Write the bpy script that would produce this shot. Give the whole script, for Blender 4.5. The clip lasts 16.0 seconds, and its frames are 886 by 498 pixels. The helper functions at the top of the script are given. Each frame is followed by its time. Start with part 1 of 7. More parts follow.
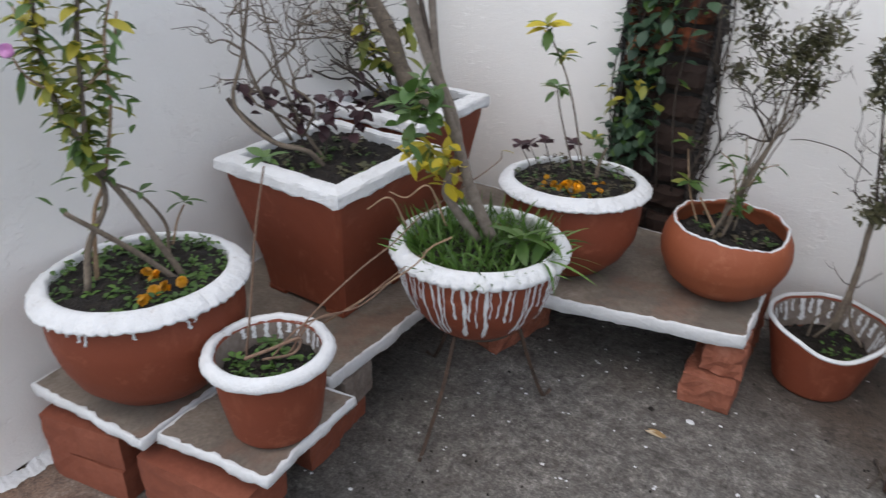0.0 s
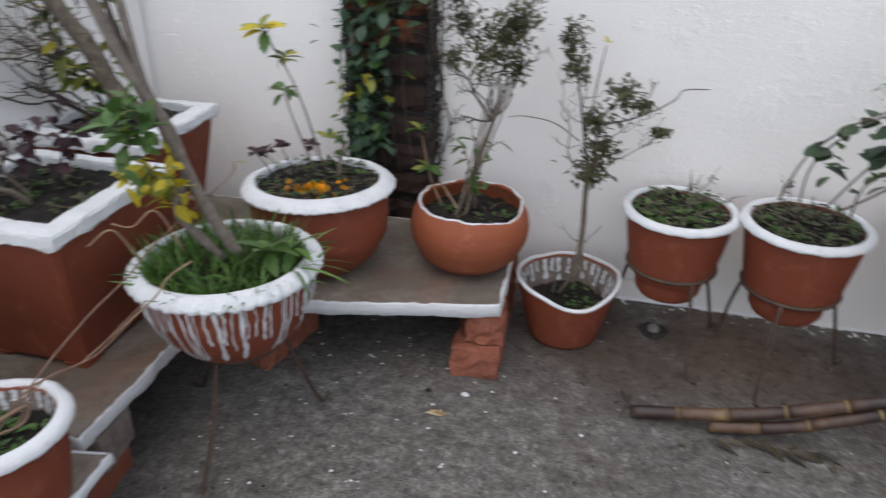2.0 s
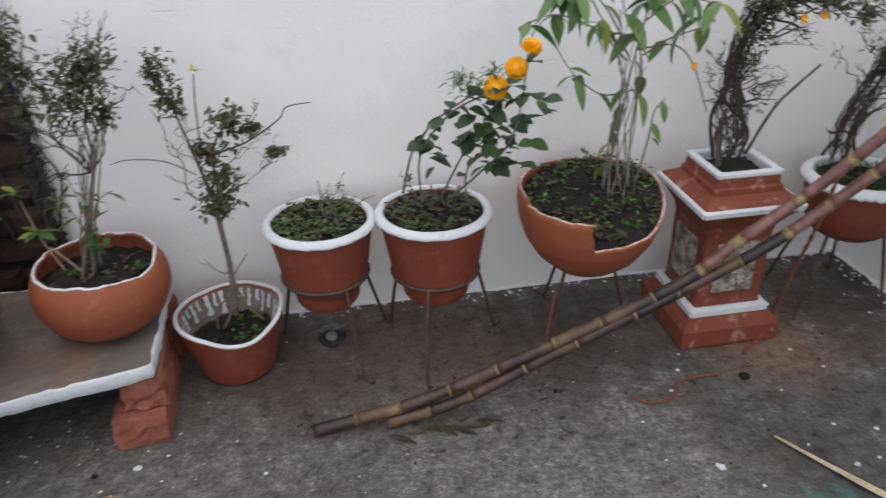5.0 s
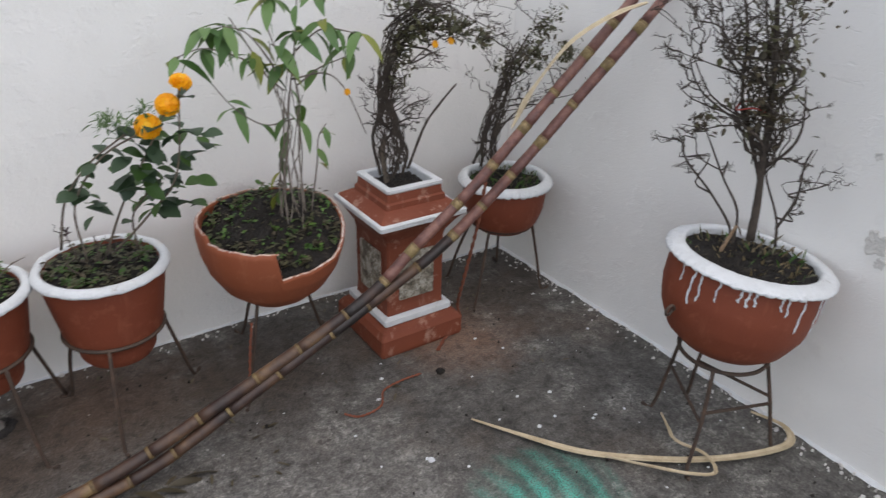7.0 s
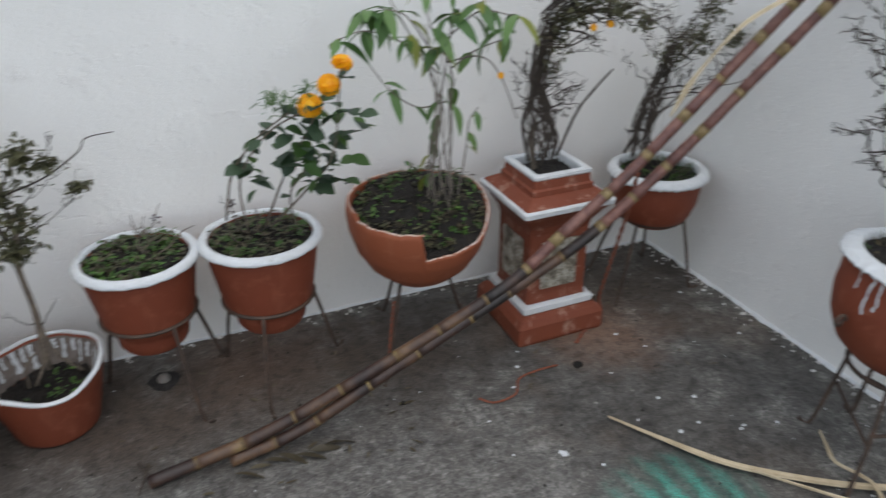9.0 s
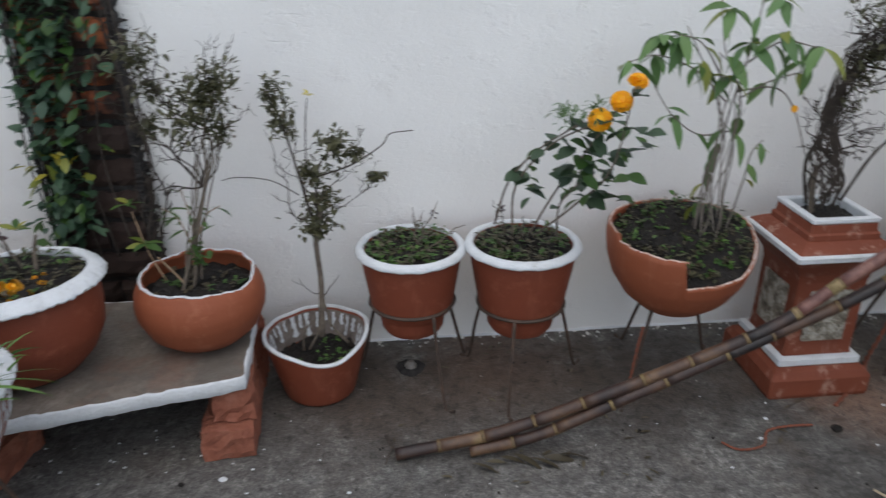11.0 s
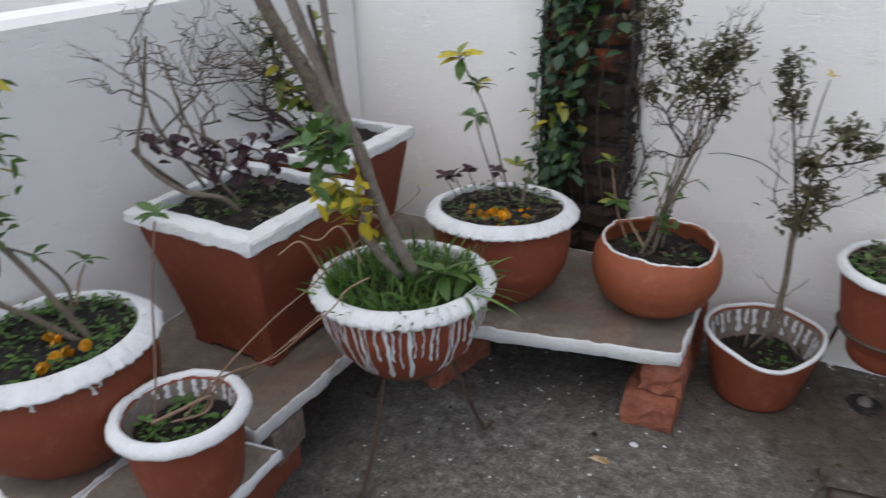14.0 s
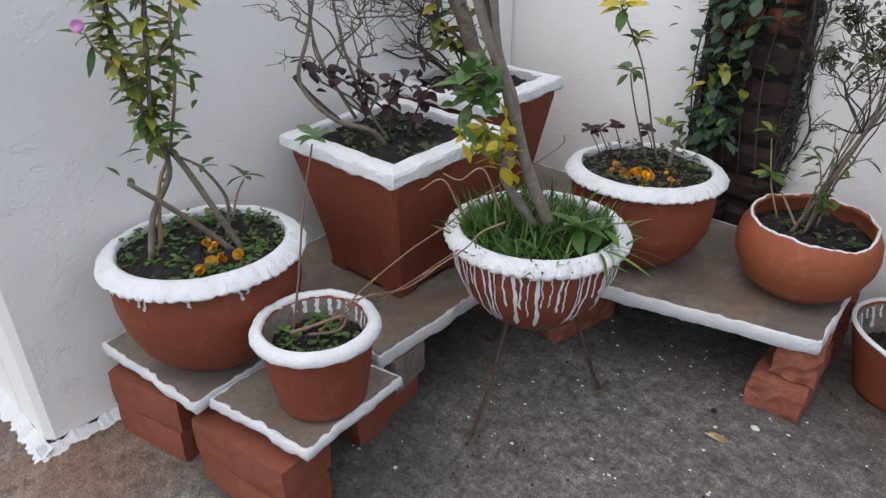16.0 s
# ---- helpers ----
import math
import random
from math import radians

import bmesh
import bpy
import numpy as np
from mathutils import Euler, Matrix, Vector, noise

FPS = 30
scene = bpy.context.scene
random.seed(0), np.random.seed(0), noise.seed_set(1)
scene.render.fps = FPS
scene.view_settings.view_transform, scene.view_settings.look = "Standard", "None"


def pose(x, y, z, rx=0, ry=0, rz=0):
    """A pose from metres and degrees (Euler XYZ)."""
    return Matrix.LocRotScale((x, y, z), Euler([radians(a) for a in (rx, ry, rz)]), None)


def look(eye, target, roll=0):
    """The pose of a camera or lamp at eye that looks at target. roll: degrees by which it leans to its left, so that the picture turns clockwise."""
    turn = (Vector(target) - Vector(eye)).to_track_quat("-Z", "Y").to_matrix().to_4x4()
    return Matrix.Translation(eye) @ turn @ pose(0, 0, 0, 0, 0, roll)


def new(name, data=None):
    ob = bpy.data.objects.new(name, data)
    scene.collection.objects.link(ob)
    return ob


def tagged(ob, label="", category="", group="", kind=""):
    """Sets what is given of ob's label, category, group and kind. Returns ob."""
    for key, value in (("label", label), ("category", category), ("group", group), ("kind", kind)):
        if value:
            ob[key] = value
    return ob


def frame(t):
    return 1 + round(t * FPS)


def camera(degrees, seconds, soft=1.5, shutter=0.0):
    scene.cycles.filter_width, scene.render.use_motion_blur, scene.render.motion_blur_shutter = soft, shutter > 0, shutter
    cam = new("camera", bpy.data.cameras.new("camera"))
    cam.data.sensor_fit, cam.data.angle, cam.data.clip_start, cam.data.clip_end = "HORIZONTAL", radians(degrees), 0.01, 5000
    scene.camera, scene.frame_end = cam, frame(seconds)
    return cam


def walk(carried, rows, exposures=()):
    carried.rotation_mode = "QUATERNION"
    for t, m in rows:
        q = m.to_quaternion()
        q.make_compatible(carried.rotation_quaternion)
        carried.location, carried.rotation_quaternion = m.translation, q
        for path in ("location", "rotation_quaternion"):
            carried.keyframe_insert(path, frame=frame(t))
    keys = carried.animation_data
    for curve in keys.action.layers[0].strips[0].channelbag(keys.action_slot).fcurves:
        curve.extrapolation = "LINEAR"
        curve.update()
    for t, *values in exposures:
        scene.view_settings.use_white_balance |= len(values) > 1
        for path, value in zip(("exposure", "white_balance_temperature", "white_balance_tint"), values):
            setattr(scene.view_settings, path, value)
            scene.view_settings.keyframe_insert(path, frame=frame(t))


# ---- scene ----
cam = camera(63.55, 16.0, soft=1.3, shutter=0.65)
PATH = [
    (0, (0.498, -0.075, 1.021), (-0.483, 1.385, 0.069), 0.88),
    (0.5, (0.508, -0.069, 1.020), (-0.368, 1.460, 0.074), 0.74),
    (1, (0.520, -0.061, 1.023), (-0.254, 1.545, 0.115), 0.54),
    (1.5, (0.527, -0.049, 1.025), (-0.102, 1.611, 0.104), 0.44),
    (2, (0.531, -0.037, 1.025), (0.114, 1.671, 0.072), 0.89),
    (2.5, (0.569, -0.021, 1.027), (0.382, 1.722, 0.063), 0.82),
    (3, (0.603, -0.008, 1.038), (0.581, 1.739, 0.065), 0.73),
    (3.2, (0.616, -0.005, 1.043), (0.629, 1.745, 0.073), 0.38),
    (5.3, (0.760, 0.043, 1.082), (1.126, 1.741, 0.091), -1.47),
    (5.5, (0.761, 0.040, 1.082), (1.229, 1.724, 0.110), -0.74),
    (6, (0.771, 0.029, 1.082), (1.471, 1.650, 0.142), 0.24),
    (6.5, (0.787, 0.008, 1.084), (1.669, 1.539, 0.147), 1.13),
    (7, (0.795, 0.012, 1.082), (1.812, 1.471, 0.165), 1.85),
    (7.5, (0.799, 0.009, 1.078), (1.862, 1.446, 0.180), 1.10),
    (8, (0.800, 0.008, 1.079), (1.830, 1.466, 0.177), 0.92),
    (8.5, (0.798, 0.012, 1.069), (1.710, 1.528, 0.137), -0.13),
    (9, (0.784, 0.033, 1.071), (1.464, 1.656, 0.121), -0.52),
    (9.2, (0.782, 0.035, 1.071), (1.385, 1.683, 0.112), -1.00),
    (11.3, (0.618, 0.004, 1.029), (0.697, 1.821, 0.197), -0.04),
    (11.5, (0.609, 0.007, 1.031), (0.618, 1.820, 0.187), 0.05),
    (12, (0.592, 0.015, 1.036), (0.378, 1.803, 0.166), -0.67),
    (12.5, (0.579, 0.012, 1.039), (0.188, 1.768, 0.164), -0.93),
    (13, (0.571, 0.014, 1.032), (-0.012, 1.715, 0.156), -1.48),
    (13.5, (0.560, 0.006, 1.026), (-0.202, 1.636, 0.152), -1.72),
    (14, (0.549, 0.000, 1.024), (-0.372, 1.537, 0.135), -1.84),
    (14.5, (0.545, -0.009, 1.022), (-0.502, 1.438, 0.122), -2.02),
    (15, (0.545, -0.017, 1.021), (-0.583, 1.364, 0.115), -1.72),
    (15.5, (0.540, -0.019, 1.019), (-0.620, 1.295, 0.056), -1.09),
    (16, (0.539, -0.023, 1.016), (-0.624, 1.263, 0.019), -0.46),
]
walk(cam, [(t, look(eye, target, roll)) for t, eye, target, roll in PATH],
     [(0, 0.24, 6650, 9), (3, 0.16, 6500, 9), (5.5, 0.13, 6600, 9), (7.5, 0.16, 6700, 9), (9, 0.02, 6450, 5), (11.5, -0.04, 6350, 7), (13, -0.06, 6400, 8), (14.5, 0.10, 6600, 9), (16, 0.24, 6600, 9)])
import random
from math import sin, cos, pi, tau, sqrt, atan2, exp, floor as ifloor
import mathutils

# ---- light ----
world = bpy.data.worlds.new("sky")
scene.world = world
world.use_nodes = True
wn = world.node_tree.nodes
sky = wn.new("ShaderNodeTexSky")
sky.sky_type = 'NISHITA'
sky.sun_disc = False
sky.sun_elevation, sky.sun_rotation = radians(66), radians(184)
sky.altitude, sky.air_density, sky.dust_density, sky.ozone_density = 200, 1.0, 2.5, 1.2
wn["Background"].inputs["Strength"].default_value = 0.15
world.node_tree.links.new(sky.outputs[0], wn["Background"].inputs["Color"])
sun_data = bpy.data.lights.new("sun", 'SUN')
sun_data.energy, sun_data.angle, sun_data.color = 2.15, radians(145), (1.0, 0.95, 0.885)
sun = new("sun", sun_data)
sun.matrix_world = look((0.0, -0.3, 5.6), (0.7, 1.2, 0.2))

# ---- helpers ----
def mat(name, build):
    m = bpy.data.materials.new(name)
    m.use_nodes = True
    nt = m.node_tree
    build(nt, nt.nodes["Principled BSDF"])
    return m


def noise(nt, scale, detail=4, rough=0.6, coord="Object", vec=None):
    n = nt.nodes.new("ShaderNodeTexNoise")
    n.inputs["Scale"].default_value, n.inputs["Detail"].default_value, n.inputs["Roughness"].default_value = scale, detail, rough
    if vec is None:
        vec = nt.nodes.new("ShaderNodeTexCoord").outputs[coord]
    nt.links.new(vec, n.inputs["Vector"])
    return n.outputs["Fac"]


def ramp(nt, fac, stops):
    r = nt.nodes.new("ShaderNodeValToRGB")
    e = r.color_ramp.elements
    while len(e) < len(stops):
        e.new(0.5)
    for el, (p, c) in zip(e, stops):
        el.position, el.color = p, (*c, 1) if len(c) == 3 else c
    nt.links.new(fac, r.inputs["Fac"])
    return r.outputs["Color"]


def mix(nt, fac, a, b, mode='MIX'):
    n = nt.nodes.new("ShaderNodeMix")
    n.data_type, n.blend_type = 'RGBA', mode
    for sock, v in ((n.inputs[0], fac), (n.inputs[6], a), (n.inputs[7], b)):
        if isinstance(v, (int, float)):
            sock.default_value = v
        elif isinstance(v, tuple):
            sock.default_value = (*v, 1)
        else:
            nt.links.new(v, sock)
    return n.outputs[2]


def calc(nt, op, a, b=0.0):
    n = nt.nodes.new("ShaderNodeMath")
    n.operation = op
    for sock, v in ((n.inputs[0], a), (n.inputs[1], b)):
        if isinstance(v, (int, float)):
            sock.default_value = v
        else:
            nt.links.new(v, sock)
    return n.outputs[0]


def bump(nt, bsdf, height, strength=0.3, dist=0.01):
    b = nt.nodes.new("ShaderNodeBump")
    b.inputs["Strength"].default_value, b.inputs["Distance"].default_value = strength, dist
    nt.links.new(height, b.inputs["Height"])
    nt.links.new(b.outputs[0], bsdf.inputs["Normal"])


def simple(name, stops, scale=30, rough=0.8, bumpy=0.3, fine=120, dist=0.004, spread=0.0):
    """A mottled material: two scales of noise, fine relief, and a change of tone from piece to piece."""
    def build(nt, b):
        a = noise(nt, scale)
        f = noise(nt, fine, 3)
        c = ramp(nt, calc(nt, 'ADD', calc(nt, 'MULTIPLY', a, 0.7), calc(nt, 'MULTIPLY', f, 0.3)), stops)
        if spread:
            info = nt.nodes.new("ShaderNodeNewGeometry").outputs["Random Per Island"]
            hsv = nt.nodes.new("ShaderNodeHueSaturation")
            nt.links.new(calc(nt, 'ADD', calc(nt, 'MULTIPLY', info, spread), 1 - spread / 2), hsv.inputs["Value"])
            nt.links.new(c, hsv.inputs["Color"])
            c = hsv.outputs[0]
        nt.links.new(c, b.inputs["Base Color"])
        b.inputs["Roughness"].default_value = rough
        bump(nt, b, calc(nt, 'ADD', f, a), bumpy, dist)
    return mat(name, build)


class Shape:
    """Gathers vertices and faces of one mesh."""
    def __init__(self):
        self.v, self.f = [], []

    def add(self, verts, faces):
        k = len(self.v)
        self.v += [tuple(p) for p in verts]
        self.f += [tuple(i + k for i in q) for q in faces]
        return self

    def box(self, x0, y0, z0, x1, y1, z1, bevel=0.0, m=None, rng=None, jit=0.0):
        b = bevel
        pts, faces = [], []
        for sx in (0, 1):
            for sy in (0, 1):
                for sz in (0, 1):
                    x, y, z = (x1 if sx else x0), (y1 if sy else y0), (z1 if sz else z0)
                    dx, dy, dz = (-b if sx else b), (-b if sy else b), (-b if sz else b)
                    pts += [(x, y + dy, z + dz), (x + dx, y, z + dz), (x + dx, y + dy, z)]
        def i(sx, sy, sz, k):
            return (sx * 4 + sy * 2 + sz) * 3 + k
        faces += [(i(0, 0, 0, 0), i(0, 0, 1, 0), i(0, 1, 1, 0), i(0, 1, 0, 0)), (i(1, 0, 0, 0), i(1, 1, 0, 0), i(1, 1, 1, 0), i(1, 0, 1, 0)),
                  (i(0, 0, 0, 1), i(1, 0, 0, 1), i(1, 0, 1, 1), i(0, 0, 1, 1)), (i(0, 1, 0, 1), i(0, 1, 1, 1), i(1, 1, 1, 1), i(1, 1, 0, 1)),
                  (i(0, 0, 0, 2), i(0, 1, 0, 2), i(1, 1, 0, 2), i(1, 0, 0, 2)), (i(0, 0, 1, 2), i(1, 0, 1, 2), i(1, 1, 1, 2), i(0, 1, 1, 2))]
        for a in (0, 1):
            for c in (0, 1):
                q = (i(a, c, 0, 0), i(a, c, 1, 0), i(a, c, 1, 1), i(a, c, 0, 1))
                faces.append(q if a == c else q[::-1])
                q = (i(a, 0, c, 0), i(a, 1, c, 0), i(a, 1, c, 2), i(a, 0, c, 2))
                faces.append(q[::-1] if a == c else q)
                q = (i(0, a, c, 1), i(1, a, c, 1), i(1, a, c, 2), i(0, a, c, 2))
                faces.append(q if a == c else q[::-1])
        for sx in (0, 1):
            for sy in (0, 1):
                for sz in (0, 1):
                    q = (i(sx, sy, sz, 0), i(sx, sy, sz, 1), i(sx, sy, sz, 2))
                    faces.append(q[::-1] if (sx + sy + sz) % 2 else q)
        if rng:
            pts = [tuple(c + rng.uniform(-jit, jit) for c in p) for p in pts]
        if m is not None:
            pts = [m @ Vector(p) for p in pts]
        return self.add(pts, faces)

    def lathe(self, prof, n=64, c=(0, 0, 0), wave=None, start=0.0):
        """prof: (r, z) from bottom to top; wave(j, a): (dr, dz) at profile point j and angle a."""
        pts, faces = [], []
        for j, (r, z) in enumerate(prof):
            for k in range(n):
                a = start + tau * k / n
                dr, dz = wave(j, a) if wave else (0, 0)
                pts.append((c[0] + (r + dr) * cos(a), c[1] + (r + dr) * sin(a), c[2] + z + dz))
        for j in range(len(prof) - 1):
            for k in range(n):
                k2 = (k + 1) % n
                faces.append((j * n + k, j * n + k2, (j + 1) * n + k2, (j + 1) * n + k))
        return self.add(pts, faces)

    def tube(self, pts, r0, r1=None, n=6, bumpy=0.0, rng=None, knots=0):
        """A tapered round rod along the points."""
        r1 = r0 if r1 is None else r1
        P = [Vector(p) for p in pts]
        out, faces = [], []
        side = None
        for j, p in enumerate(P):
            d = (P[min(j + 1, len(P) - 1)] - P[max(j - 1, 0)]).normalized()
            if side is None:
                side = d.cross(Vector((0.31, 0.2, 0.93))).normalized()
            side = (side - d * side.dot(d)).normalized()
            up = d.cross(side)
            r = r0 + (r1 - r0) * j / max(1, len(P) - 1)
            if rng:
                r *= 1 + rng.uniform(-bumpy, bumpy)
            for k in range(n):
                a = tau * k / n
                out.append(p + side * (r * cos(a)) + up * (r * sin(a)))
        for j in range(len(P) - 1):
            for k in range(n):
                k2 = (k + 1) % n
                faces.append((j * n + k, j * n + k2, (j + 1) * n + k2, (j + 1) * n + k))
        m = len(P) - 1
        faces.append(tuple(range(n))[::-1])
        faces.append(tuple(m * n + k for k in range(n)))
        return self.add(out, faces)

    def leaf(self, base, d, length, width, up=(0, 0, 1), droop=0.25, fold=0.2, tip=0.55, fine=False):
        """A folded, curved leaf blade: two rows of faces on a midrib."""
        d = Vector(d).normalized()
        s = d.cross(Vector(up))
        s = s.normalized() if s.length > 1e-3 else Vector((1, 0, 0))
        u = s.cross(d)
        b = Vector(base)
        rows = ((0.0, 0.08), (0.22, 0.75), (0.5, 1.0), (0.78, tip + 0.15), (1.0, 0.04))
        if fine:
            rows = [(0.0, 0.07)] + [(t, sin(pi * t ** (1.0 - 0.45 * (0.6 - tip))) ** 0.85) for t in (0.10, 0.24, 0.40, 0.57, 0.73, 0.88)] + [(1.0, 0.02)]
        pts = []
        for t, w in rows:
            mid = b + d * (length * t) - Vector((0, 0, 1)) * (droop * length * t * t)
            for sg in (-1, 0, 1):
                pts.append(mid + s * (sg * w * width / 2) + u * (abs(sg) * fold * w * width / 2))
        faces = []
        for j in range(len(rows) - 1):
            for k in range(2):
                faces.append((j * 3 + k, j * 3 + k + 1, j * 3 + k + 4, j * 3 + k + 3))
        return self.add(pts, faces)

    def mesh(self, name, material, smooth=True):
        me = bpy.data.meshes.new(name)
        me.from_pydata(self.v, [], self.f)
        me.materials.append(material)
        if smooth:
            me.polygons.foreach_set("use_smooth", [True] * len(me.polygons))
        me.update()
        return me


def part(name, shape, material, parent, label="", smooth=True):
    ob = new(name, shape.mesh(name, material, smooth) if isinstance(shape, Shape) else shape)
    ob.parent = parent
    if label:
        ob["label"] = label
    return ob


def thing(name, at, label, category, group="", kind=""):
    ob = new(name)
    ob.location = at
    ob.empty_display_size = 0.05
    return tagged(ob, label, category, group, kind)


def solo(name, shape, material, label, category, group="", kind="", smooth=True, at=(0, 0, 0)):
    ob = new(name, shape.mesh(name, material, smooth))
    ob.location = at
    return tagged(ob, label, category, group, kind)


def spline(ctrl, n=12):
    """Points on a smooth curve through the control points."""
    P = [Vector(p) for p in ctrl]
    P = [2 * P[0] - P[1]] + P + [2 * P[-1] - P[-2]]
    out = []
    for i in range(1, len(P) - 2):
        for k in range(n):
            t = k / n
            a, b, c, d = P[i - 1:i + 3]
            out.append(0.5 * ((2 * b) + (c - a) * t + (2 * a - 5 * b + 4 * c - d) * t * t + (3 * b - a - 3 * c + d) * t ** 3))
    return out + [P[-2]]


def at_height(prof, z):
    for (r0, z0), (r1, z1) in zip(prof, prof[1:]):
        if z0 <= z <= z1 and z1 > z0:
            return r0 + (r1 - r0) * (z - z0) / (z1 - z0)
    return prof[-1][0]


def wavy(x, seed):
    return sin(x * 1.0 + seed) * 0.5 + sin(x * 2.3 + seed * 1.7) * 0.3 + sin(x * 5.1 + seed * 2.9) * 0.2

# ---- materials ----
def terracotta_build(base, dark, pale):
    def build(nt, b):
        big, fine = noise(nt, 9), noise(nt, 130, 5)
        c = mix(nt, calc(nt, 'MULTIPLY', big, 0.55), base, dark)
        streak = nt.nodes.new("ShaderNodeMapping")
        streak.inputs["Scale"].default_value = (14, 14, 2.5)
        nt.links.new(nt.nodes.new("ShaderNodeTexCoord").outputs["Object"], streak.inputs["Vector"])
        s = noise(nt, 2.2, 5, 0.65, vec=streak.outputs[0])
        worn = ramp(nt, s, [(0.58, (0, 0, 0)), (0.70, (1, 1, 1))])
        patch = ramp(nt, noise(nt, 24, 6, 0.7), [(0.57, (0, 0, 0)), (0.63, (1, 1, 1))])
        c = mix(nt, calc(nt, 'MULTIPLY', worn, 0.42), c, pale)
        c = mix(nt, calc(nt, 'MULTIPLY', calc(nt, 'MULTIPLY', patch, big), 0.75), c, pale)
        c = mix(nt, calc(nt, 'MULTIPLY', ramp(nt, fine, [(0.62, (0, 0, 0)), (0.72, (1, 1, 1))]), 0.35), c, dark)
        nt.links.new(c, b.inputs["Base Color"])
        nt.links.new(calc(nt, 'ADD', calc(nt, 'MULTIPLY', big, 0.3), 0.55), b.inputs["Roughness"])
        bump(nt, b, calc(nt, 'ADD', fine, calc(nt, 'MULTIPLY', big, 1.5)), 0.25, 0.003)
    return build


RED = mat("red_oxide_paint", terracotta_build((0.195, 0.043, 0.017), (0.115, 0.025, 0.011), (0.27, 0.088, 0.046)))
CLAY = mat("bare_clay", terracotta_build((0.275, 0.075, 0.030), (0.19, 0.048, 0.020), (0.35, 0.125, 0.064)))
WORN = mat("worn_red_paint", terracotta_build((0.20, 0.048, 0.020), (0.105, 0.026, 0.013), (0.46, 0.30, 0.23)))
BRICK = simple("painted_brick", [(0.25, (0.125, 0.032, 0.018)), (0.5, (0.19, 0.052, 0.027)), (0.72, (0.25, 0.080, 0.046)), (0.85, (0.42, 0.27, 0.22))], 11, 0.85, 0.35, 110, 0.004)
RAWBRICK = simple("broken_brick", [(0.25, (0.15, 0.042, 0.024)), (0.5, (0.25, 0.085, 0.05)), (0.75, (0.36, 0.15, 0.10))], 26, 0.9, 0.7, 120, 0.006)
GREYBRICK = simple("cement_smeared_brick", [(0.3, (0.09, 0.07, 0.06)), (0.55, (0.19, 0.16, 0.14)), (0.8, (0.30, 0.27, 0.25))], 24, 0.9, 0.5, 120, 0.005)
WHITE = simple("white_distemper", [(0.27, (0.36, 0.35, 0.34)), (0.37, (0.58, 0.60, 0.62)), (0.8, (0.68, 0.71, 0.74))], 34, 0.75, 0.6, 160, 0.005)
SOIL = simple("dark_soil", [(0.3, (0.006, 0.005, 0.0045)), (0.5, (0.015, 0.012, 0.010)), (0.68, (0.038, 0.030, 0.022)), (0.82, (0.10, 0.08, 0.06))], 55, 0.95, 1.0, 170, 0.015)
def stone_build(nt, b):
    big, mid, fine = noise(nt, 5, 5), noise(nt, 22, 6, 0.7), noise(nt, 170, 4)
    c = ramp(nt, calc(nt, 'ADD', calc(nt, 'MULTIPLY', mid, 0.6), calc(nt, 'MULTIPLY', fine, 0.4)), [(0.3, (0.11, 0.092, 0.075)), (0.5, (0.20, 0.17, 0.14)), (0.72, (0.29, 0.265, 0.235))])
    damp = ramp(nt, big, [(0.46, (0, 0, 0)), (0.62, (1, 1, 1))])
    c = mix(nt, calc(nt, 'MULTIPLY', damp, 0.6), c, (0.062, 0.054, 0.046))
    red = ramp(nt, noise(nt, 8, 4, 0.6), [(0.55, (0, 0, 0)), (0.68, (1, 1, 1))])
    c = mix(nt, calc(nt, 'MULTIPLY', red, 0.35), c, (0.20, 0.09, 0.055))
    nt.links.new(c, b.inputs["Base Color"])
    b.inputs["Roughness"].default_value = 0.8
    bump(nt, b, calc(nt, 'ADD', mid, fine), 0.35, 0.004)


STONE = mat("stone_slab", stone_build)
IRON = simple("rusty_iron", [(0.3, (0.028, 0.020, 0.017)), (0.55, (0.065, 0.042, 0.030)), (0.8, (0.13, 0.072, 0.048))], 30, 0.75, 0.4, 150, 0.002)
BARK = simple("grey_bark", [(0.3, (0.07, 0.055, 0.045)), (0.55, (0.16, 0.13, 0.10)), (0.8, (0.26, 0.22, 0.18))], 60, 0.9, 0.6, 200, 0.003)
TWIG = simple("dark_twig", [(0.3, (0.03, 0.024, 0.02)), (0.6, (0.07, 0.055, 0.045)), (0.8, (0.13, 0.10, 0.085))], 60, 0.9, 0.4, 200, 0.002)
STALK = simple("brown_stalk", [(0.3, (0.12, 0.070, 0.048)), (0.6, (0.21, 0.135, 0.095)), (0.8, (0.32, 0.23, 0.17))], 50, 0.85, 0.4, 200, 0.002)
GREYSTEM = simple("grey_stem", [(0.3, (0.10, 0.085, 0.07)), (0.6, (0.20, 0.17, 0.145)), (0.8, (0.30, 0.27, 0.23))], 60, 0.9, 0.4, 200, 0.002)
PALE = simple("pale_stalk", [(0.3, (0.20, 0.13, 0.08)), (0.6, (0.32, 0.22, 0.14)), (0.8, (0.42, 0.32, 0.22))], 50, 0.85, 0.4, 200, 0.002)


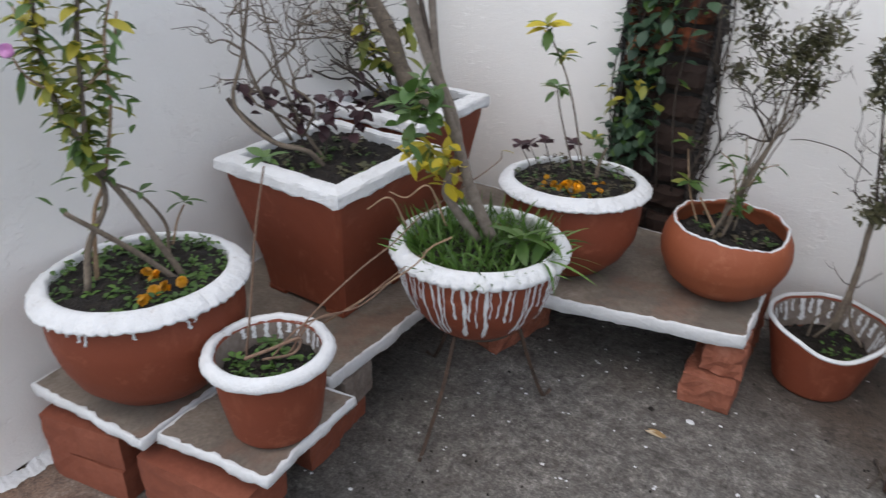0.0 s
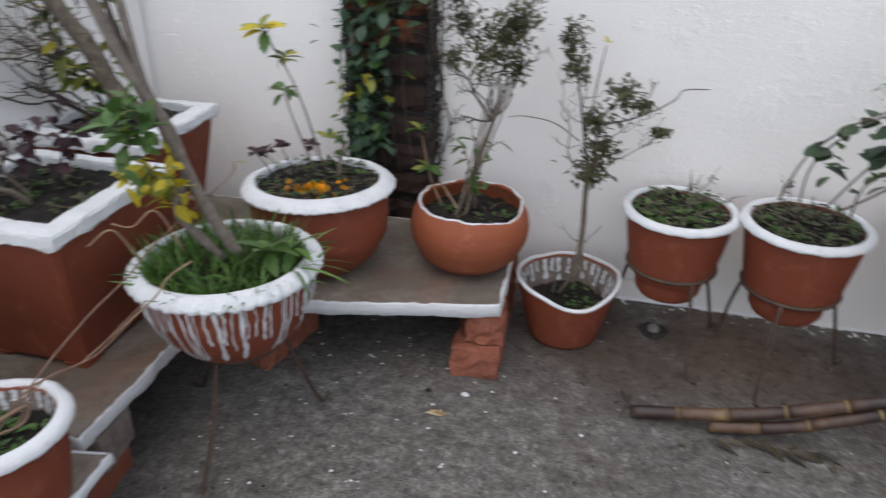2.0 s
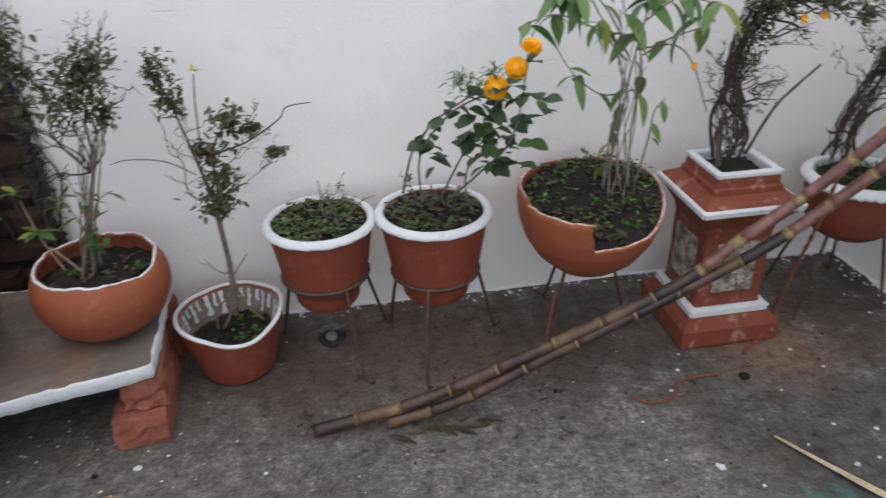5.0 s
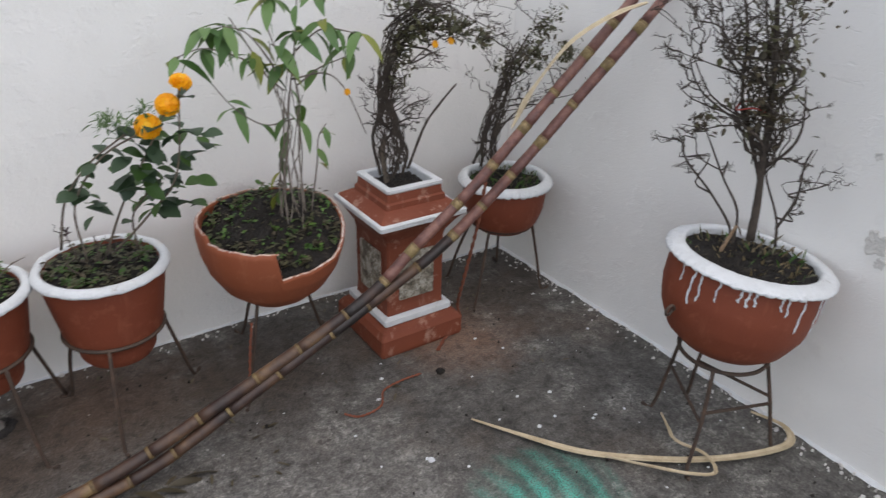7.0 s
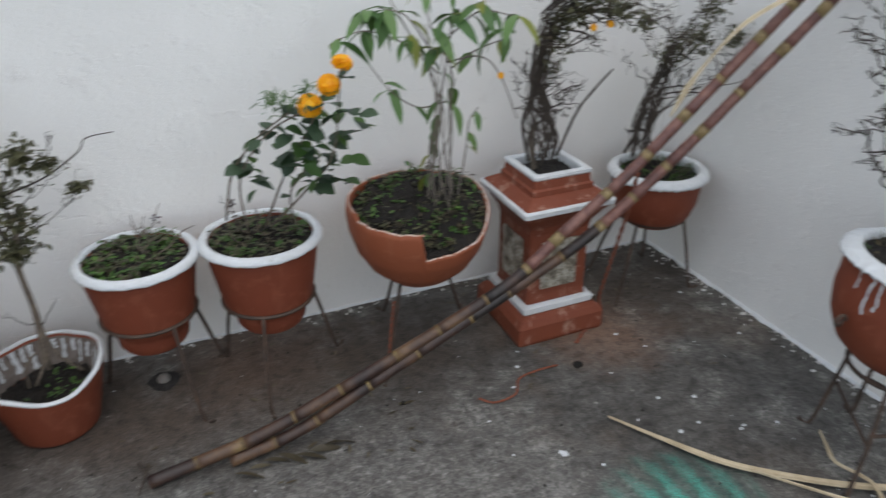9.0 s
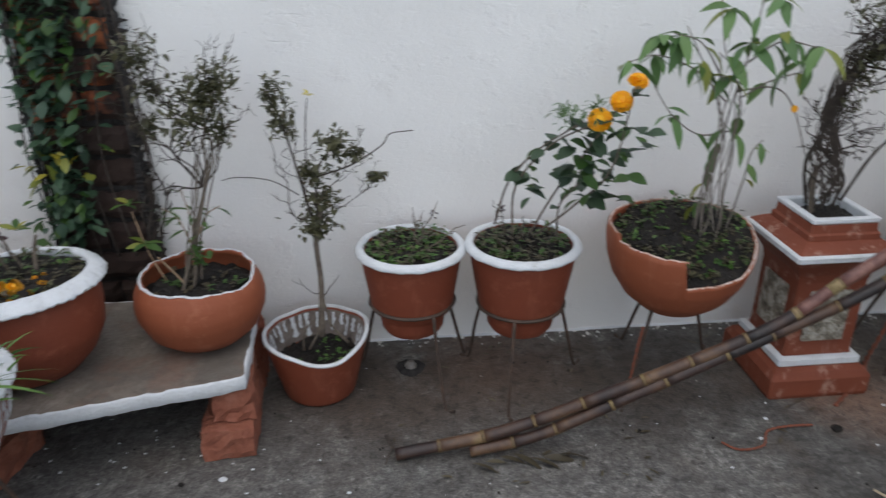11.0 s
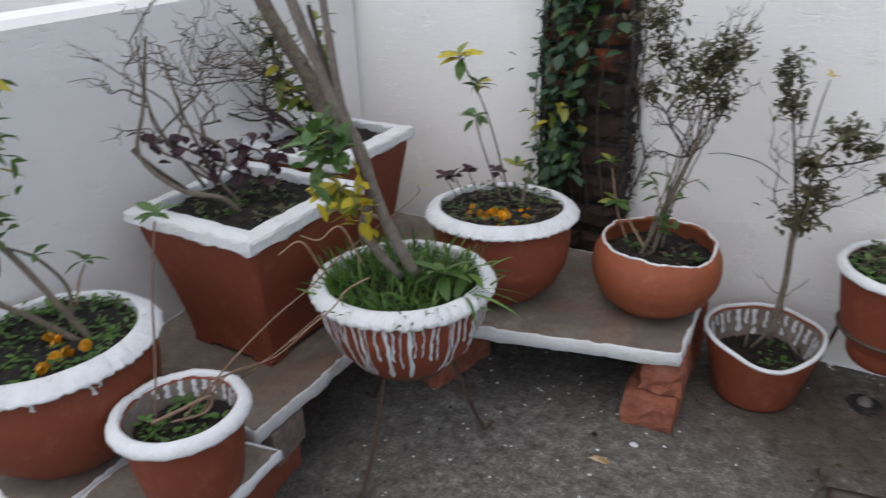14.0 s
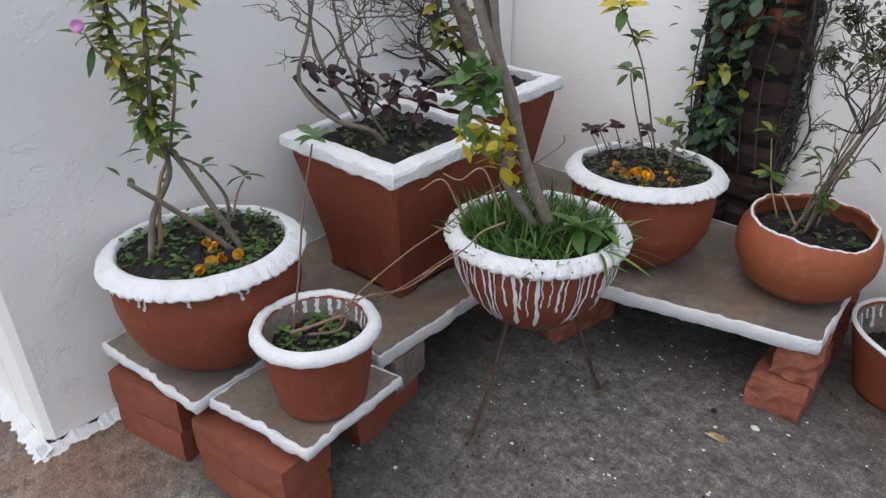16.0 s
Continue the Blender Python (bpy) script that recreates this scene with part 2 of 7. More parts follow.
def leafy(name, dark, light, spread=0.5, rough=0.45, yellow=None, share=0.0):
    def build(nt, b):
        info = nt.nodes.new("ShaderNodeNewGeometry").outputs["Random Per Island"]
        obj = nt.nodes.new("ShaderNodeObjectInfo").outputs["Random"]
        pick = calc(nt, 'FRACT', calc(nt, 'ADD', info, obj))
        c = mix(nt, pick, dark, light)
        if yellow:
            c = mix(nt, calc(nt, 'GREATER_THAN', calc(nt, 'FRACT', calc(nt, 'MULTIPLY', pick, 7.31)), 1 - share), c, yellow)
        n = noise(nt, 60)
        c = mix(nt, calc(nt, 'MULTIPLY', n, 0.35), c, dark)
        nt.links.new(c, b.inputs["Base Color"])
        b.inputs["Roughness"].default_value = rough
        bump(nt, b, n, 0.25, 0.002)
        through_light = nt.nodes.new("ShaderNodeBsdfTranslucent")
        nt.links.new(mix(nt, 0.5, c, light), through_light.inputs["Color"])
        blend = nt.nodes.new("ShaderNodeMixShader")
        blend.inputs[0].default_value = 0.28
        nt.links.new(b.outputs[0], blend.inputs[1])
        nt.links.new(through_light.outputs[0], blend.inputs[2])
        nt.links.new(blend.outputs[0], nt.nodes["Material Output"].inputs["Surface"])
    return mat(name, build)


GREEN = leafy("green_leaf", (0.035, 0.085, 0.018), (0.10, 0.18, 0.04))
FRESH = leafy("fresh_green_leaf", (0.075, 0.16, 0.050), (0.17, 0.28, 0.095), yellow=(0.26, 0.27, 0.05), share=0.12)
GRASS = leafy("grass_blade", (0.05, 0.12, 0.02), (0.13, 0.24, 0.05))
IVY = leafy("ivy_leaf", (0.026, 0.060, 0.036), (0.085, 0.150, 0.085))
LIME = leafy("yellow_green_leaf", (0.10, 0.14, 0.022), (0.27, 0.28, 0.05), yellow=(0.50, 0.42, 0.05), share=0.33)
OLIVE = leafy("olive_leaf", (0.055, 0.058, 0.030), (0.14, 0.135, 0.07))
ROSE = leafy("rose_leaf", (0.022, 0.048, 0.026), (0.070, 0.115, 0.060))
DRY = leafy("dry_brown_leaf", (0.05, 0.04, 0.025), (0.12, 0.10, 0.06))
PURPLE = leafy("purple_leaf", (0.022, 0.010, 0.014), (0.07, 0.03, 0.038))
YELLOW = leafy("yellow_leaf", (0.45, 0.36, 0.02), (0.6, 0.5, 0.05))
ORANGE = leafy("marigold_petal", (0.85, 0.36, 0.008), (0.95, 0.56, 0.015))
MUSTARD = leafy("mustard_petal", (0.42, 0.20, 0.01), (0.62, 0.32, 0.02))
PINK = leafy("pink_petal", (0.55, 0.22, 0.5), (0.75, 0.4, 0.7))
STRAW = simple("dry_straw", [(0.3, (0.34, 0.27, 0.17)), (0.55, (0.50, 0.42, 0.29)), (0.8, (0.62, 0.55, 0.41))], 30, 0.8, 0.4, 200, 0.002)


def wall_build(nt, b):
    big, mid, fine = noise(nt, 1.6, 5), noise(nt, 14, 5), noise(nt, 160, 4)
    c = ramp(nt, big, [(0.3, (0.74, 0.735, 0.72)), (0.6, (0.82, 0.815, 0.80))])
    c = mix(nt, calc(nt, 'MULTIPLY', ramp(nt, mid, [(0.60, (0, 0, 0)), (0.72, (1, 1, 1))]), 0.18), c, (0.60, 0.57, 0.55))
    nt.links.new(c, b.inputs["Base Color"])
    b.inputs["Roughness"].default_value = 0.85
    chips = ramp(nt, noise(nt, 7, 6, 0.7), [(0.56, (0, 0, 0)), (0.59, (1, 1, 1))])
    flat = nt.nodes.new("ShaderNodeMapping")
    flat.inputs["Scale"].default_value = (22, 22, 75)
    nt.links.new(nt.nodes.new("ShaderNodeTexCoord").outputs["Object"], flat.inputs["Vector"])
    pits = ramp(nt, noise(nt, 1.0, 4, 0.6, vec=flat.outputs[0]), [(0.60, (0, 0, 0)), (0.68, (1, 1, 1))])
    some = ramp(nt, noise(nt, 2.6, 3), [(0.46, (0, 0, 0)), (0.60, (1, 1, 1))])
    rough = calc(nt, 'SUBTRACT', calc(nt, 'MULTIPLY', chips, 0.3), calc(nt, 'MULTIPLY', calc(nt, 'MULTIPLY', pits, some), 0.9))
    bump(nt, b, calc(nt, 'ADD', calc(nt, 'ADD', mid, calc(nt, 'MULTIPLY', fine, 0.5)), rough), 0.4, 0.006)


WALL = mat("whitewashed_plaster", wall_build)


def floor_build(nt, b):
    xyz = nt.nodes.new("ShaderNodeTexCoord").outputs["Object"]
    big, mid, fine = noise(nt, 1.7, 6, 0.65, vec=xyz), noise(nt, 11, 6, 0.7, vec=xyz), noise(nt, 90, 5, 0.7, vec=xyz)
    t = calc(nt, 'ADD', calc(nt, 'ADD', calc(nt, 'MULTIPLY', big, 0.38), calc(nt, 'MULTIPLY', mid, 0.37)), calc(nt, 'MULTIPLY', fine, 0.25))
    c = ramp(nt, t, [(0.37, (0.030, 0.028, 0.026)), (0.455, (0.058, 0.055, 0.051)), (0.53, (0.105, 0.102, 0.096)), (0.60, (0.26, 0.255, 0.24))])
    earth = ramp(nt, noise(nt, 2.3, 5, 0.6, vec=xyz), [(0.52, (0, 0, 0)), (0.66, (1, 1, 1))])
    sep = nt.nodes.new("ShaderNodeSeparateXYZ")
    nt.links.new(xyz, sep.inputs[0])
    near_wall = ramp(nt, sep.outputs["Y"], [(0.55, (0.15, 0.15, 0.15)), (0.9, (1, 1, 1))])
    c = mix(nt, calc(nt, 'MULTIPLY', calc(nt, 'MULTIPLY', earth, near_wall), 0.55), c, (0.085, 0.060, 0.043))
    for px, py, r in ((-0.62, 0.2, 0.28), (0.9, 1.5, 0.22), (1.75, 1.3, 0.2)):
        dx, dy = calc(nt, 'SUBTRACT', sep.outputs["X"], px), calc(nt, 'SUBTRACT', sep.outputs["Y"], py)
        dist = calc(nt, 'SQRT', calc(nt, 'ADD', calc(nt, 'MULTIPLY', dx, dx), calc(nt, 'MULTIPLY', dy, dy)))
        spot = ramp(nt, calc(nt, 'ADD', calc(nt, 'DIVIDE', dist, r * 2.0), calc(nt, 'MULTIPLY', mid, 0.5)), [(0.35, (1, 1, 1)), (0.8, (0, 0, 0))])
        c = mix(nt, calc(nt, 'MULTIPLY', spot, 0.65), c, (0.20, 0.115, 0.075))
    # noise-broken rounds mixed to dark brown, centred around the back-row pots
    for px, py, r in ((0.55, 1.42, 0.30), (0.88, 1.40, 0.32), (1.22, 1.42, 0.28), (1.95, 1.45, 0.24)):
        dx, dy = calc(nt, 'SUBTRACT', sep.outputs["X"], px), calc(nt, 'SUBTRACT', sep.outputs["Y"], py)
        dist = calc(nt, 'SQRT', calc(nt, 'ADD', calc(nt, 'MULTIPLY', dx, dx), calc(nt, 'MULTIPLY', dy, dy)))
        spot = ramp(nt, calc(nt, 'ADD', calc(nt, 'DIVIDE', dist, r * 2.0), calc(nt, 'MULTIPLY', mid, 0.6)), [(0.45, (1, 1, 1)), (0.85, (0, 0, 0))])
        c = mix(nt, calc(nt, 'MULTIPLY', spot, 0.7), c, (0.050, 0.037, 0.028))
    scuff = calc(nt, 'ADD', calc(nt, 'MULTIPLY', noise(nt, 24, 6, 0.75, vec=xyz), 0.6), calc(nt, 'MULTIPLY', fine, 0.4))
    scuffed = ramp(nt, scuff, [(0.38, (0.050, 0.045, 0.040)), (0.50, (0.114, 0.108, 0.101)), (0.58, (0.19, 0.182, 0.172)), (0.66, (0.36, 0.35, 0.335))])
    for px, py, r in ((0.15, 0.95, 0.46), (0.42, 0.78, 0.42), (0.96, 1.00, 0.34), (1.25, 0.85, 0.24)):
        dx, dy = calc(nt, 'SUBTRACT', sep.outputs["X"], px), calc(nt, 'SUBTRACT', sep.outputs["Y"], py)
        dist = calc(nt, 'SQRT', calc(nt, 'ADD', calc(nt, 'MULTIPLY', dx, dx), calc(nt, 'MULTIPLY', dy, dy)))
        spot = ramp(nt, calc(nt, 'ADD', calc(nt, 'DIVIDE', dist, r * 2.0), calc(nt, 'MULTIPLY', mid, 0.7)), [(0.5, (1, 1, 1)), (0.95, (0, 0, 0))])
        c = mix(nt, calc(nt, 'MULTIPLY', spot, 0.8), c, scuffed)
    vor = nt.nodes.new("ShaderNodeTexVoronoi")
    vor.inputs["Scale"].default_value = 26
    nt.links.new(xyz, vor.inputs["Vector"])
    specks = calc(nt, 'LESS_THAN', calc(nt, 'SUBTRACT', vor.outputs["Distance"], calc(nt, 'MULTIPLY', ramp(nt, mid, [(0.5, (0, 0, 0)), (0.7, (1, 1, 1))]), 0.17)), 0.0)
    c = mix(nt, calc(nt, 'MULTIPLY', specks, 0.4), c, (0.5, 0.49, 0.46))
    grain = ramp(nt, noise(nt, 210, 6, 0.8, vec=xyz), [(0.36, (0.42, 0.41, 0.40)), (0.50, (0.98, 0.98, 0.98)), (0.64, (1.75, 1.74, 1.70))])
    c = mix(nt, 0.85, c, grain, 'MULTIPLY')
    blot = ramp(nt, noise(nt, 38, 5, 0.7, vec=xyz), [(0.36, (0.50, 0.49, 0.48)), (0.47, (1, 1, 1)), (0.62, (1.25, 1.24, 1.22))])
    c = mix(nt, 0.8, c, blot, 'MULTIPLY')
    # green powder drawn on the floor in curved strokes
    gx, gy = calc(nt, 'SUBTRACT', sep.outputs["X"], 1.565), calc(nt, 'SUBTRACT', sep.outputs["Y"], 0.705)
    gd = calc(nt, 'SQRT', calc(nt, 'ADD', calc(nt, 'MULTIPLY', gx, gx), calc(nt, 'MULTIPLY', gy, gy)))
    disc = ramp(nt, calc(nt, 'ADD', gd, calc(nt, 'MULTIPLY', mid, 0.14)), [(0.12, (1, 1, 1)), (0.255, (0, 0, 0))])
    ax, ay = calc(nt, 'ADD', gx, 0.24), calc(nt, 'SUBTRACT', gy, 0.08)
    across = calc(nt, 'SQRT', calc(nt, 'ADD', calc(nt, 'MULTIPLY', ax, ax), calc(nt, 'MULTIPLY', ay, ay)))
    band = calc(nt, 'ADD', calc(nt, 'MULTIPLY', calc(nt, 'SINE', calc(nt, 'ADD', calc(nt, 'MULTIPLY', across, 118.0), calc(nt, 'MULTIPLY', mid, 6.5))), 0.5), 0.5)
    dust = calc(nt, 'MULTIPLY', calc(nt, 'MULTIPLY', disc, calc(nt, 'ADD', calc(nt, 'MULTIPLY', calc(nt, 'POWER', band, 1.4), 0.70), 0.16)), ramp(nt, noise(nt, 260, 4, 0.7, vec=xyz), [(0.38, (0.12, 0.12, 0.12)), (0.56, (1, 1, 1))]))
    c = mix(nt, dust, c, (0.09, 0.52, 0.41))
    nt.links.new(c, b.inputs["Base Color"])
    b.inputs["Roughness"].default_value = 0.8
    bump(nt, b, calc(nt, 'ADD', mid, calc(nt, 'MULTIPLY', fine, 0.9)), 0.6, 0.006)


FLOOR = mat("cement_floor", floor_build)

# ---- structure ----
YB, XL, XR = 1.66, -0.70, 2.17


def panel(sh, p, u, v, nu, nv, bulge):
    """A gently uneven sheet from p along u and v, displaced by bulge(a, b)."""
    p, u, v = Vector(p), Vector(u), Vector(v)
    n = u.cross(v).normalized()
    pts, faces = [], []
    for j in range(nv + 1):
        for i in range(nu + 1):
            a, b = i / nu, j / nv
            pts.append(p + u * a + v * b + n * bulge(a * u.length, b * v.length))
    for j in range(nv):
        for i in range(nu):
            k = j * (nu + 1) + i
            faces.append((k, k + 1, k + nu + 2, k + nu + 1))
    return sh.add(pts, faces)


ground = Shape()
panel(ground, (-40, -40, 0), (80, 0, 0), (0, 80, 0), 80, 80, lambda a, b: 0.0)
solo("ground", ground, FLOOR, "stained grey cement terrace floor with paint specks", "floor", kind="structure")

wall = Shape()
wall.box(-3.0, YB, 0, XR + 0.12, YB + 0.12, 1.25, 0.004)
back = solo("wall_north", wall, WALL, "whitewashed plaster wall with chipped patches", "wall", kind="structure", smooth=False)
wall = Shape()
wall.box(XR, -3.0, 0, XR + 0.12, YB, 1.25, 0.004)
solo("wall_east", wall, WALL, "whitewashed plaster side wall with hairline chips", "wall", kind="structure", smooth=False)
wall = Shape()
wall.box(XL - 0.13, 0.215, 0, XL, YB, 0.856, 0.014)
wall.box(-3.0, 0.215, 0, XL - 0.13, 0.335, 0.856, 0.008)
solo("wall_west", wall, WALL, "low whitewashed parapet wall with a plain top", "wall", kind="structure", smooth=False)

# splashed whitewash and crumbled plaster at the foot of the walls
rng = random.Random(4)
skirt = Shape()


def ragged(sh, p, q, n, lo, hi, out, rise=0.0):
    """A thin crust on the floor along a wall's foot from p to q, reaching out unevenly."""
    p, q = Vector(p), Vector(q)
    d = (q - p).normalized()
    side = Vector((d.y, -d.x, 0)) * out
    length = (q - p).length
    pts, faces = [], []
    for i in range(n + 1):
        b = p + (q - p) * (i / n)
        w = lo + (hi - lo) * (0.5 + 0.5 * wavy(i * length / n * 26, 1.3)) + 0.22 * lo * wavy(i * length / n * 150, 0.7) + rng.uniform(-0.06, 0.06) * lo
        pts += [b + Vector((0, 0, 0.004 + (0.004 + rise) * (0.5 + 0.5 * wavy(i * length / n * 90, 2.1)))), b + side * (w * 0.5) + Vector((0, 0, 0.005 * rng.uniform(0.4, 1))), b + side * w + Vector((0, 0, 0.001))]
    for i in range(n):
        for k in range(2):
            a = i * 3 + k
            faces.append((a, a + 1, a + 4, a + 3))
    sh.add(pts, faces)


ragged(skirt, (XR, YB, 0), (XR, -0.5, 0), 190, 0.004, 0.015, 1)
ragged(skirt, (0.42, YB, 0), (XR, YB, 0), 150, 0.002, 0.007, 1)
solo("trim_plaster", skirt, WHITE, "crumbled whitewash crust along the wall foot", "plaster crust", kind="structure")
skirt = Shape()
ragged(skirt, (XL, 0.40, 0), (XL, 0.19, 0), 60, 0.022, 0.034, -1, 0.012)
ragged(skirt, (XL + 0.02, 0.215, 0), (-1.6, 0.215, 0), 240, 0.026, 0.038, -1, 0.012)
solo("trim_whitewash", skirt, WHITE, "thick splash of whitewash at the parapet foot", "whitewash", kind="structure")

# ---- exposed brick pier with black, mouldy edges ----
MOULD = simple("black_mould", [(0.3, (0.010, 0.009, 0.009)), (0.55, (0.03, 0.027, 0.026)), (0.85, (0.10, 0.09, 0.085))], 25, 0.95, 0.9, 120, 0.01)


def pier_brick_build(nt, b):
    xyz = nt.nodes.new("ShaderNodeNewGeometry").outputs["Position"]
    big, fine = noise(nt, 7, 5, vec=xyz), noise(nt, 110, 4, vec=xyz)
    c = mix(nt, nt.nodes.new("ShaderNodeObjectInfo").outputs["Random"], (0.30, 0.075, 0.028), (0.42, 0.13, 0.05))
    sep = nt.nodes.new("ShaderNodeSeparateXYZ")
    nt.links.new(xyz, sep.inputs[0])
    grime = ramp(nt, calc(nt, 'ADD', calc(nt, 'SUBTRACT', 1.05, sep.outputs["Z"]), calc(nt, 'MULTIPLY', calc(nt, 'SUBTRACT', big, 0.5), 1.6)), [(0.06, (0, 0, 0)), (0.26, (1, 1, 1))])
    c = mix(nt, calc(nt, 'MULTIPLY', grime, 0.96), c, (0.017, 0.0135, 0.012))
    nt.links.new(c, b.inputs["Base Color"])
    b.inputs["Roughness"].default_value = 0.9
    bump(nt, b, calc(nt, 'ADD', fine, big), 0.7, 0.006)


PIERBRICK = mat("sooty_brick", pier_brick_build)
pier = thing("brick_pier", (-0.02, YB, 0), "exposed red brick pier blackened by damp in the white wall", "pier")
core = Shape().box(-0.105, -0.012, 0, 0.105, 0.0, 1.25)
part("mortar_bed", core, MOULD, pier, smooth=False)
rng = random.Random(11)
def rough_brick(x0, x1, z0, z1, depth, r):
    """A weathered brick face of uneven relief, standing out from the mortar."""
    nx, nz = max(4, int((x1 - x0) / 0.018)), 4
    pts, faces = [], []
    for j in range(nz + 1):
        for i in range(nx + 1):
            edge = i in (0, nx) or j in (0, nz)
            y = -depth + (0.010 if edge else 0.0) + r.uniform(-0.004, 0.004)
            pts.append((x0 + (x1 - x0) * i / nx + r.uniform(-0.002, 0.002), y, z0 + (z1 - z0) * j / nz + r.uniform(-0.003, 0.003)))
    for j in range(nz):
        for i in range(nx):
            a = j * (nx + 1) + i
            faces.append((a, a + 1, a + nx + 2, a + nx + 1))
    ring = [i for i in range(nx + 1)] + [j * (nx + 1) + nx for j in range(1, nz + 1)] + [nz * (nx + 1) + i for i in range(nx - 1, -1, -1)] + [j * (nx + 1) for j in range(nz - 1, 0, -1)]
    k = len(pts)
    pts += [(pts[i][0], -0.008, pts[i][2]) for i in ring]
    m = len(ring)
    faces += [(ring[i], k + i, k + (i + 1) % m, ring[(i + 1) % m]) for i in range(m)]
    return Shape().add(pts, faces)


for i in range(16):
    z = 0.004 + i * 0.078
    cut = rng.uniform(-0.012, 0.012)
    for a, c in ([(-0.104, 0.104)] if i % 2 else [(-0.104, cut - 0.005), (cut + 0.005, 0.104)]):
        part("brick", rough_brick(a, c, z, z + 0.063, 0.030 + rng.uniform(-0.006, 0.010), rng), PIERBRICK, pier, smooth=False)
for sg, name in ((-1, "left"), (1, "right")):
    e = Shape()
    pts, faces = [], []
    n = 240
    for i in range(n + 1):
        z = 1.25 * i / n
        w = 0.014 + 0.011 * wavy(i * 0.31, 3 + sg) + rng.uniform(0, 0.030) * rng.random() ** 2
        x0 = sg * 0.100
        pts += [(x0, -0.033 - rng.uniform(0, 0.006), z), (x0 + sg * 0.012, -0.030 - rng.uniform(0, 0.008), z), (x0 + sg * max(w, 0.013), -0.003, z)]
    for i in range(n):
        for k in range(2):
            q = (i * 3 + k, i * 3 + k + 1, i * 3 + k + 4, i * 3 + k + 3)
            faces.append(q if sg < 0 else q[::-1])
    part("mouldy_edge", e.add(pts, faces), MOULD, pier, "ragged black plaster edge", smooth=False)

# ---- slabs and bricks ----
def slab(label, corners, z, th, seed):
    """A stone plate with a wavy, whitewashed edge."""
    rng = random.Random(seed)
    cx = sum(c[0] for c in corners) / 4
    cy = sum(c[1] for c in corners) / 4
    ob = thing("stone_slab", (cx, cy, z - th), label, "slab", "slabs on bricks")
    ring = []
    for k in range(4):
        p, q = Vector((*corners[k], 0)), Vector((*corners[(k + 1) % 4], 0))
        m = max(8, int((q - p).length / 0.012))
        for i in range(m):
            ring.append(p + (q - p) * (i / m))
    n = len(ring)
    mid = Vector((cx, cy, 0))
    def row(grow, zz, jit):
        out = []
        for i, p in enumerate(ring):
            d = (p - mid).normalized()
            w = grow + 0.0032 * wavy(i * 0.35, seed) + rng.uniform(-jit, jit) * 1.7
            out.append((p.x - cx + d.x * w, p.y - cy + d.y * w, zz + 0.002 * wavy(i * 0.5, seed + 2) * (1 if zz < th * 0.6 else 0.2)))
        return out
    top = Shape()
    rows = [row(-0.0032, th, 0.0006)]
    pts = rows[0] + [(0, 0, th)]
    top.add(pts, [(i, (i + 1) % n, n) for i in range(n)])
    bot = row(-0.004, 0.0, 0.001)
    top.add(bot + [(0, 0, 0)], [((i + 1) % n, i, n) for i in range(n)])
    part("plate", top, STONE, ob, smooth=False)
    edge = Shape()
    rs = [row(-0.004, 0.0, 0.001), row(0.0, 0.003, 0.0012), row(0.002, th * 0.55, 0.0012), row(0.0, th - 0.002, 0.001), row(-0.0018, th + 0.0012, 0.0012), row(-0.0055, th + 0.0004, 0.0022)]
    pts = [p for r in rs for p in r]
    faces = []
    for j in range(len(rs) - 1):
        for i in range(n):
            faces.append((j * n + i, j * n + (i + 1) % n, (j + 1) * n + (i + 1) % n, (j + 1) * n + i))
    part("painted_edge", edge.add(pts, faces), WHITE, ob, "chipped whitewashed edge")
    return ob


slab("square stone slab with whitewashed edge under the broad bowl", [(-0.656, 0.346), (-0.376, 0.368), (-0.392, 0.70), (-0.69, 0.68)], 0.200, 0.024, 1)
slab("small stone slab with whitewashed edge under a bucket pot", [(-0.366, 0.392), (-0.150, 0.424), (-0.166, 0.645), (-0.384, 0.622)], 0.203, 0.022, 2)
slab("long stone slab with whitewashed edge under square planters", [(-0.685, 0.715), (-0.244, 0.668), (-0.246, 1.09), (-0.69, 1.13)], 0.190, 0.03, 3)
slab("stone slab with whitewashed edge under the second planter", [(-0.69, 1.14), (-0.285, 1.105), (-0.300, 1.60), (-0.69, 1.60)], 0.190, 0.03, 4)
slab("wide stone slab with whitewashed edge below the brick pier", [(-0.265, 1.10), (0.347, 1.244), (0.328, 1.60), (-0.29, 1.60)], 0.190, 0.032, 5)


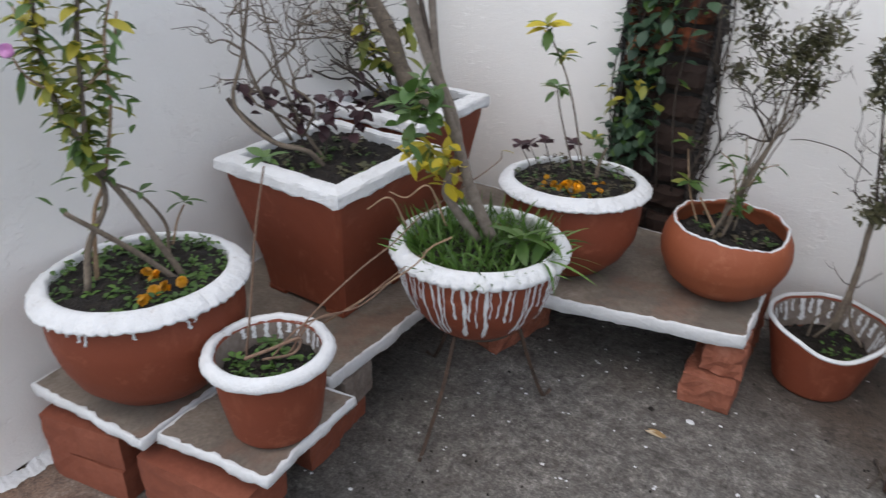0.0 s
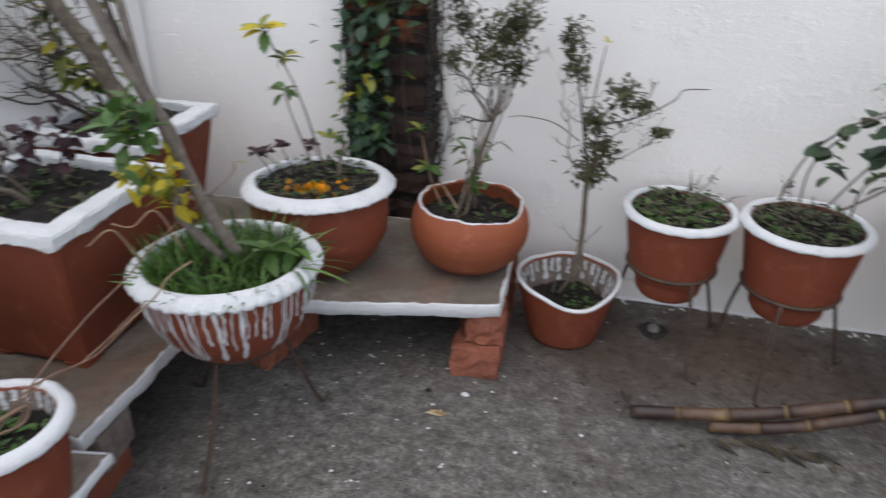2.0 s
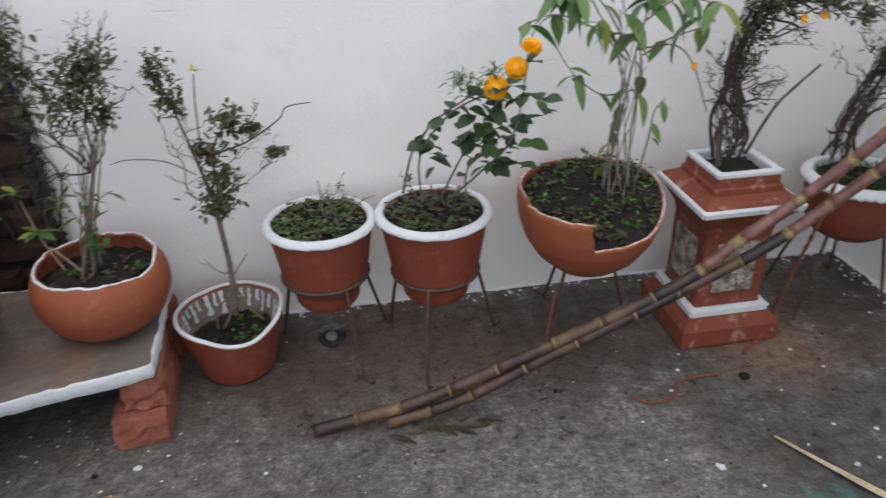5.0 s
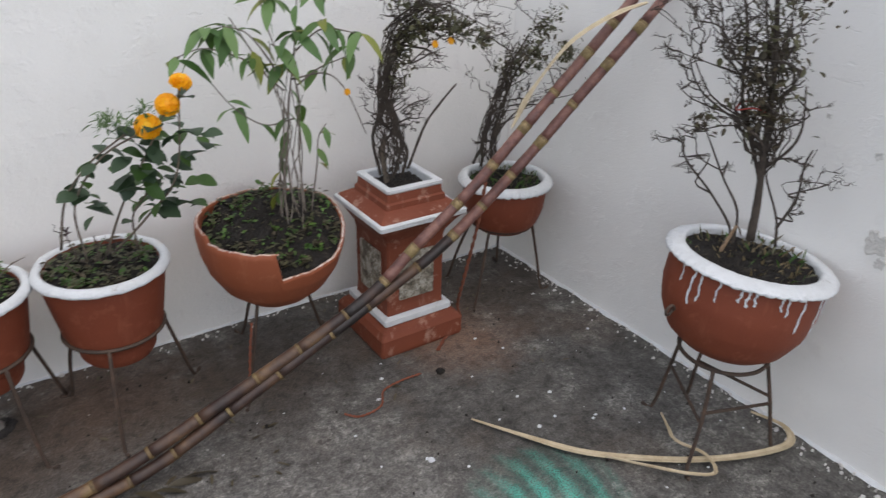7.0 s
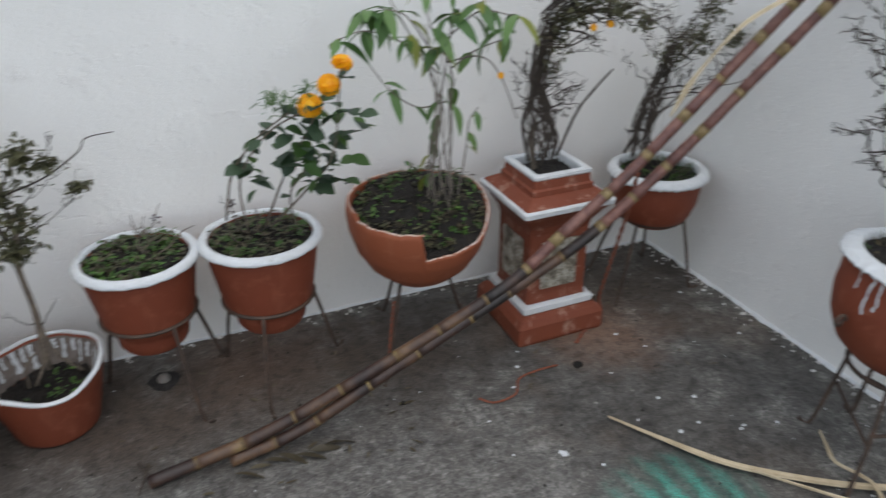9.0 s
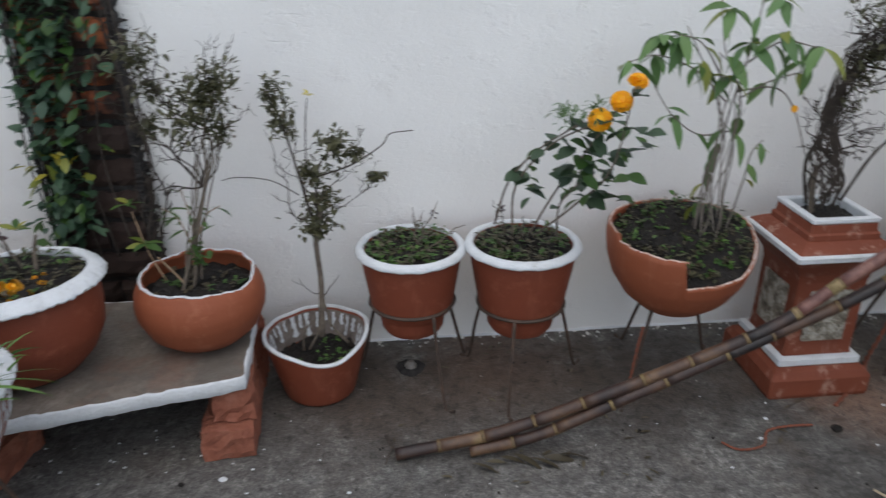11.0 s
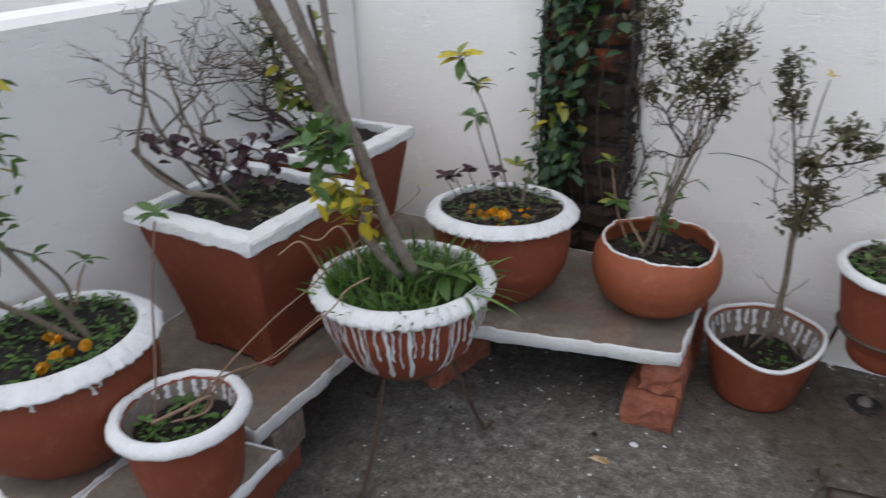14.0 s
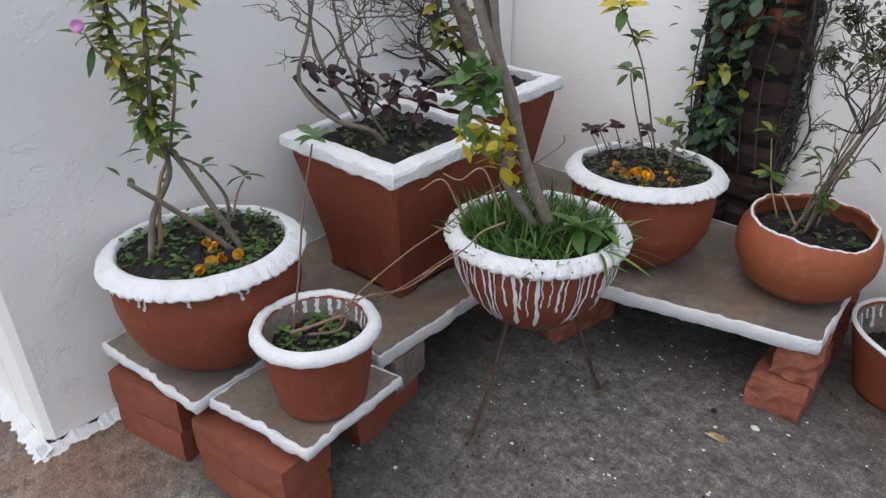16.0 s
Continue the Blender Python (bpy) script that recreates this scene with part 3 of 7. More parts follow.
def brick(x, y, z, rz, size=(0.225, 0.108, 0.074), seed=0, rough=0.003, label="red painted brick under a slab", m=None):
    """One solid brick with worn corners."""
    rng = random.Random(seed)
    sh = Shape()
    nx, ny, nz = 9, 5, 4
    L, W, H = size
    def face(o, u, v, nu, nv):
        pts, faces = [], []
        for j in range(nv + 1):
            for i in range(nu + 1):
                p = Vector(o) + Vector(u) * (i / nu) + Vector(v) * (j / nv)
                e = [abs(abs(c) - s / 2) < 1e-6 for c, s in zip(p, (L, W, H))]
                if sum(e) >= 2:
                    p *= 0.985 if sum(e) == 2 else 0.972
                k = (round(p.x * 400), round(p.y * 400), round(p.z * 400))
                h = random.Random(hash(k) + seed * 7919)
                p += Vector((h.uniform(-1, 1), h.uniform(-1, 1), h.uniform(-1, 1) * 0.4)) * rough
                pts.append(p)
        for j in range(nv):
            for i in range(nu):
                a = j * (nu + 1) + i
                faces.append((a, a + 1, a + nu + 2, a + nu + 1))
        sh.add(pts, faces)
    face((-L/2, -W/2, -H/2), (L, 0, 0), (0, 0, H), nx, nz)
    face((L/2, W/2, -H/2), (-L, 0, 0), (0, 0, H), nx, nz)
    face((L/2, -W/2, -H/2), (0, W, 0), (0, 0, H), ny, nz)
    face((-L/2, W/2, -H/2), (0, -W, 0), (0, 0, H), ny, nz)
    face((-L/2, -W/2, H/2), (L, 0, 0), (0, W, 0), nx, ny)
    face((-L/2, W/2, -H/2), (L, 0, 0), (0, -W, 0), nx, ny)
    ob = solo("brick", sh, m or BRICK, label, "brick", "bricks under the slabs", smooth=False, at=(x, y, z + H / 2))
    ob.rotation_euler = (0, 0, radians(rz))
    return ob


H2 = 0.0785
for k, (x, y, rz, sz) in enumerate([
        (-0.562, 0.404, 12, (0.18, 0.108, 0.074)), (-0.47, 0.60, 92, None),
        (-0.302, 0.434, 5, None), (-0.58, 0.82, 0, None), (-0.46, 1.00, 92, None), (-0.60, 1.06, 0, (0.11, 0.108, 0.074)),
        (-0.44, 1.22, 90, None), (-0.42, 1.48, 90, None), (-0.60, 1.35, 90, None), (-0.16, 1.50, 90, None)]):
    for lvl in (0, 1):
        brick(x + 0.004 * (lvl - 0.5), y, lvl * H2 + 0.001, rz + (2 if lvl else -1), sz or (0.225, 0.108, 0.074), seed=20 + 2 * k + lvl, rough=0.0014)
brick(-0.312, 0.650, 0.001, 2, (0.115, 0.084, 0.074), seed=61, rough=0.0016)
brick(-0.314, 0.650, H2, -2, (0.112, 0.082, 0.074), seed=62, rough=0.0018)
brick(-0.290, 0.742, H2 + 0.004, 98, (0.095, 0.090, 0.074), seed=63, rough=0.0018, label="cement-smeared grey brick under a slab", m=GREYBRICK)
brick(-0.315, 0.745, 0.001, 96, (0.10, 0.085, 0.080), seed=64, rough=0.0018)
brick(-0.185, 1.235, 0.001, 78, (0.20, 0.104, 0.074), seed=65, rough=0.004, label="chipped red brick under a slab", m=RAWBRICK)
brick(-0.190, 1.255, H2, 84, (0.20, 0.104, 0.074), seed=66, rough=0.004, label="chipped red brick under a slab", m=RAWBRICK)
brick(0.292, 1.335, 0.001, 93, seed=71, rough=0.0035, label="broken red brick with a hollow end under a slab", m=RAWBRICK)
brick(0.300, 1.352, H2, 97, (0.205, 0.080, 0.074), seed=72, rough=0.006, label="crumbling red half brick under a slab", m=RAWBRICK)
brick(0.285, 1.53, 0.001, 90, (0.10, 0.10, 0.074), seed=73, rough=0.006)
brick(0.285, 1.53, H2, 90, (0.10, 0.10, 0.074), seed=74, rough=0.006)

# ---- pots ----
def vessel(prof, thick=0.011, inner=None, cut=None, n=96, rows=18):
    """A thrown pot wall, outside and inside, with the lip at height cut(a)."""
    top = prof[-1][1]
    inner = top * 0.5 if inner is None else inner
    sh = Shape()
    pts, faces = [], []
    zs = []
    for a in range(n):
        ang = tau * a / n
        h = cut(ang) if cut else top
        col = [(max(0.001, at_height(prof, h * j / rows)), h * j / rows) for j in range(rows + 1)]
        r, z = col[-1]
        col.append((r - thick * 0.45, z + 0.0035))
        for j in range(7):
            zz = h - (h - min(inner, h - 0.015)) * j / 6
            col.append((max(0.001, at_height(prof, zz) - thick), zz))
        zs.append([(rr * cos(ang), rr * sin(ang), z) for rr, z in col])
    m = len(zs[0])
    for a in range(n):
        pts += zs[a]
    for a in range(n):
        b = (a + 1) % n
        for j in range(m - 1):
            faces.append((a * m + j, b * m + j, b * m + j + 1, a * m + j + 1))
    sh.add(pts, faces)
    sh.add([(0, 0, prof[0][1])] + [(prof[0][0] * cos(tau * k / 32), prof[0][0] * sin(tau * k / 32), prof[0][1]) for k in range(32)], [(0, 1 + (k + 1) % 32, 1 + k) for k in range(32)])
    return sh


def rope_rim(R, z, rt, drop, turns, depth, edge=0.010, n=None, wob=0.0, twist=0.0):
    """A broad rim that slopes outward, its outer edge pressed into scallops; twist lets the scallops run across it like a rope."""
    n = n or max(120, turns * 10)
    h = drop / 2
    prof = [(-rt + 0.004, -0.030), (-rt, -0.012), (-rt - 0.0005, h - 0.005), (-rt + 0.0015, h - 0.0005), (-rt + 0.005, h + 0.0018), (-rt * 0.3, h * 0.55 + 0.0035), (rt * 0.25, -h * 0.1 + 0.004),
            (rt * 0.65, -h * 0.5 + 0.003), (rt * 0.93, -h), (rt + 0.0006, -h - edge * 0.35), (rt, -h - edge * 0.75), (rt - 0.003, -h - edge), (rt - 0.009, -h - edge * 0.9), (rt - 0.014, -h - edge * 0.4)]
    outward = [0, 0, 0, 0, 0.05, 0.15, 0.35, 0.6, 0.9, 1, 1, 1, 0.5, 0]
    def wave(j, a):
        o = outward[j]
        s = abs(sin((turns * a + twist * j) / 2)) ** 0.8 if turns else 1
        s = 1 - (1 - s) * (0.7 + 0.5 * wavy(a * 5, z * 30 + turns))
        lump = wob * (wavy(a * 9, z * 50) + 0.6 * wavy(a * 31 + j, z * 20))
        low = 1 if j > 8 else 0
        return (-depth * o * (1 - s) + lump, (depth * 0.8 * (1 - s) if low else -depth * 0.4 * o * (1 - s) * (1 if twist else 0)) + lump + low * o * 0.0016 * wavy(a * 17, R * 90))
    return Shape().lathe([(R + r, z + q) for r, q in prof], n, wave=wave)


def soil(R, z, seed, mound=0.01, amp=0.006, slope=(0, 0), inside=None, lip=None):
    rng = random.Random(seed)
    pts, faces = [(0, 0, z + mound)], []
    nr, na = 12, 48
    for j in range(1, nr + 1):
        for k in range(na):
            a, r = tau * k / na, R * j / nr
            h = z + mound * (1 - (j / nr) ** 2) + rng.uniform(-amp, amp) + amp * wavy(a * 3 + j, seed) + slope[0] * r * cos(a) + slope[1] * r * sin(a)
            if lip:
                h = min(h, lip(a) - 0.002 + (R - r) * 0.55)
            if inside and j == nr:
                r = min(r, inside(h))
            pts.append((r * cos(a), r * sin(a), h))
    faces += [(0, 1 + k, 1 + (k + 1) % na) for k in range(na)]
    for j in range(nr - 1):
        for k in range(na):
            a, b = 1 + j * na + k, 1 + j * na + (k + 1) % na
            faces.append((a, a + na, b + na, b))
    return Shape().add(pts, faces)


def drips(prof, z_top, angles, seed, off=0.0018, inside=0.0):
    """Runs of white paint down the pot's side; angles: (degrees, length, width)."""
    runs = []
    for deg, length, width in angles:
        sh = Shape()
        a0 = radians(deg)
        n = 14
        pts, faces = [], []
        for j in range(n + 1):
            t = j / n
            z = z_top - length * t
            r = max(0.01, at_height(prof, max(z, prof[0][1])) + (off if not inside else -inside))
            w = width * (0.75 + 0.35 * wavy(j * 1.1, deg) + (0.25 if t > 0.85 else 0)) * (1 if t < 0.97 else 0.35)
            da = 0.02 * wavy(j * 0.45, deg * 0.3)
            for sg in (-1, 0, 1):
                a = a0 + da + sg * w / 2 / r
                rr = r + ((0.0012 if sg == 0 else 0) if not inside else (-0.0012 if sg == 0 else 0))
                pts.append((rr * cos(a), rr * sin(a), z))
        for j in range(n):
            for k in range(2):
                q = (j * 3 + k, j * 3 + k + 1, j * 3 + k + 4, j * 3 + k + 3)
                faces.append(q[::-1] if not inside else q)
        runs.append(sh.add(pts, faces))
    return runs


def paint_runs(ob, runs, label):
    body = [o for o in ob.children if o.name.startswith("body")][0]
    for sh in runs:
        part("paint_run", sh, WHITE, body, label)


def pot(x, y, z, label, prof, material, soil_z, inner=None, cut=None, thick=0.011, seed=1, mound=0.01, amp=0.006, name="flower_pot", rows=18, slope=(0, 0)):
    ob = thing(name, (x, y, z), label, "pot", "flower pots")
    part("body", vessel(prof, thick, inner if inner is not None else soil_z - 0.01, cut, rows=rows), material, ob)
    part("soil", soil(at_height(prof, soil_z) - thick * 0.7, soil_z, seed, mound, amp, slope, lambda h: at_height(prof, h) - thick * 0.75, cut), SOIL, ob, "dark damp soil")
    return ob


def stand(x, y, zr, rr, feet, label, seed=1, struts=False, ring2=None):
    """A ring of iron rod on splayed legs whose ends are bent into feet."""
    ob = thing("pot_stand", (x, y, 0), label, "pot stand", "iron pot stands")
    rng = random.Random(seed)
    def ring(r, z):
        sh = Shape()
        return sh.lathe([(r + 0.0042 * cos(tau * k / 8), z + 0.0042 * sin(tau * k / 8)) for k in range(9)], 48)
    part("ring", ring(rr, zr), IRON, ob)
    tops = []
    for fx, fy in feet:
        dx, dy = fx - x, fy - y
        d = sqrt(dx * dx + dy * dy)
        ux, uy = dx / d, dy / d
        top = Vector((ux * rr, uy * rr, zr))
        foot = Vector((dx, dy, 0.004))
        pts = spline([top, top.lerp(foot, 0.5) + Vector((rng.uniform(-1, 1), rng.uniform(-1, 1), 0)) * 0.004, foot, foot + Vector((ux * 0.022 - uy * 0.01, uy * 0.022 + ux * 0.01, 0.0015))], 6)
        part("leg", Shape().tube(pts, 0.0042, n=7), IRON, ob)
        tops.append((top, foot))
    if struts:
        for i in range(len(tops) - 1):
            a = tops[i][0].lerp(tops[i][1], 0.42)
            b = tops[i + 1][0].lerp(tops[i + 1][1], 0.5)
            part("brace", Shape().tube([a, b], 0.0036, n=6), IRON, ob)
    return ob


def feet_at(x, y, d, degs):
    return [(x + d * cos(radians(a)), y + d * sin(radians(a))) for a in degs]


# broad bowl on the parapet side
BIG = [(0.080, 0), (0.106, 0.012), (0.136, 0.045), (0.153, 0.085), (0.162, 0.13), (0.162, 0.175), (0.160, 0.204)]
big = pot(-0.490, 0.497, 0.199, "broad red painted bowl pot with thick scalloped white rim", BIG, RED, 0.200, seed=3)
part("rim", rope_rim(0.1600, 0.207, 0.0180, 0.016, 58, 0.0034, 0.008, wob=0.0010), WHITE, big, "thick scalloped whitewashed rim")
big.rotation_euler = (radians(-1.5), radians(-2.9), 0)
paint_runs(big, drips(BIG, 0.193, [(a, 0.016 + 0.012 * ((k * 37) % 5) / 4, 0.006) for k, a in enumerate((-78, -70, -66, -40, -12, -8, -95, -118))], 4), "short run of white paint")

# small bucket pot on the small slab
SMALL = [(0.066, 0), (0.072, 0.004), (0.084, 0.07), (0.090, 0.125), (0.093, 0.145)]
small = pot(-0.228, 0.524, 0.204, "small red painted bucket pot with rounded white rim", SMALL, RED, 0.105, seed=5, cut=lambda a: 0.145 + 0.003 * wavy(a * 3, 2))
small.rotation_euler = (radians(-1.4), radians(-2.0), 0)
part("rim", rope_rim(0.0935, 0.147, 0.0105, 0.008, 0, 0.0, 0.011, n=96, wob=0.0012), WHITE, small, "uneven whitewashed rim")
part("inner_wash", Shape().lathe([(at_height(SMALL, 0.100) - 0.0118, 0.100), (at_height(SMALL, 0.12) - 0.0118, 0.12), (at_height(SMALL, 0.142) - 0.0118, 0.142)], 64), GREYBRICK, small, "grey cement-washed inner wall")
paint_runs(small, drips(SMALL, 0.143, [(a, 0.018 + 0.014 * ((k * 31) % 4) / 3, 0.009) for k, a in enumerate((60, 72, 84, 100, 112, 124, 140, 155, 168, 20))], 6, inside=0.0125), "white paint runs inside the lip")

# fluted bowl full of grass, on a stand
HEMI = [(0.035, 0), (0.06, 0.006), (0.100, 0.035), (0.130, 0.075), (0.148, 0.12), (0.156, 0.168), (0.157, 0.189)]
hemi = pot(-0.104, 0.944, 0.207, "red bowl pot with twisted white rim and streaming white paint", HEMI, RED, 0.158, seed=7, mound=0.02)
hemi.rotation_euler = (radians(-1.7), radians(-1.1), 0)
part("rim", rope_rim(0.156, 0.192, 0.0150, 0.014, 46, 0.0048, 0.012, wob=0.0007, twist=0.42), WHITE, hemi, "twisted rope-like whitewashed rim")
_r = random.Random(8)
paint_runs(hemi, drips(HEMI, 0.173, [(-174 + k * 5.2 + _r.uniform(-2.2, 2.2), _r.uniform(0.045, 0.140), _r.choice((0.003, 0.004, 0.005, 0.006, 0.009))) for k in range(47)], 9), "long streaming runs of white paint")
stand(-0.102, 0.948, 0.228, 0.078, [(-0.112, 0.772), (0.0, 1.062), (-0.27, 1.04)], "rusty three-legged iron stand under the grassy bowl", 2)

# bowl in front of the pier
BOWL = [(0.065, 0), (0.09, 0.010), (0.125, 0.045), (0.148, 0.09), (0.153, 0.135), (0.153, 0.185), (0.152, 0.205)]
bowl = pot(-0.084, 1.314, 0.190, "round red bowl pot with broad scalloped white rim", BOWL, RED, 0.202, seed=9)
bowl.rotation_euler = (radians(-2.6), radians(-1.2), 0)
part("rim", rope_rim(0.153, 0.209, 0.0175, 0.015, 54, 0.0034, 0.008, wob=0.001), WHITE, bowl, "broad scalloped whitewashed rim")

# gourd-shaped pot with a chipped mouth
GOURD = [(0.06, 0), (0.085, 0.008), (0.116, 0.035), (0.134, 0.075), (0.1375, 0.10), (0.133, 0.128), (0.123, 0.148), (0.118, 0.158)]
gourd = pot(0.239, 1.418, 0.191, "plain clay gourd-shaped pot with chipped mouth", GOURD, CLAY, 0.115, seed=10, thick=0.008,
            cut=lambda a: 0.156 + 0.0035 * wavy(a * 7, 1.0) - 0.014 * exp(-((((a + 0.55 + pi) % tau) - pi) / 0.5) ** 2))
lip = Shape()
part("chipped_lip", lip.lathe([(0.1165 + 0.0030 * cos(tau * k / 8), 0.1575 + 0.0026 * sin(tau * k / 8)) for k in range(9)], 120,
     wave=lambda j, a: (0.0015 * wavy(a * 11, 4) + 0.002 * exp(-((((a + 0.55 + pi) % tau) - pi) / 0.5) ** 2), 0.0035 * wavy(a * 7, 1.0) - 0.014 * exp(-((((a + 0.55 + pi) % tau) - pi) / 0.5) ** 2))), WHITE, gourd, "broken edge touched with white")

# bucket pot on the floor
BUCKET = [(0.076, 0), (0.083, 0.004), (0.100, 0.07), (0.116, 0.135), (0.122, 0.160)]
def bucket_lip(a):
    return 0.157 + 0.004 * wavy(a * 2, 0.4) - 0.026 * exp(-((((a + 1.2 + pi) % tau) - pi) / 0.7) ** 2) + 0.010 * exp(-((((a - 0.1 + pi) % tau) - pi) / 0.4) ** 2)
bucket = pot(0.473, 1.462, 0.001, "red bucket pot with wavy lip and white paint inside", BUCKET, RED, 0.088, seed=12, thick=0.009, cut=bucket_lip)
part("painted_lip", Shape().lathe([(0.1185 + 0.0050 * cos(tau * k / 8), 0.0015 + 0.0050 * sin(tau * k / 8)) for k in range(9)], 96,
     wave=lambda j, a: (at_height(BUCKET, bucket_lip(a)) - 0.122, bucket_lip(a))), WHITE, bucket, "thin whitewashed lip")
part("inner_wash", Shape().lathe([(0.0, 0.086), (0.0, 0.11), (0.0, 0.0)], 96, wave=lambda j, a: ((at_height(BUCKET, 0.086) - 0.0100, 0) if j == 0 else (at_height(BUCKET, 0.11) - 0.0100, 0) if j == 1 else (at_height(BUCKET, bucket_lip(a) - 0.004) - 0.0100, bucket_lip(a) - 0.004))), GREYBRICK, bucket, "grey cement-washed inner wall")
paint_runs(bucket, drips(BUCKET, 0.150, [(2 + 11.5 * k + 3 * wavy(k * 2.1, 1), 0.022 + 0.036 * ((k * 17) % 7) / 6, (0.007, 0.011, 0.009, 0.014)[k % 4]) for k in range(18)], 13, inside=0.0115), "white paint runs inside the pot")

# two ribbed pots on stands
RIBBED = [(0.066, 0), (0.072, 0.003), (0.078, 0.045), (0.090, 0.052), (0.092, 0.058), (0.094, 0.062), (0.104, 0.12), (0.113, 0.175), (0.116, 0.205)]
ribbed = pot(0.70, 1.482, 0.150, "red tapered pot with flat white rim on a stand", RIBBED, RED, 0.199, seed=14)
part("rim", rope_rim(0.1165, 0.209, 0.0098, 0.006, 0, 0, 0.009, n=96, wob=0.0008), WHITE, ribbed, "smooth whitewashed rim")
stand(0.70, 1.482, 0.222, 0.099, [(0.765, 1.345), (0.835, 1.575), (0.575, 1.57)], "rusty three-legged iron stand holding a red pot", 3)
RIB2 = [(r * 1.05, zz * 1.04) for r, zz in RIBBED]
ribbed2 = pot(0.953, 1.458, 0.152, "red tapered pot with white rim holding a marigold", RIB2, RED, 0.205, seed=15)
part("rim", rope_rim(0.1220, 0.216, 0.0102, 0.006, 0, 0, 0.009, n=96, wob=0.0008), WHITE, ribbed2, "smooth whitewashed rim")
stand(0.953, 1.458, 0.216, 0.101, [(0.905, 1.31), (1.105, 1.495), (0.845, 1.56)], "rusty three-legged iron stand under the marigold pot", 4)

# broken bowl on a stand
CHIP = simple("chipped_clay", [(0.35, (0.30, 0.12, 0.07)), (0.5, (0.55, 0.42, 0.36)), (0.7, (0.74, 0.72, 0.70))], 70, 0.9, 0.6, 200, 0.003)
BROKEN = [(0.045, 0), (0.075, 0.008), (0.118, 0.045), (0.146, 0.090), (0.160, 0.135), (0.165, 0.175), (0.162, 0.205)]
def broken_lip(a):
    d = (degrees(a) - 12 + 540) % 360 - 180
    if -117 <= d <= -62:
        h = 0.118 + 0.012 * (d + 117) / 55
    elif -62 < d < -5:
        h = 0.130 + 0.072 * (d + 62) / 57
    elif -190 < d < -117:
        h = 0.188 - 0.006 * (d + 190) / 73
    else:
        h = 0.202
    return h + 0.0025 * wavy(a * 16, 2)
from math import degrees
broken = pot(1.304, 1.418, 0.205, "large clay bowl pot with its front broken away", BROKEN, CLAY, 0.178, seed=16, cut=broken_lip, mound=0.022, thick=0.009, amp=0.008, slope=(0.13, 0.15))
part("chipped_lip", Shape().lathe([(0.0025 * cos(tau * k / 6), 0.0022 * sin(tau * k / 6)) for k in range(7)], 240,
     wave=lambda j, a: (at_height(BROKEN, broken_lip(a)) - 0.0045 + 0.0008 * wavy(a * 31, 1), broken_lip(a) + 0.002)), CHIP, broken, "pale chipped edge of the break")
stand(1.304, 1.418, 0.230, 0.087, [(1.265, 1.60), (1.175, 1.315), (1.455, 1.52)], "rusty three-legged iron stand under the broken bowl", 5)

# pot in the corner
CORNER = [(0.05, 0), (0.07, 0.006), (0.098, 0.035), (0.112, 0.075), (0.117, 0.12), (0.118, 0.155)]
corner = pot(2.003, 1.452, 0.192, "red bowl pot with twisted white rim in the corner", CORNER, RED, 0.14, seed=17)
part("rim", rope_rim(0.118, 0.159, 0.0145, 0.010, 38, 0.0045, 0.011, wob=0.0007, twist=0.42), WHITE, corner, "twisted rope-like whitewashed rim")
stand(2.003, 1.452, 0.215, 0.085, [(2.102, 1.368), (1.868, 1.384), (1.90, 1.57), (2.09, 1.57)], "rusty iron stand standing in the wall corner", 6)

# bowl by the side wall
RIGHT = [(0.06, 0), (0.085, 0.006), (0.122, 0.035), (0.145, 0.08), (0.154, 0.125), (0.154, 0.180), (0.151, 0.203)]
RIGHT = [(r * 0.965, zz) for r, zz in RIGHT]
right = pot(1.973, 0.693, 0.243, "large red bowl pot with thick white rim and paint drips", RIGHT, RED, 0.194, seed=18)
right.rotation_euler = (radians(1.4), radians(7.2), 0)
part("rim", rope_rim(0.1445, 0.206, 0.0180, 0.010, 50, 0.0028, 0.007, wob=0.0010), WHITE, right, "thick whitewashed rim")
paint_runs(right, drips(RIGHT, 0.196, [(-196, 0.04, 0.004), (-185, 0.075, 0.006), (-178, 0.06, 0.005), (-165, 0.045, 0.004), (-150, 0.03, 0.005), (-145, 0.035, 0.006), (-140, 0.03, 0.005), (-122, 0.03, 0.005), (-117, 0.04, 0.005), (-104, 0.075, 0.006), (-84, 0.085, 0.006), (-76, 0.05, 0.004)], 19), "runs of white paint")
hook = Shape().tube([(-0.152 - 0.010 + 0.010 * cos(tau * k / 14), 0.030 + 0.004 * k / 14, 0.098 + 0.011 * sin(tau * k / 14)) for k in range(15)], 0.0032, n=7)
part("handle_ring", hook, IRON, right, "small rusty iron ring")
stand(1.985, 0.69, 0.232, 0.088, [(1.965, 0.815), (1.862, 0.632), (2.078, 0.578), (2.072, 0.80)], "four-legged rusty iron stand with cross rods", 7, struts=True)

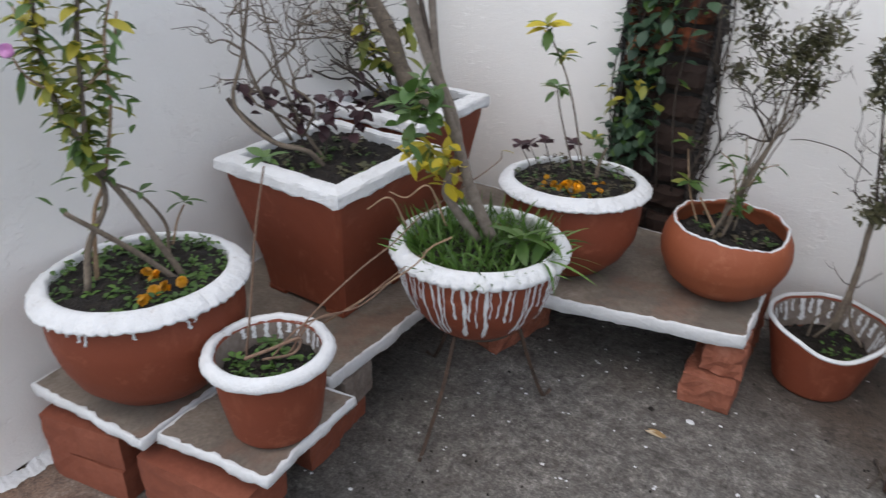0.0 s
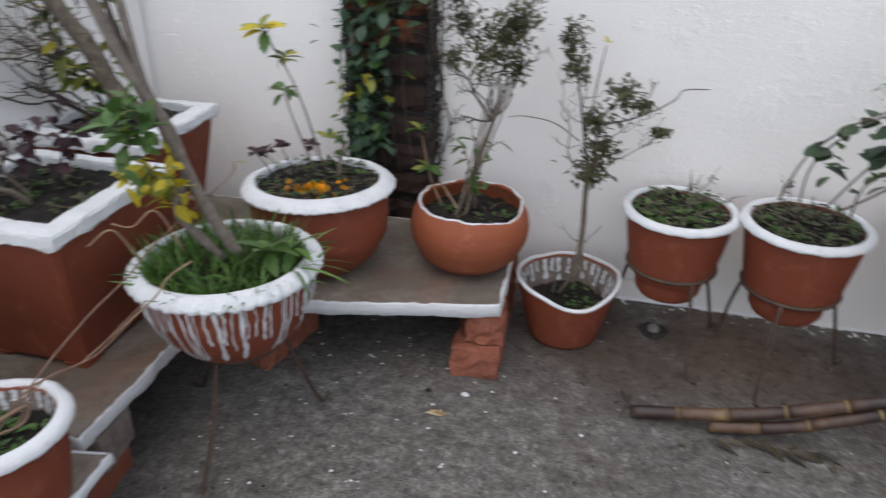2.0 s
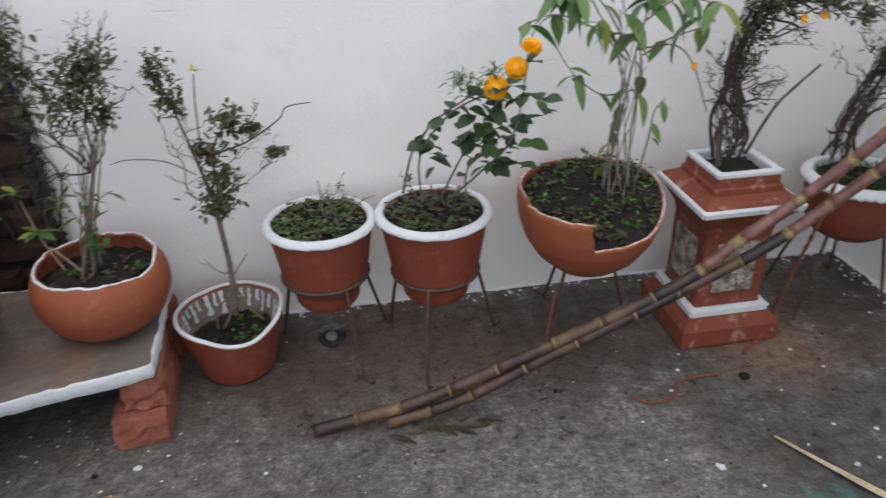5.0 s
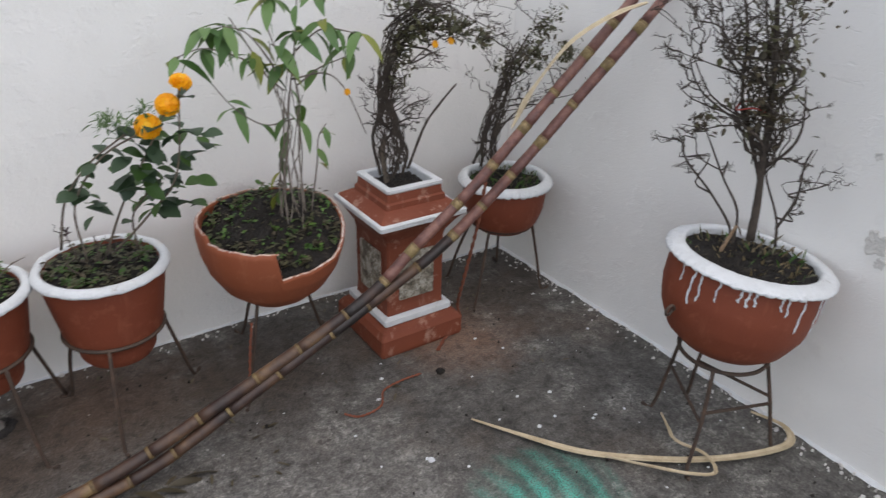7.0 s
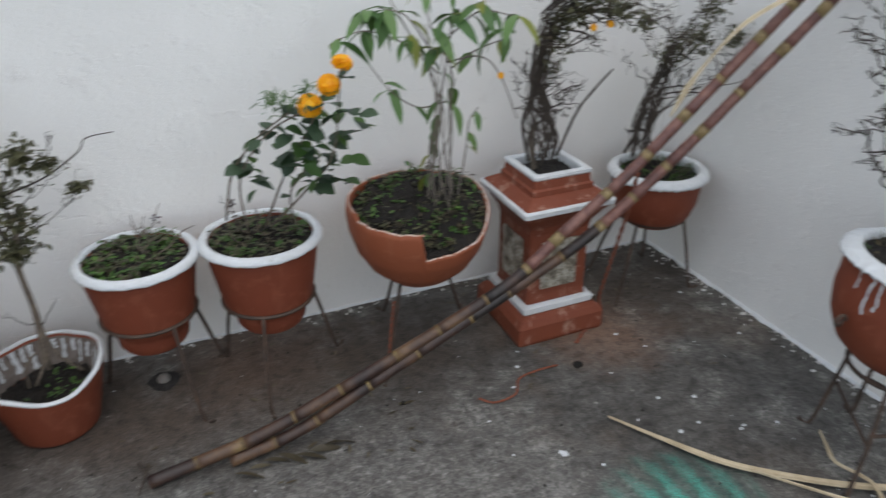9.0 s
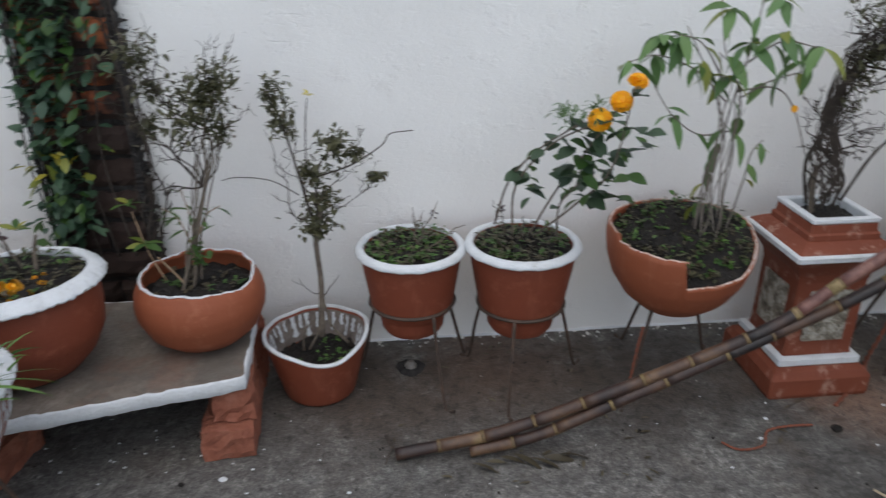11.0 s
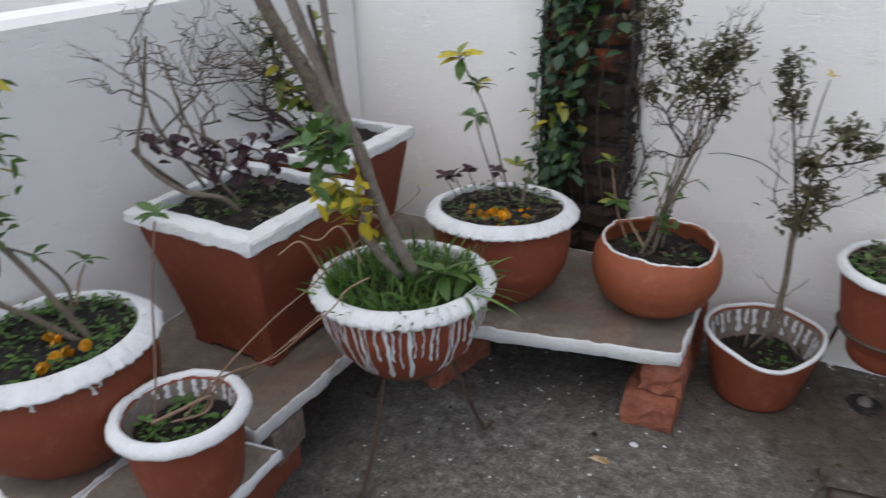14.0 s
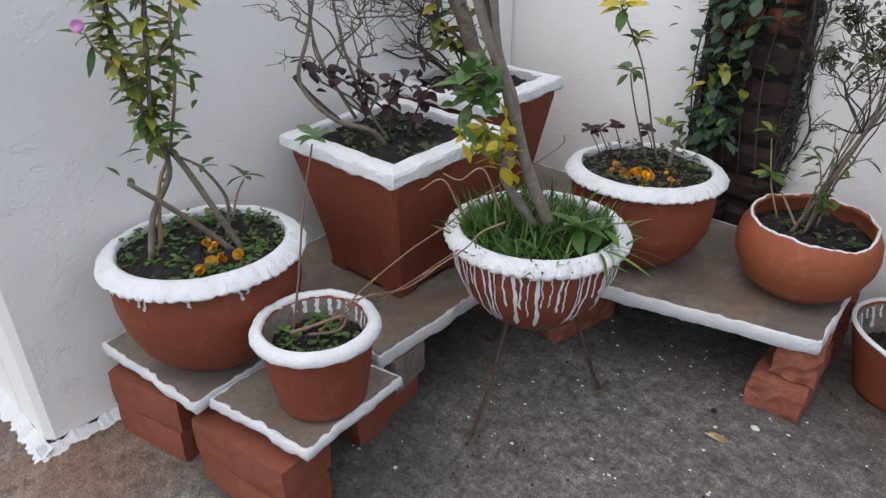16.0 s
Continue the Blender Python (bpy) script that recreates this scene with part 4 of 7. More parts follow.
# ---- square planters ----
def planter(x, y, z, half, base, h, label, seed):
    ob = thing("square_planter", (x, y, z), label, "planter", "square planters")
    body = Shape()
    rows = [(base, 0.012), (base + 0.002, 0.03)] + [(base + (half - base) * (k / 8) ** 1.1 - (0.004 if k == 8 else 0), 0.03 + (h - 0.045) * k / 8) for k in range(1, 9)]
    b = 0.008
    pts, faces = [], []
    for w, zz in rows:
        for sx, sy in ((-1, -1), (1, -1), (1, 1), (-1, 1)):
            c1 = (sx * w, sy * (w - b))
            c2 = (sx * (w - b), sy * w)
            pts += [(*c, zz) for c in ((c1, c2) if sx * sy > 0 else (c2, c1))]
    for j in range(len(rows) - 1):
        for k in range(8):
            faces.append((j * 8 + k, j * 8 + (k + 1) % 8, (j + 1) * 8 + (k + 1) % 8, (j + 1) * 8 + k))
    body.add(pts, faces)
    for sx in (-1, 1):
        for sy in (-1, 1):
            part("foot", Shape().box(sx * base - (0.05 if sx > 0 else 0), sy * base - (0.05 if sy > 0 else 0), 0, sx * base + (0.05 if sx < 0 else 0), sy * base + (0.05 if sy < 0 else 0), 0.0118, 0.002), RED, ob, smooth=False)
    body.add([(-base, -base, 0.0121), (base, -base, 0.0121), (base, base, 0.0121), (-base, base, 0.0121)], [(3, 2, 1, 0)])
    part("body", body, RED, ob, smooth=False)
    rim = Shape()
    rng = random.Random(seed)
    t = 0.029
    prof = [(-0.002, -0.030), (0.006, -0.029), (0.008, -0.025), (0.006, -0.009), (0.003, -0.0045), (-t * 0.5, 0.0), (-t, -0.0005), (-t - 0.002, -0.005), (-t - 0.003, -0.055)]
    side = 26
    loop = []
    for (ax, ay), (bx, by) in (((-1, -1), (1, -1)), ((1, -1), (1, 1)), ((1, 1), (-1, 1)), ((-1, 1), (-1, -1))):
        for k in range(side):
            u = k / side
            loop.append((ax + (bx - ax) * u, ay + (by - ay) * u))
    n = len(loop)
    pts, faces = [], []
    for j, (o, zz) in enumerate(prof):
        for i, (lx, ly) in enumerate(loop):
            w = half + o + 0.0018 * wavy(i * 0.4, seed + j) + rng.uniform(-0.0008, 0.0008)
            pts.append((lx * w, ly * w, h + zz + (0.005 * wavy(i * 0.7, seed) + rng.uniform(-0.0015, 0.0015) if j < 2 else 0.0015 * wavy(i * 0.9, seed + j))))
    for j in range(len(prof) - 1):
        for i in range(n):
            faces.append((j * n + i, j * n + (i + 1) % n, (j + 1) * n + (i + 1) % n, (j + 1) * n + i))
    part("rim", rim.add(pts, faces), WHITE, ob, "thick whitewashed square rim", smooth=False)
    s = Shape()
    m = half - t
    rr = random.Random(seed)
    panel(s, (-m, -m, h - 0.020), (2 * m, 0, 0), (0, 2 * m, 0), 22, 22, lambda a, b: rr.uniform(-0.006, 0.008))
    part("soil", s, SOIL, ob, "dark damp soil")
    return ob


planter(-0.460, 0.936, 0.191, 0.157, 0.108, 0.313, "tall tapered red square planter with white rim", 31)
planter(-0.545, 1.30, 0.191, 0.146, 0.102, 0.322, "tapered red square planter with white rim by the wall", 32)

# ---- pedestal planter ----
ped = thing("pedestal_planter", (1.642, 1.425, 0), "red square pedestal planter with white mouldings and relief panels", "planter")
def frustum(rows, b=0.004):
    sh = Shape()
    pts, faces = [], []
    for w, zz in rows:
        for sx, sy in ((-1, -1), (1, -1), (1, 1), (-1, 1)):
            c1, c2 = (sx * w, sy * (w - b)), (sx * (w - b), sy * w)
            pts += [(*c, zz) for c in ((c1, c2) if sx * sy > 0 else (c2, c1))]
    for j in range(len(rows) - 1):
        for k in range(8):
            faces.append((j * 8 + k, j * 8 + (k + 1) % 8, (j + 1) * 8 + (k + 1) % 8, (j + 1) * 8 + k))
    return sh.add(pts, faces)
part("base", frustum([(0.120, 0.0), (0.123, 0.01), (0.122, 0.05), (0.112, 0.066), (0.100, 0.072), (0.096, 0.074)]), WORN, ped, "worn red plinth", smooth=False)
part("base_moulding", frustum([(0.096, 0.073), (0.100, 0.078), (0.100, 0.092), (0.090, 0.096), (0.085, 0.096)]), WHITE, ped, "white moulding", smooth=False)
shaft = part("shaft", frustum([(0.084, 0.095), (0.082, 0.12), (0.082, 0.285), (0.086, 0.305), (0.104, 0.335), (0.116, 0.35)]), WORN, ped, smooth=False)
part("cap_moulding", frustum([(0.115, 0.349), (0.122, 0.354), (0.123, 0.365), (0.119, 0.369), (0.115, 0.369)]), WHITE, ped, "white moulding", smooth=False)
part("cap", frustum([(0.116, 0.368), (0.112, 0.372), (0.090, 0.386), (0.084, 0.388), (0.083, 0.400), (0.078, 0.404), (0.076, 0.424)]), WORN, ped, "stepped red top", smooth=False)
part("collar", frustum([(0.075, 0.4235), (0.078, 0.4275), (0.078, 0.434), (0.062, 0.435), (0.060, 0.432), (0.060, 0.36)]), WHITE, ped, "white square lip", smooth=False)
ps = Shape()
rr = random.Random(5)
panel(ps, (-0.061, -0.061, 0.415), (0.122, 0, 0), (0, 0.122, 0), 10, 10, lambda a, b: rr.uniform(-0.004, 0.004))
part("soil", ps, SOIL, ped)
RELIEF = simple("painted_relief", [(0.35, (0.07, 0.06, 0.045)), (0.48, (0.25, 0.22, 0.17)), (0.56, (0.45, 0.42, 0.36)), (0.75, (0.62, 0.60, 0.55))], 42, 0.8, 1.0, 160, 0.01)
for rot in (0, 1, 2, 3):
    pn = Shape()
    pn.box(-0.050, -0.0885, 0.135, 0.050, -0.081, 0.265, 0.002)
    rr = random.Random(40 + rot)
    for k in range(16):
        cx, cz = rr.uniform(-0.036, 0.036), rr.uniform(0.148, 0.25)
        pn.add([(cx + rr.uniform(0.006, 0.014) * cos(tau * i / 7), -0.0885, cz + rr.uniform(0.008, 0.018) * sin(tau * i / 7)) for i in range(7)] + [(cx, -0.0935, cz)], [(i, (i + 1) % 7, 7) for i in range(7)])
    o = part("relief_panel", pn, RELIEF, shaft, "framed relief panel in faded paint", smooth=False)
    o.rotation_euler = (0, 0, rot * pi / 2)

# ---- plants ----
LEAF_MESH = {}


def leaf_mesh(material, kind):
    """Unit leaf blades, 1 long along x, shared between alike leaves."""
    key = (material.name, kind)
    if key not in LEAF_MESH:
        w, droop, fold, tip = ((0.42, 0.30, 0.25, 0.5), (0.38, 0.55, 0.25, 0.45), (0.48, 0.08, 0.35, 0.55), (0.24, 0.3, 0.2, 0.45), (0.75, 0.2, 0.3, 0.7), (0.06, 0.5, 0.2, 0.5))[kind]
        LEAF_MESH[key] = Shape().leaf((0, 0, 0), (1, 0, 0), 1.0, w, droop=droop, fold=fold, tip=tip, fine=True).mesh("leaf", material)
    return LEAF_MESH[key]


class Plant:
    def __init__(self, name, base, label, category="plant", seed=1):
        self.o = Vector(base)
        self.ob = thing(name, base, label, category)
        self.rng = random.Random(seed)
        self.fine = {}

    def stem(self, pts, r0, r1=None, material=None, name="stem", n=8, bumpy=0.06, smoothness=6):
        P = [p - self.o for p in spline(pts, smoothness)]
        part(name, Shape().tube(P, r0, r0 * 0.6 if r1 is None else r1, n, bumpy, self.rng), material or BARK, self.ob)

    def leaf(self, base, d, length, material=None, kind=0, name="leaf"):
        d = Vector(d).normalized()
        ob = new(name, leaf_mesh(material or GREEN, kind))
        up = Vector((0, 0, 1)) if abs(d.z) < 0.95 else Vector((1, 0, 0))
        y = up.cross(d).normalized()
        z = d.cross(y)
        roll = self.rng.uniform(-0.5, 0.5)
        y, z = y * cos(roll) + z * sin(roll), z * cos(roll) - y * sin(roll)
        m = mathutils.Matrix((d, y, z)).transposed().to_4x4()
        ob.matrix_basis = mathutils.Matrix.Translation(Vector(base) - self.o) @ m @ mathutils.Matrix.Diagonal((length, length, length, 1))
        ob.parent = self.ob
        return ob

    def rosette(self, c, n, length, material=None, tilt=0.2, kind=0, mats=None, axis=(0, 0, 1)):
        a0 = self.rng.uniform(0, tau)
        for k in range(n):
            a = a0 + tau * k * 0.382
            e = tilt + self.rng.uniform(-0.25, 0.35) + 0.5 * k / n
            m = self.rng.choice(mats) if mats else material
            self.leaf(Vector(c) + Vector((0, 0, 0.006 * k / n)), (cos(a) * cos(e), sin(a) * cos(e), sin(e) + 0.0), length * self.rng.uniform(0.7, 1.15), m, kind)

    def burst(self, c, n, length, mats, kind=0, toward=(0.1, -0.5, 0.2), spread=0.02, wild=0.8):
        """A loose spray of leaves round a growing tip."""
        r = self.rng
        for _ in range(n):
            d = Vector((r.gauss(0, wild), r.gauss(0, wild), r.gauss(0, wild * 0.75))) + Vector(toward)
            self.leaf(Vector(c) + Vector((r.gauss(0, spread), r.gauss(0, spread), r.gauss(0, spread))), d, length * r.uniform(0.65, 1.15), r.choice(mats), kind)

    def along(self, pts, n, length, material, kind=0, lo=0.2, mats=None, droop=0.0, spread=1.0):
        """Single leaves along a stem."""
        P = spline(pts, 8)
        for k in range(n):
            t = (lo + (1 - lo) * (k + self.rng.random()) / n) * (len(P) - 1)
            p = P[min(int(t), len(P) - 1)]
            a = self.rng.uniform(0, tau)
            self.leaf(p, (cos(a) * spread, sin(a) * spread, self.rng.uniform(-0.7, 0.9) - droop), length * self.rng.uniform(0.6, 1.2), self.rng.choice(mats) if mats else material, kind)

    def cloud(self, c, radii, n, length, width, material, name="foliage", flat=0.0):
        """Many small leaves in an uneven clump, gathered in one mesh for each colour."""
        sh = self.fine.setdefault((name, material.name), (Shape(), material))[0]
        r = self.rng
        lobes = [(r.gauss(0, 0.5), r.gauss(0, 0.5), r.gauss(0, 0.5), r.uniform(0.35, 0.6)) for _ in range(5)]
        for _ in range(n):
            lx, ly, lz, s = r.choice(lobes)
            p = Vector((c[0] + (lx + r.gauss(0, s)) * radii[0] * 0.7, c[1] + (ly + r.gauss(0, s)) * radii[1] * 0.7, c[2] + (lz + r.gauss(0, s)) * radii[2] * 0.7))
            d = Vector((r.gauss(0, 1), r.gauss(0, 1), r.gauss(0.2, 0.7)))
            k = r.uniform(0.6, 1.3)
            sh.leaf(p - self.o, d, length * k, width * k, droop=0.2)

    def twigs(self, start, ends, r0, material=None, forks=3, bend=0.03, name="branching", fork_len=0.35, levels=2):
        """Crooked fine branches from start to each end, forking on the way; gathered in one mesh."""
        sh = self.fine.setdefault((name, (material or TWIG).name), (Shape(), material or TWIG))[0]
        r = self.rng
        def grow(p, q, rad, level):
            d = (q - p)
            L = d.length
            pts = [p]
            for k in range(1, 5):
                pts.append(p + d * (k / 5) + Vector((r.gauss(0, 1), r.gauss(0, 1), r.gauss(0, 0.7))) * bend * L * 2.2)
            pts.append(q)
            S = spline(pts, 3)
            sh.tube([s - self.o for s in S], rad, rad * 0.35, 4)
            if level > 0:
                for _ in range(forks):
                    i = r.randint(len(S) // 4, len(S) - 2)
                    dd = (d.normalized() + Vector((r.gauss(0, 0.75), r.gauss(0, 0.75), r.gauss(0.1, 0.6)))).normalized()
                    grow(S[i], S[i] + dd * L * fork_len * r.uniform(0.5, 1.3), rad * 0.6, level - 1)
        for e in ends:
            grow(Vector(start), Vector(e), r0, levels)

    def bundle(self, axis, radii, n, r0, material=None, turns=0.8, name="stem", loose=0.35):
        """Thin stems wound about one another along an axis."""
        A = spline(axis, 5)
        r = self.rng
        for k in range(n):
            a0, tw, rr = r.uniform(0, tau), r.uniform(-turns, turns) * tau, r.uniform(0.35, 1.0)
            first, last = r.randint(0, len(A) // 8), len(A) - r.randint(0, len(A) // 3)
            pts = []
            for i in range(first, last, 2):
                u = i / (len(A) - 1)
                f = u * (len(radii) - 1)
                w = radii[int(f)] + (radii[min(int(f) + 1, len(radii) - 1)] - radii[int(f)]) * (f - int(f))
                a = a0 + tw * u + r.gauss(0, loose)
                pts.append(A[i] + Vector((cos(a), sin(a), 0.25 * sin(2 * a))) * (w * rr))
            self.stem(pts, r0 * r.uniform(0.7, 1.2), r0 * 0.5, material, name, 5, 0.1, 3)

    def done(self):
        for (name, _), (sh, m) in self.fine.items():
            tagged(part(name, sh, m, self.ob), kind="stuff")
        return self.ob


def weeds(c, R, n, label, seed, h=0.02, material=None, name="weeds", lo=0.0, blade=False, mats=None, lay=None):
    """Small plants scattered over a pot's soil, or upright grass blades."""
    rng = random.Random(seed)
    shapes = [Shape() for _ in (mats or [material])]
    for _ in range(n):
        sh = rng.choice(shapes)
        a, r = rng.uniform(0, tau), R * sqrt(rng.uniform(lo, 1))
        p = Vector((r * cos(a), r * sin(a), lay(a, r) if lay else 0.0))
        if blade:
            L = h * rng.uniform(0.5, 1.3)
            out = Vector((cos(a), sin(a), 0)) * rng.uniform(-0.2, 0.75) + Vector((rng.gauss(0, 0.35), rng.gauss(0, 0.35), 1))
            sh.leaf(p, out, L, 0.0042 * rng.uniform(0.7, 1.4), up=(rng.gauss(0, 1), rng.gauss(0, 1), 0.1), droop=rng.uniform(0.1, 0.6), fold=0.3, tip=0.4)
        else:
            top = h * rng.uniform(0.3, 1.2)
            for k in range(rng.randint(3, 6)):
                b = rng.uniform(0, tau)
                s = rng.uniform(0.35, 1.1) * (1.5 if rng.random() < 0.06 else 1)
                sh.leaf(p + Vector((rng.gauss(0, 0.003), rng.gauss(0, 0.003), top * rng.uniform(0.2, 1))), (cos(b), sin(b), rng.uniform(-0.2, 0.8)), 0.015 * s, 0.0085 * s, droop=0.25)
    for sh, m in zip(shapes, mats or [material]):
        ob = solo(name, sh, m, label, name.replace("_", " "), kind="stuff", at=c)


def blossom(plant, c, r, material, axis=(0, -0.3, 1), layers=5, name="flower"):
    """A full round flower head of many frilled petals."""
    ax = Vector(axis).normalized()
    s = ax.cross(Vector((0.3, 1, 0.2))).normalized()
    u = ax.cross(s)
    sh = Shape()
    if layers > 3:
        count = 95
        mid = Vector(c) - plant.o + ax * (0.12 * r)
        sh.lathe([(r * 0.52 * sin(pi * k / 8) + 0.0001, -r * 0.52 * cos(pi * k / 8)) for k in range(9)], 14, tuple(mid))
        for k in range(count):
            e = 1 - 1.15 * (k + 0.5) / count
            a = k * 2.39996
            w = sqrt(max(0.0, 1 - e * e))
            out = s * cos(a) + u * sin(a)
            nrm = ax * e + out * w
            d = nrm * 0.55 + out * 0.7 + Vector((plant.rng.gauss(0, 0.2), plant.rng.gauss(0, 0.2), plant.rng.gauss(0, 0.2)))
            sh.leaf(Vector(c) - plant.o + ax * (e * r * 0.42) + out * (w * r * 0.55), d, r * 0.56, r * 0.46, up=nrm, droop=0.1, fold=0.5, tip=0.95)
        part(name, sh, material, plant.ob, "ruffled flower head")
        return
    for j in range(layers):
        n = (20 if layers > 3 else 14) - 2 * j
        for k in range(n):
            a = tau * (k + 0.5 * (j % 2)) / n + plant.rng.uniform(-0.1, 0.1)
            d = (s * cos(a) + u * sin(a)) * (1 - 0.16 * j) + ax * (0.15 + 0.28 * j)
            sh.leaf(Vector(c) - plant.o + ax * (0.10 * r * j), d, r * (1 - 0.09 * j), r * 0.5, up=ax, droop=0.15, fold=0.4, tip=0.95)
    part(name, sh, material, plant.ob, "ruffled flower head")


# tall bush in the broad bowl
p = Plant("periwinkle_bush", (-0.498, 0.50, 0.38), "leggy bush with yellowing green leaves and a pink flower", "bush", 101)
p.stem([(-0.518, 0.416, 0.407), (-0.528, 0.441, 0.477), (-0.51, 0.476, 0.552), (-0.517, 0.462, 0.641), (-0.528, 0.442, 0.723), (-0.527, 0.442, 0.804), (-0.524, 0.449, 0.887)], 0.0060, 0.003)
p.stem([(-0.439, 0.55, 0.378), (-0.463, 0.525, 0.458), (-0.499, 0.499, 0.548), (-0.514, 0.469, 0.626), (-0.51, 0.476, 0.719), (-0.504, 0.489, 0.816), (-0.494, 0.508, 0.898)], 0.0065, 0.003)
p.stem([(-0.528, 0.44, 0.413), (-0.538, 0.466, 0.517), (-0.526, 0.489, 0.573), (-0.495, 0.506, 0.689), (-0.489, 0.517, 0.797), (-0.475, 0.545, 0.881)], 0.004, 0.002, PALE)
p.stem([(-0.432, 0.542, 0.38), (-0.456, 0.473, 0.474), (-0.474, 0.391, 0.567)], 0.0055, 0.004, BARK, "cut_branch")
p.stem([(-0.476, 0.544, 0.433), (-0.474, 0.547, 0.487), (-0.487, 0.522, 0.544), (-0.502, 0.493, 0.571)], 0.0035, 0.002)
p.stem([(-0.472, 0.552, 0.448), (-0.466, 0.564, 0.489), (-0.459, 0.577, 0.515)], 0.0022, 0.0015, PALE)
p.rosette((-0.459, 0.578, 0.519), 6, 0.036, GREEN, 0.1)
p.rosette((-0.487, 0.521, 0.548), 4, 0.03, GREEN, 0.1)
for c, n, L_, ms in (((-0.515, 0.466, 0.607), 16, 0.046, [GREEN, GREEN, LIME]), ((-0.517, 0.461, 0.636), 10, 0.044, [GREEN, LIME]), ((-0.508, 0.48, 0.596), 10, 0.04, [GREEN]),
                     ((-0.525, 0.446, 0.538), 6, 0.03, [GREEN, LIME]), ((-0.494, 0.508, 0.702), 9, 0.035, [GREEN])):
    for _ in range(n):
        r = p.rng
        p.leaf(Vector(c) + Vector((r.gauss(0, 0.016), r.gauss(0, 0.016), r.gauss(0, 0.02))), (r.gauss(0, 1), r.gauss(0, 1), r.uniform(-0.3, 0.7)), L_ * 0.85 * r.uniform(0.6, 1.1), r.choice(ms), 0)
for pts, n in (([(-0.517, 0.462, 0.641), (-0.528, 0.442, 0.723), (-0.527, 0.442, 0.804), (-0.524, 0.449, 0.887)], 58), ([(-0.514, 0.469, 0.626), (-0.51, 0.476, 0.719), (-0.504, 0.489, 0.816), (-0.494, 0.508, 0.898)], 52), ([(-0.5, 0.496, 0.672), (-0.491, 0.513, 0.731), (-0.489, 0.517, 0.797), (-0.475, 0.545, 0.881)], 20)):
    p.along(pts, int(n * 1.15), 0.037, LIME, 0, 0.0, [LIME, LIME, GREEN, LIME, LIME])
    p.along(pts, n // 2, 0.042, LIME, 3, 0.0, [LIME, LIME, FRESH])
for pts in ([(-0.528, 0.442, 0.723), (-0.539, 0.418, 0.751), (-0.544, 0.41, 0.776)], [(-0.527, 0.443, 0.772), (-0.535, 0.426, 0.806), (-0.536, 0.424, 0.844)], [(-0.51, 0.476, 0.719), (-0.489, 0.519, 0.765), (-0.479, 0.537, 0.828)]):
    p.stem(pts, 0.0025, 0.0015, PALE)
    p.along(pts, 14, 0.045, LIME, 3, 0.1, [LIME, GREEN])
blossom(p, (-0.528, 0.397, 0.792), 0.011, PINK, (0.6, -0.6, 0.3), 2)
p.done()
tie = Shape()
c = Vector((-0.509, 0.477, 0.868))
tie.tube([c + Vector((0.022 * cos(tau * k / 18), 0.022 * sin(tau * k / 18), 0.003 * sin(tau * k / 9))) for k in range(19)], 0.0022, n=6)
tie.tube(spline([c + Vector((0.02, -0.01, 0)), (-0.483, 0.486, 0.871), (-0.471, 0.509, 0.877), (-0.466, 0.52, 0.866)], 6), 0.0018, 0.0014, 6)
solo("wire_tie", tie, TWIG, "black wire tied round the bush stems", "wire")
HAY = leafy("dry_grass", (0.13, 0.10, 0.05), (0.26, 0.20, 0.11))
weeds((-0.494, 0.498, 0.398), 0.140, 190, "low green weeds on the soil of the broad bowl", 3, 0.022, mats=[GREEN, GREEN, GRASS])
for c in ((-0.417, 0.461, 0.414), (-0.408, 0.5, 0.413), (-0.413, 0.446, 0.414), (-0.467, 0.495, 0.429)):
    f = Plant("marigold_seedling", (c[0], c[1], 0.402), "small mustard-yellow marigold in bloom close to the soil", "flower", int(1000 * (c[0] + 2)))
    for k in range(3):
        blossom(f, (c[0] + f.rng.uniform(-0.015, 0.015), c[1] + f.rng.uniform(-0.015, 0.015), 0.408 + f.rng.uniform(0, 0.016)), f.rng.uniform(0.007, 0.012), f.rng.choice((MUSTARD, MUSTARD, ORANGE)), (f.rng.gauss(0.2, 0.6), f.rng.gauss(-0.4, 0.6), 0.8), 3)
    f.done()

# stalks in the small bucket pot
p = Plant("bare_stalks", (-0.228, 0.524, 0.312), "thin arching bare stalks with one leafy tip", "plant", 102)
p.stem([(-0.249, 0.495, 0.34), (-0.237, 0.512, 0.453), (-0.227, 0.525, 0.555), (-0.214, 0.543, 0.652)], 0.0019, 0.0013, STALK, n=6)
p.rosette((-0.212, 0.546, 0.66), 7, 0.032, GREEN, 0.1)
p.stem([(-0.208, 0.553, 0.334), (-0.192, 0.574, 0.39), (-0.177, 0.681, 0.433), (-0.187, 0.788, 0.436), (-0.185, 0.877, 0.458), (-0.122, 1.017, 0.524), (-0.114, 1.028, 0.55)], 0.0017, 0.0010, STALK, n=6)
p.leaf((-0.115, 1.027, 0.55), (0.5, 0.2, 0.1), 0.025, YELLOW, 0)
p.stem([(-0.229, 0.523, 0.329), (-0.195, 0.57, 0.385), (-0.175, 0.65, 0.376), (-0.171, 0.741, 0.384), (-0.151, 0.838, 0.412)], 0.0017, 0.0011, STALK, n=6)
p.stem([(-0.213, 0.545, 0.33), (-0.184, 0.585, 0.39), (-0.164, 0.665, 0.379), (-0.154, 0.765, 0.397)], 0.0015, 0.0010, STALK, n=6)
p.stem([(-0.226, 0.475, 0.363), (-0.195, 0.501, 0.379), (-0.178, 0.543, 0.381), (-0.184, 0.534, 0.356), (-0.211, 0.495, 0.356)], 0.0030, 0.002, STALK, n=6)
p.done()
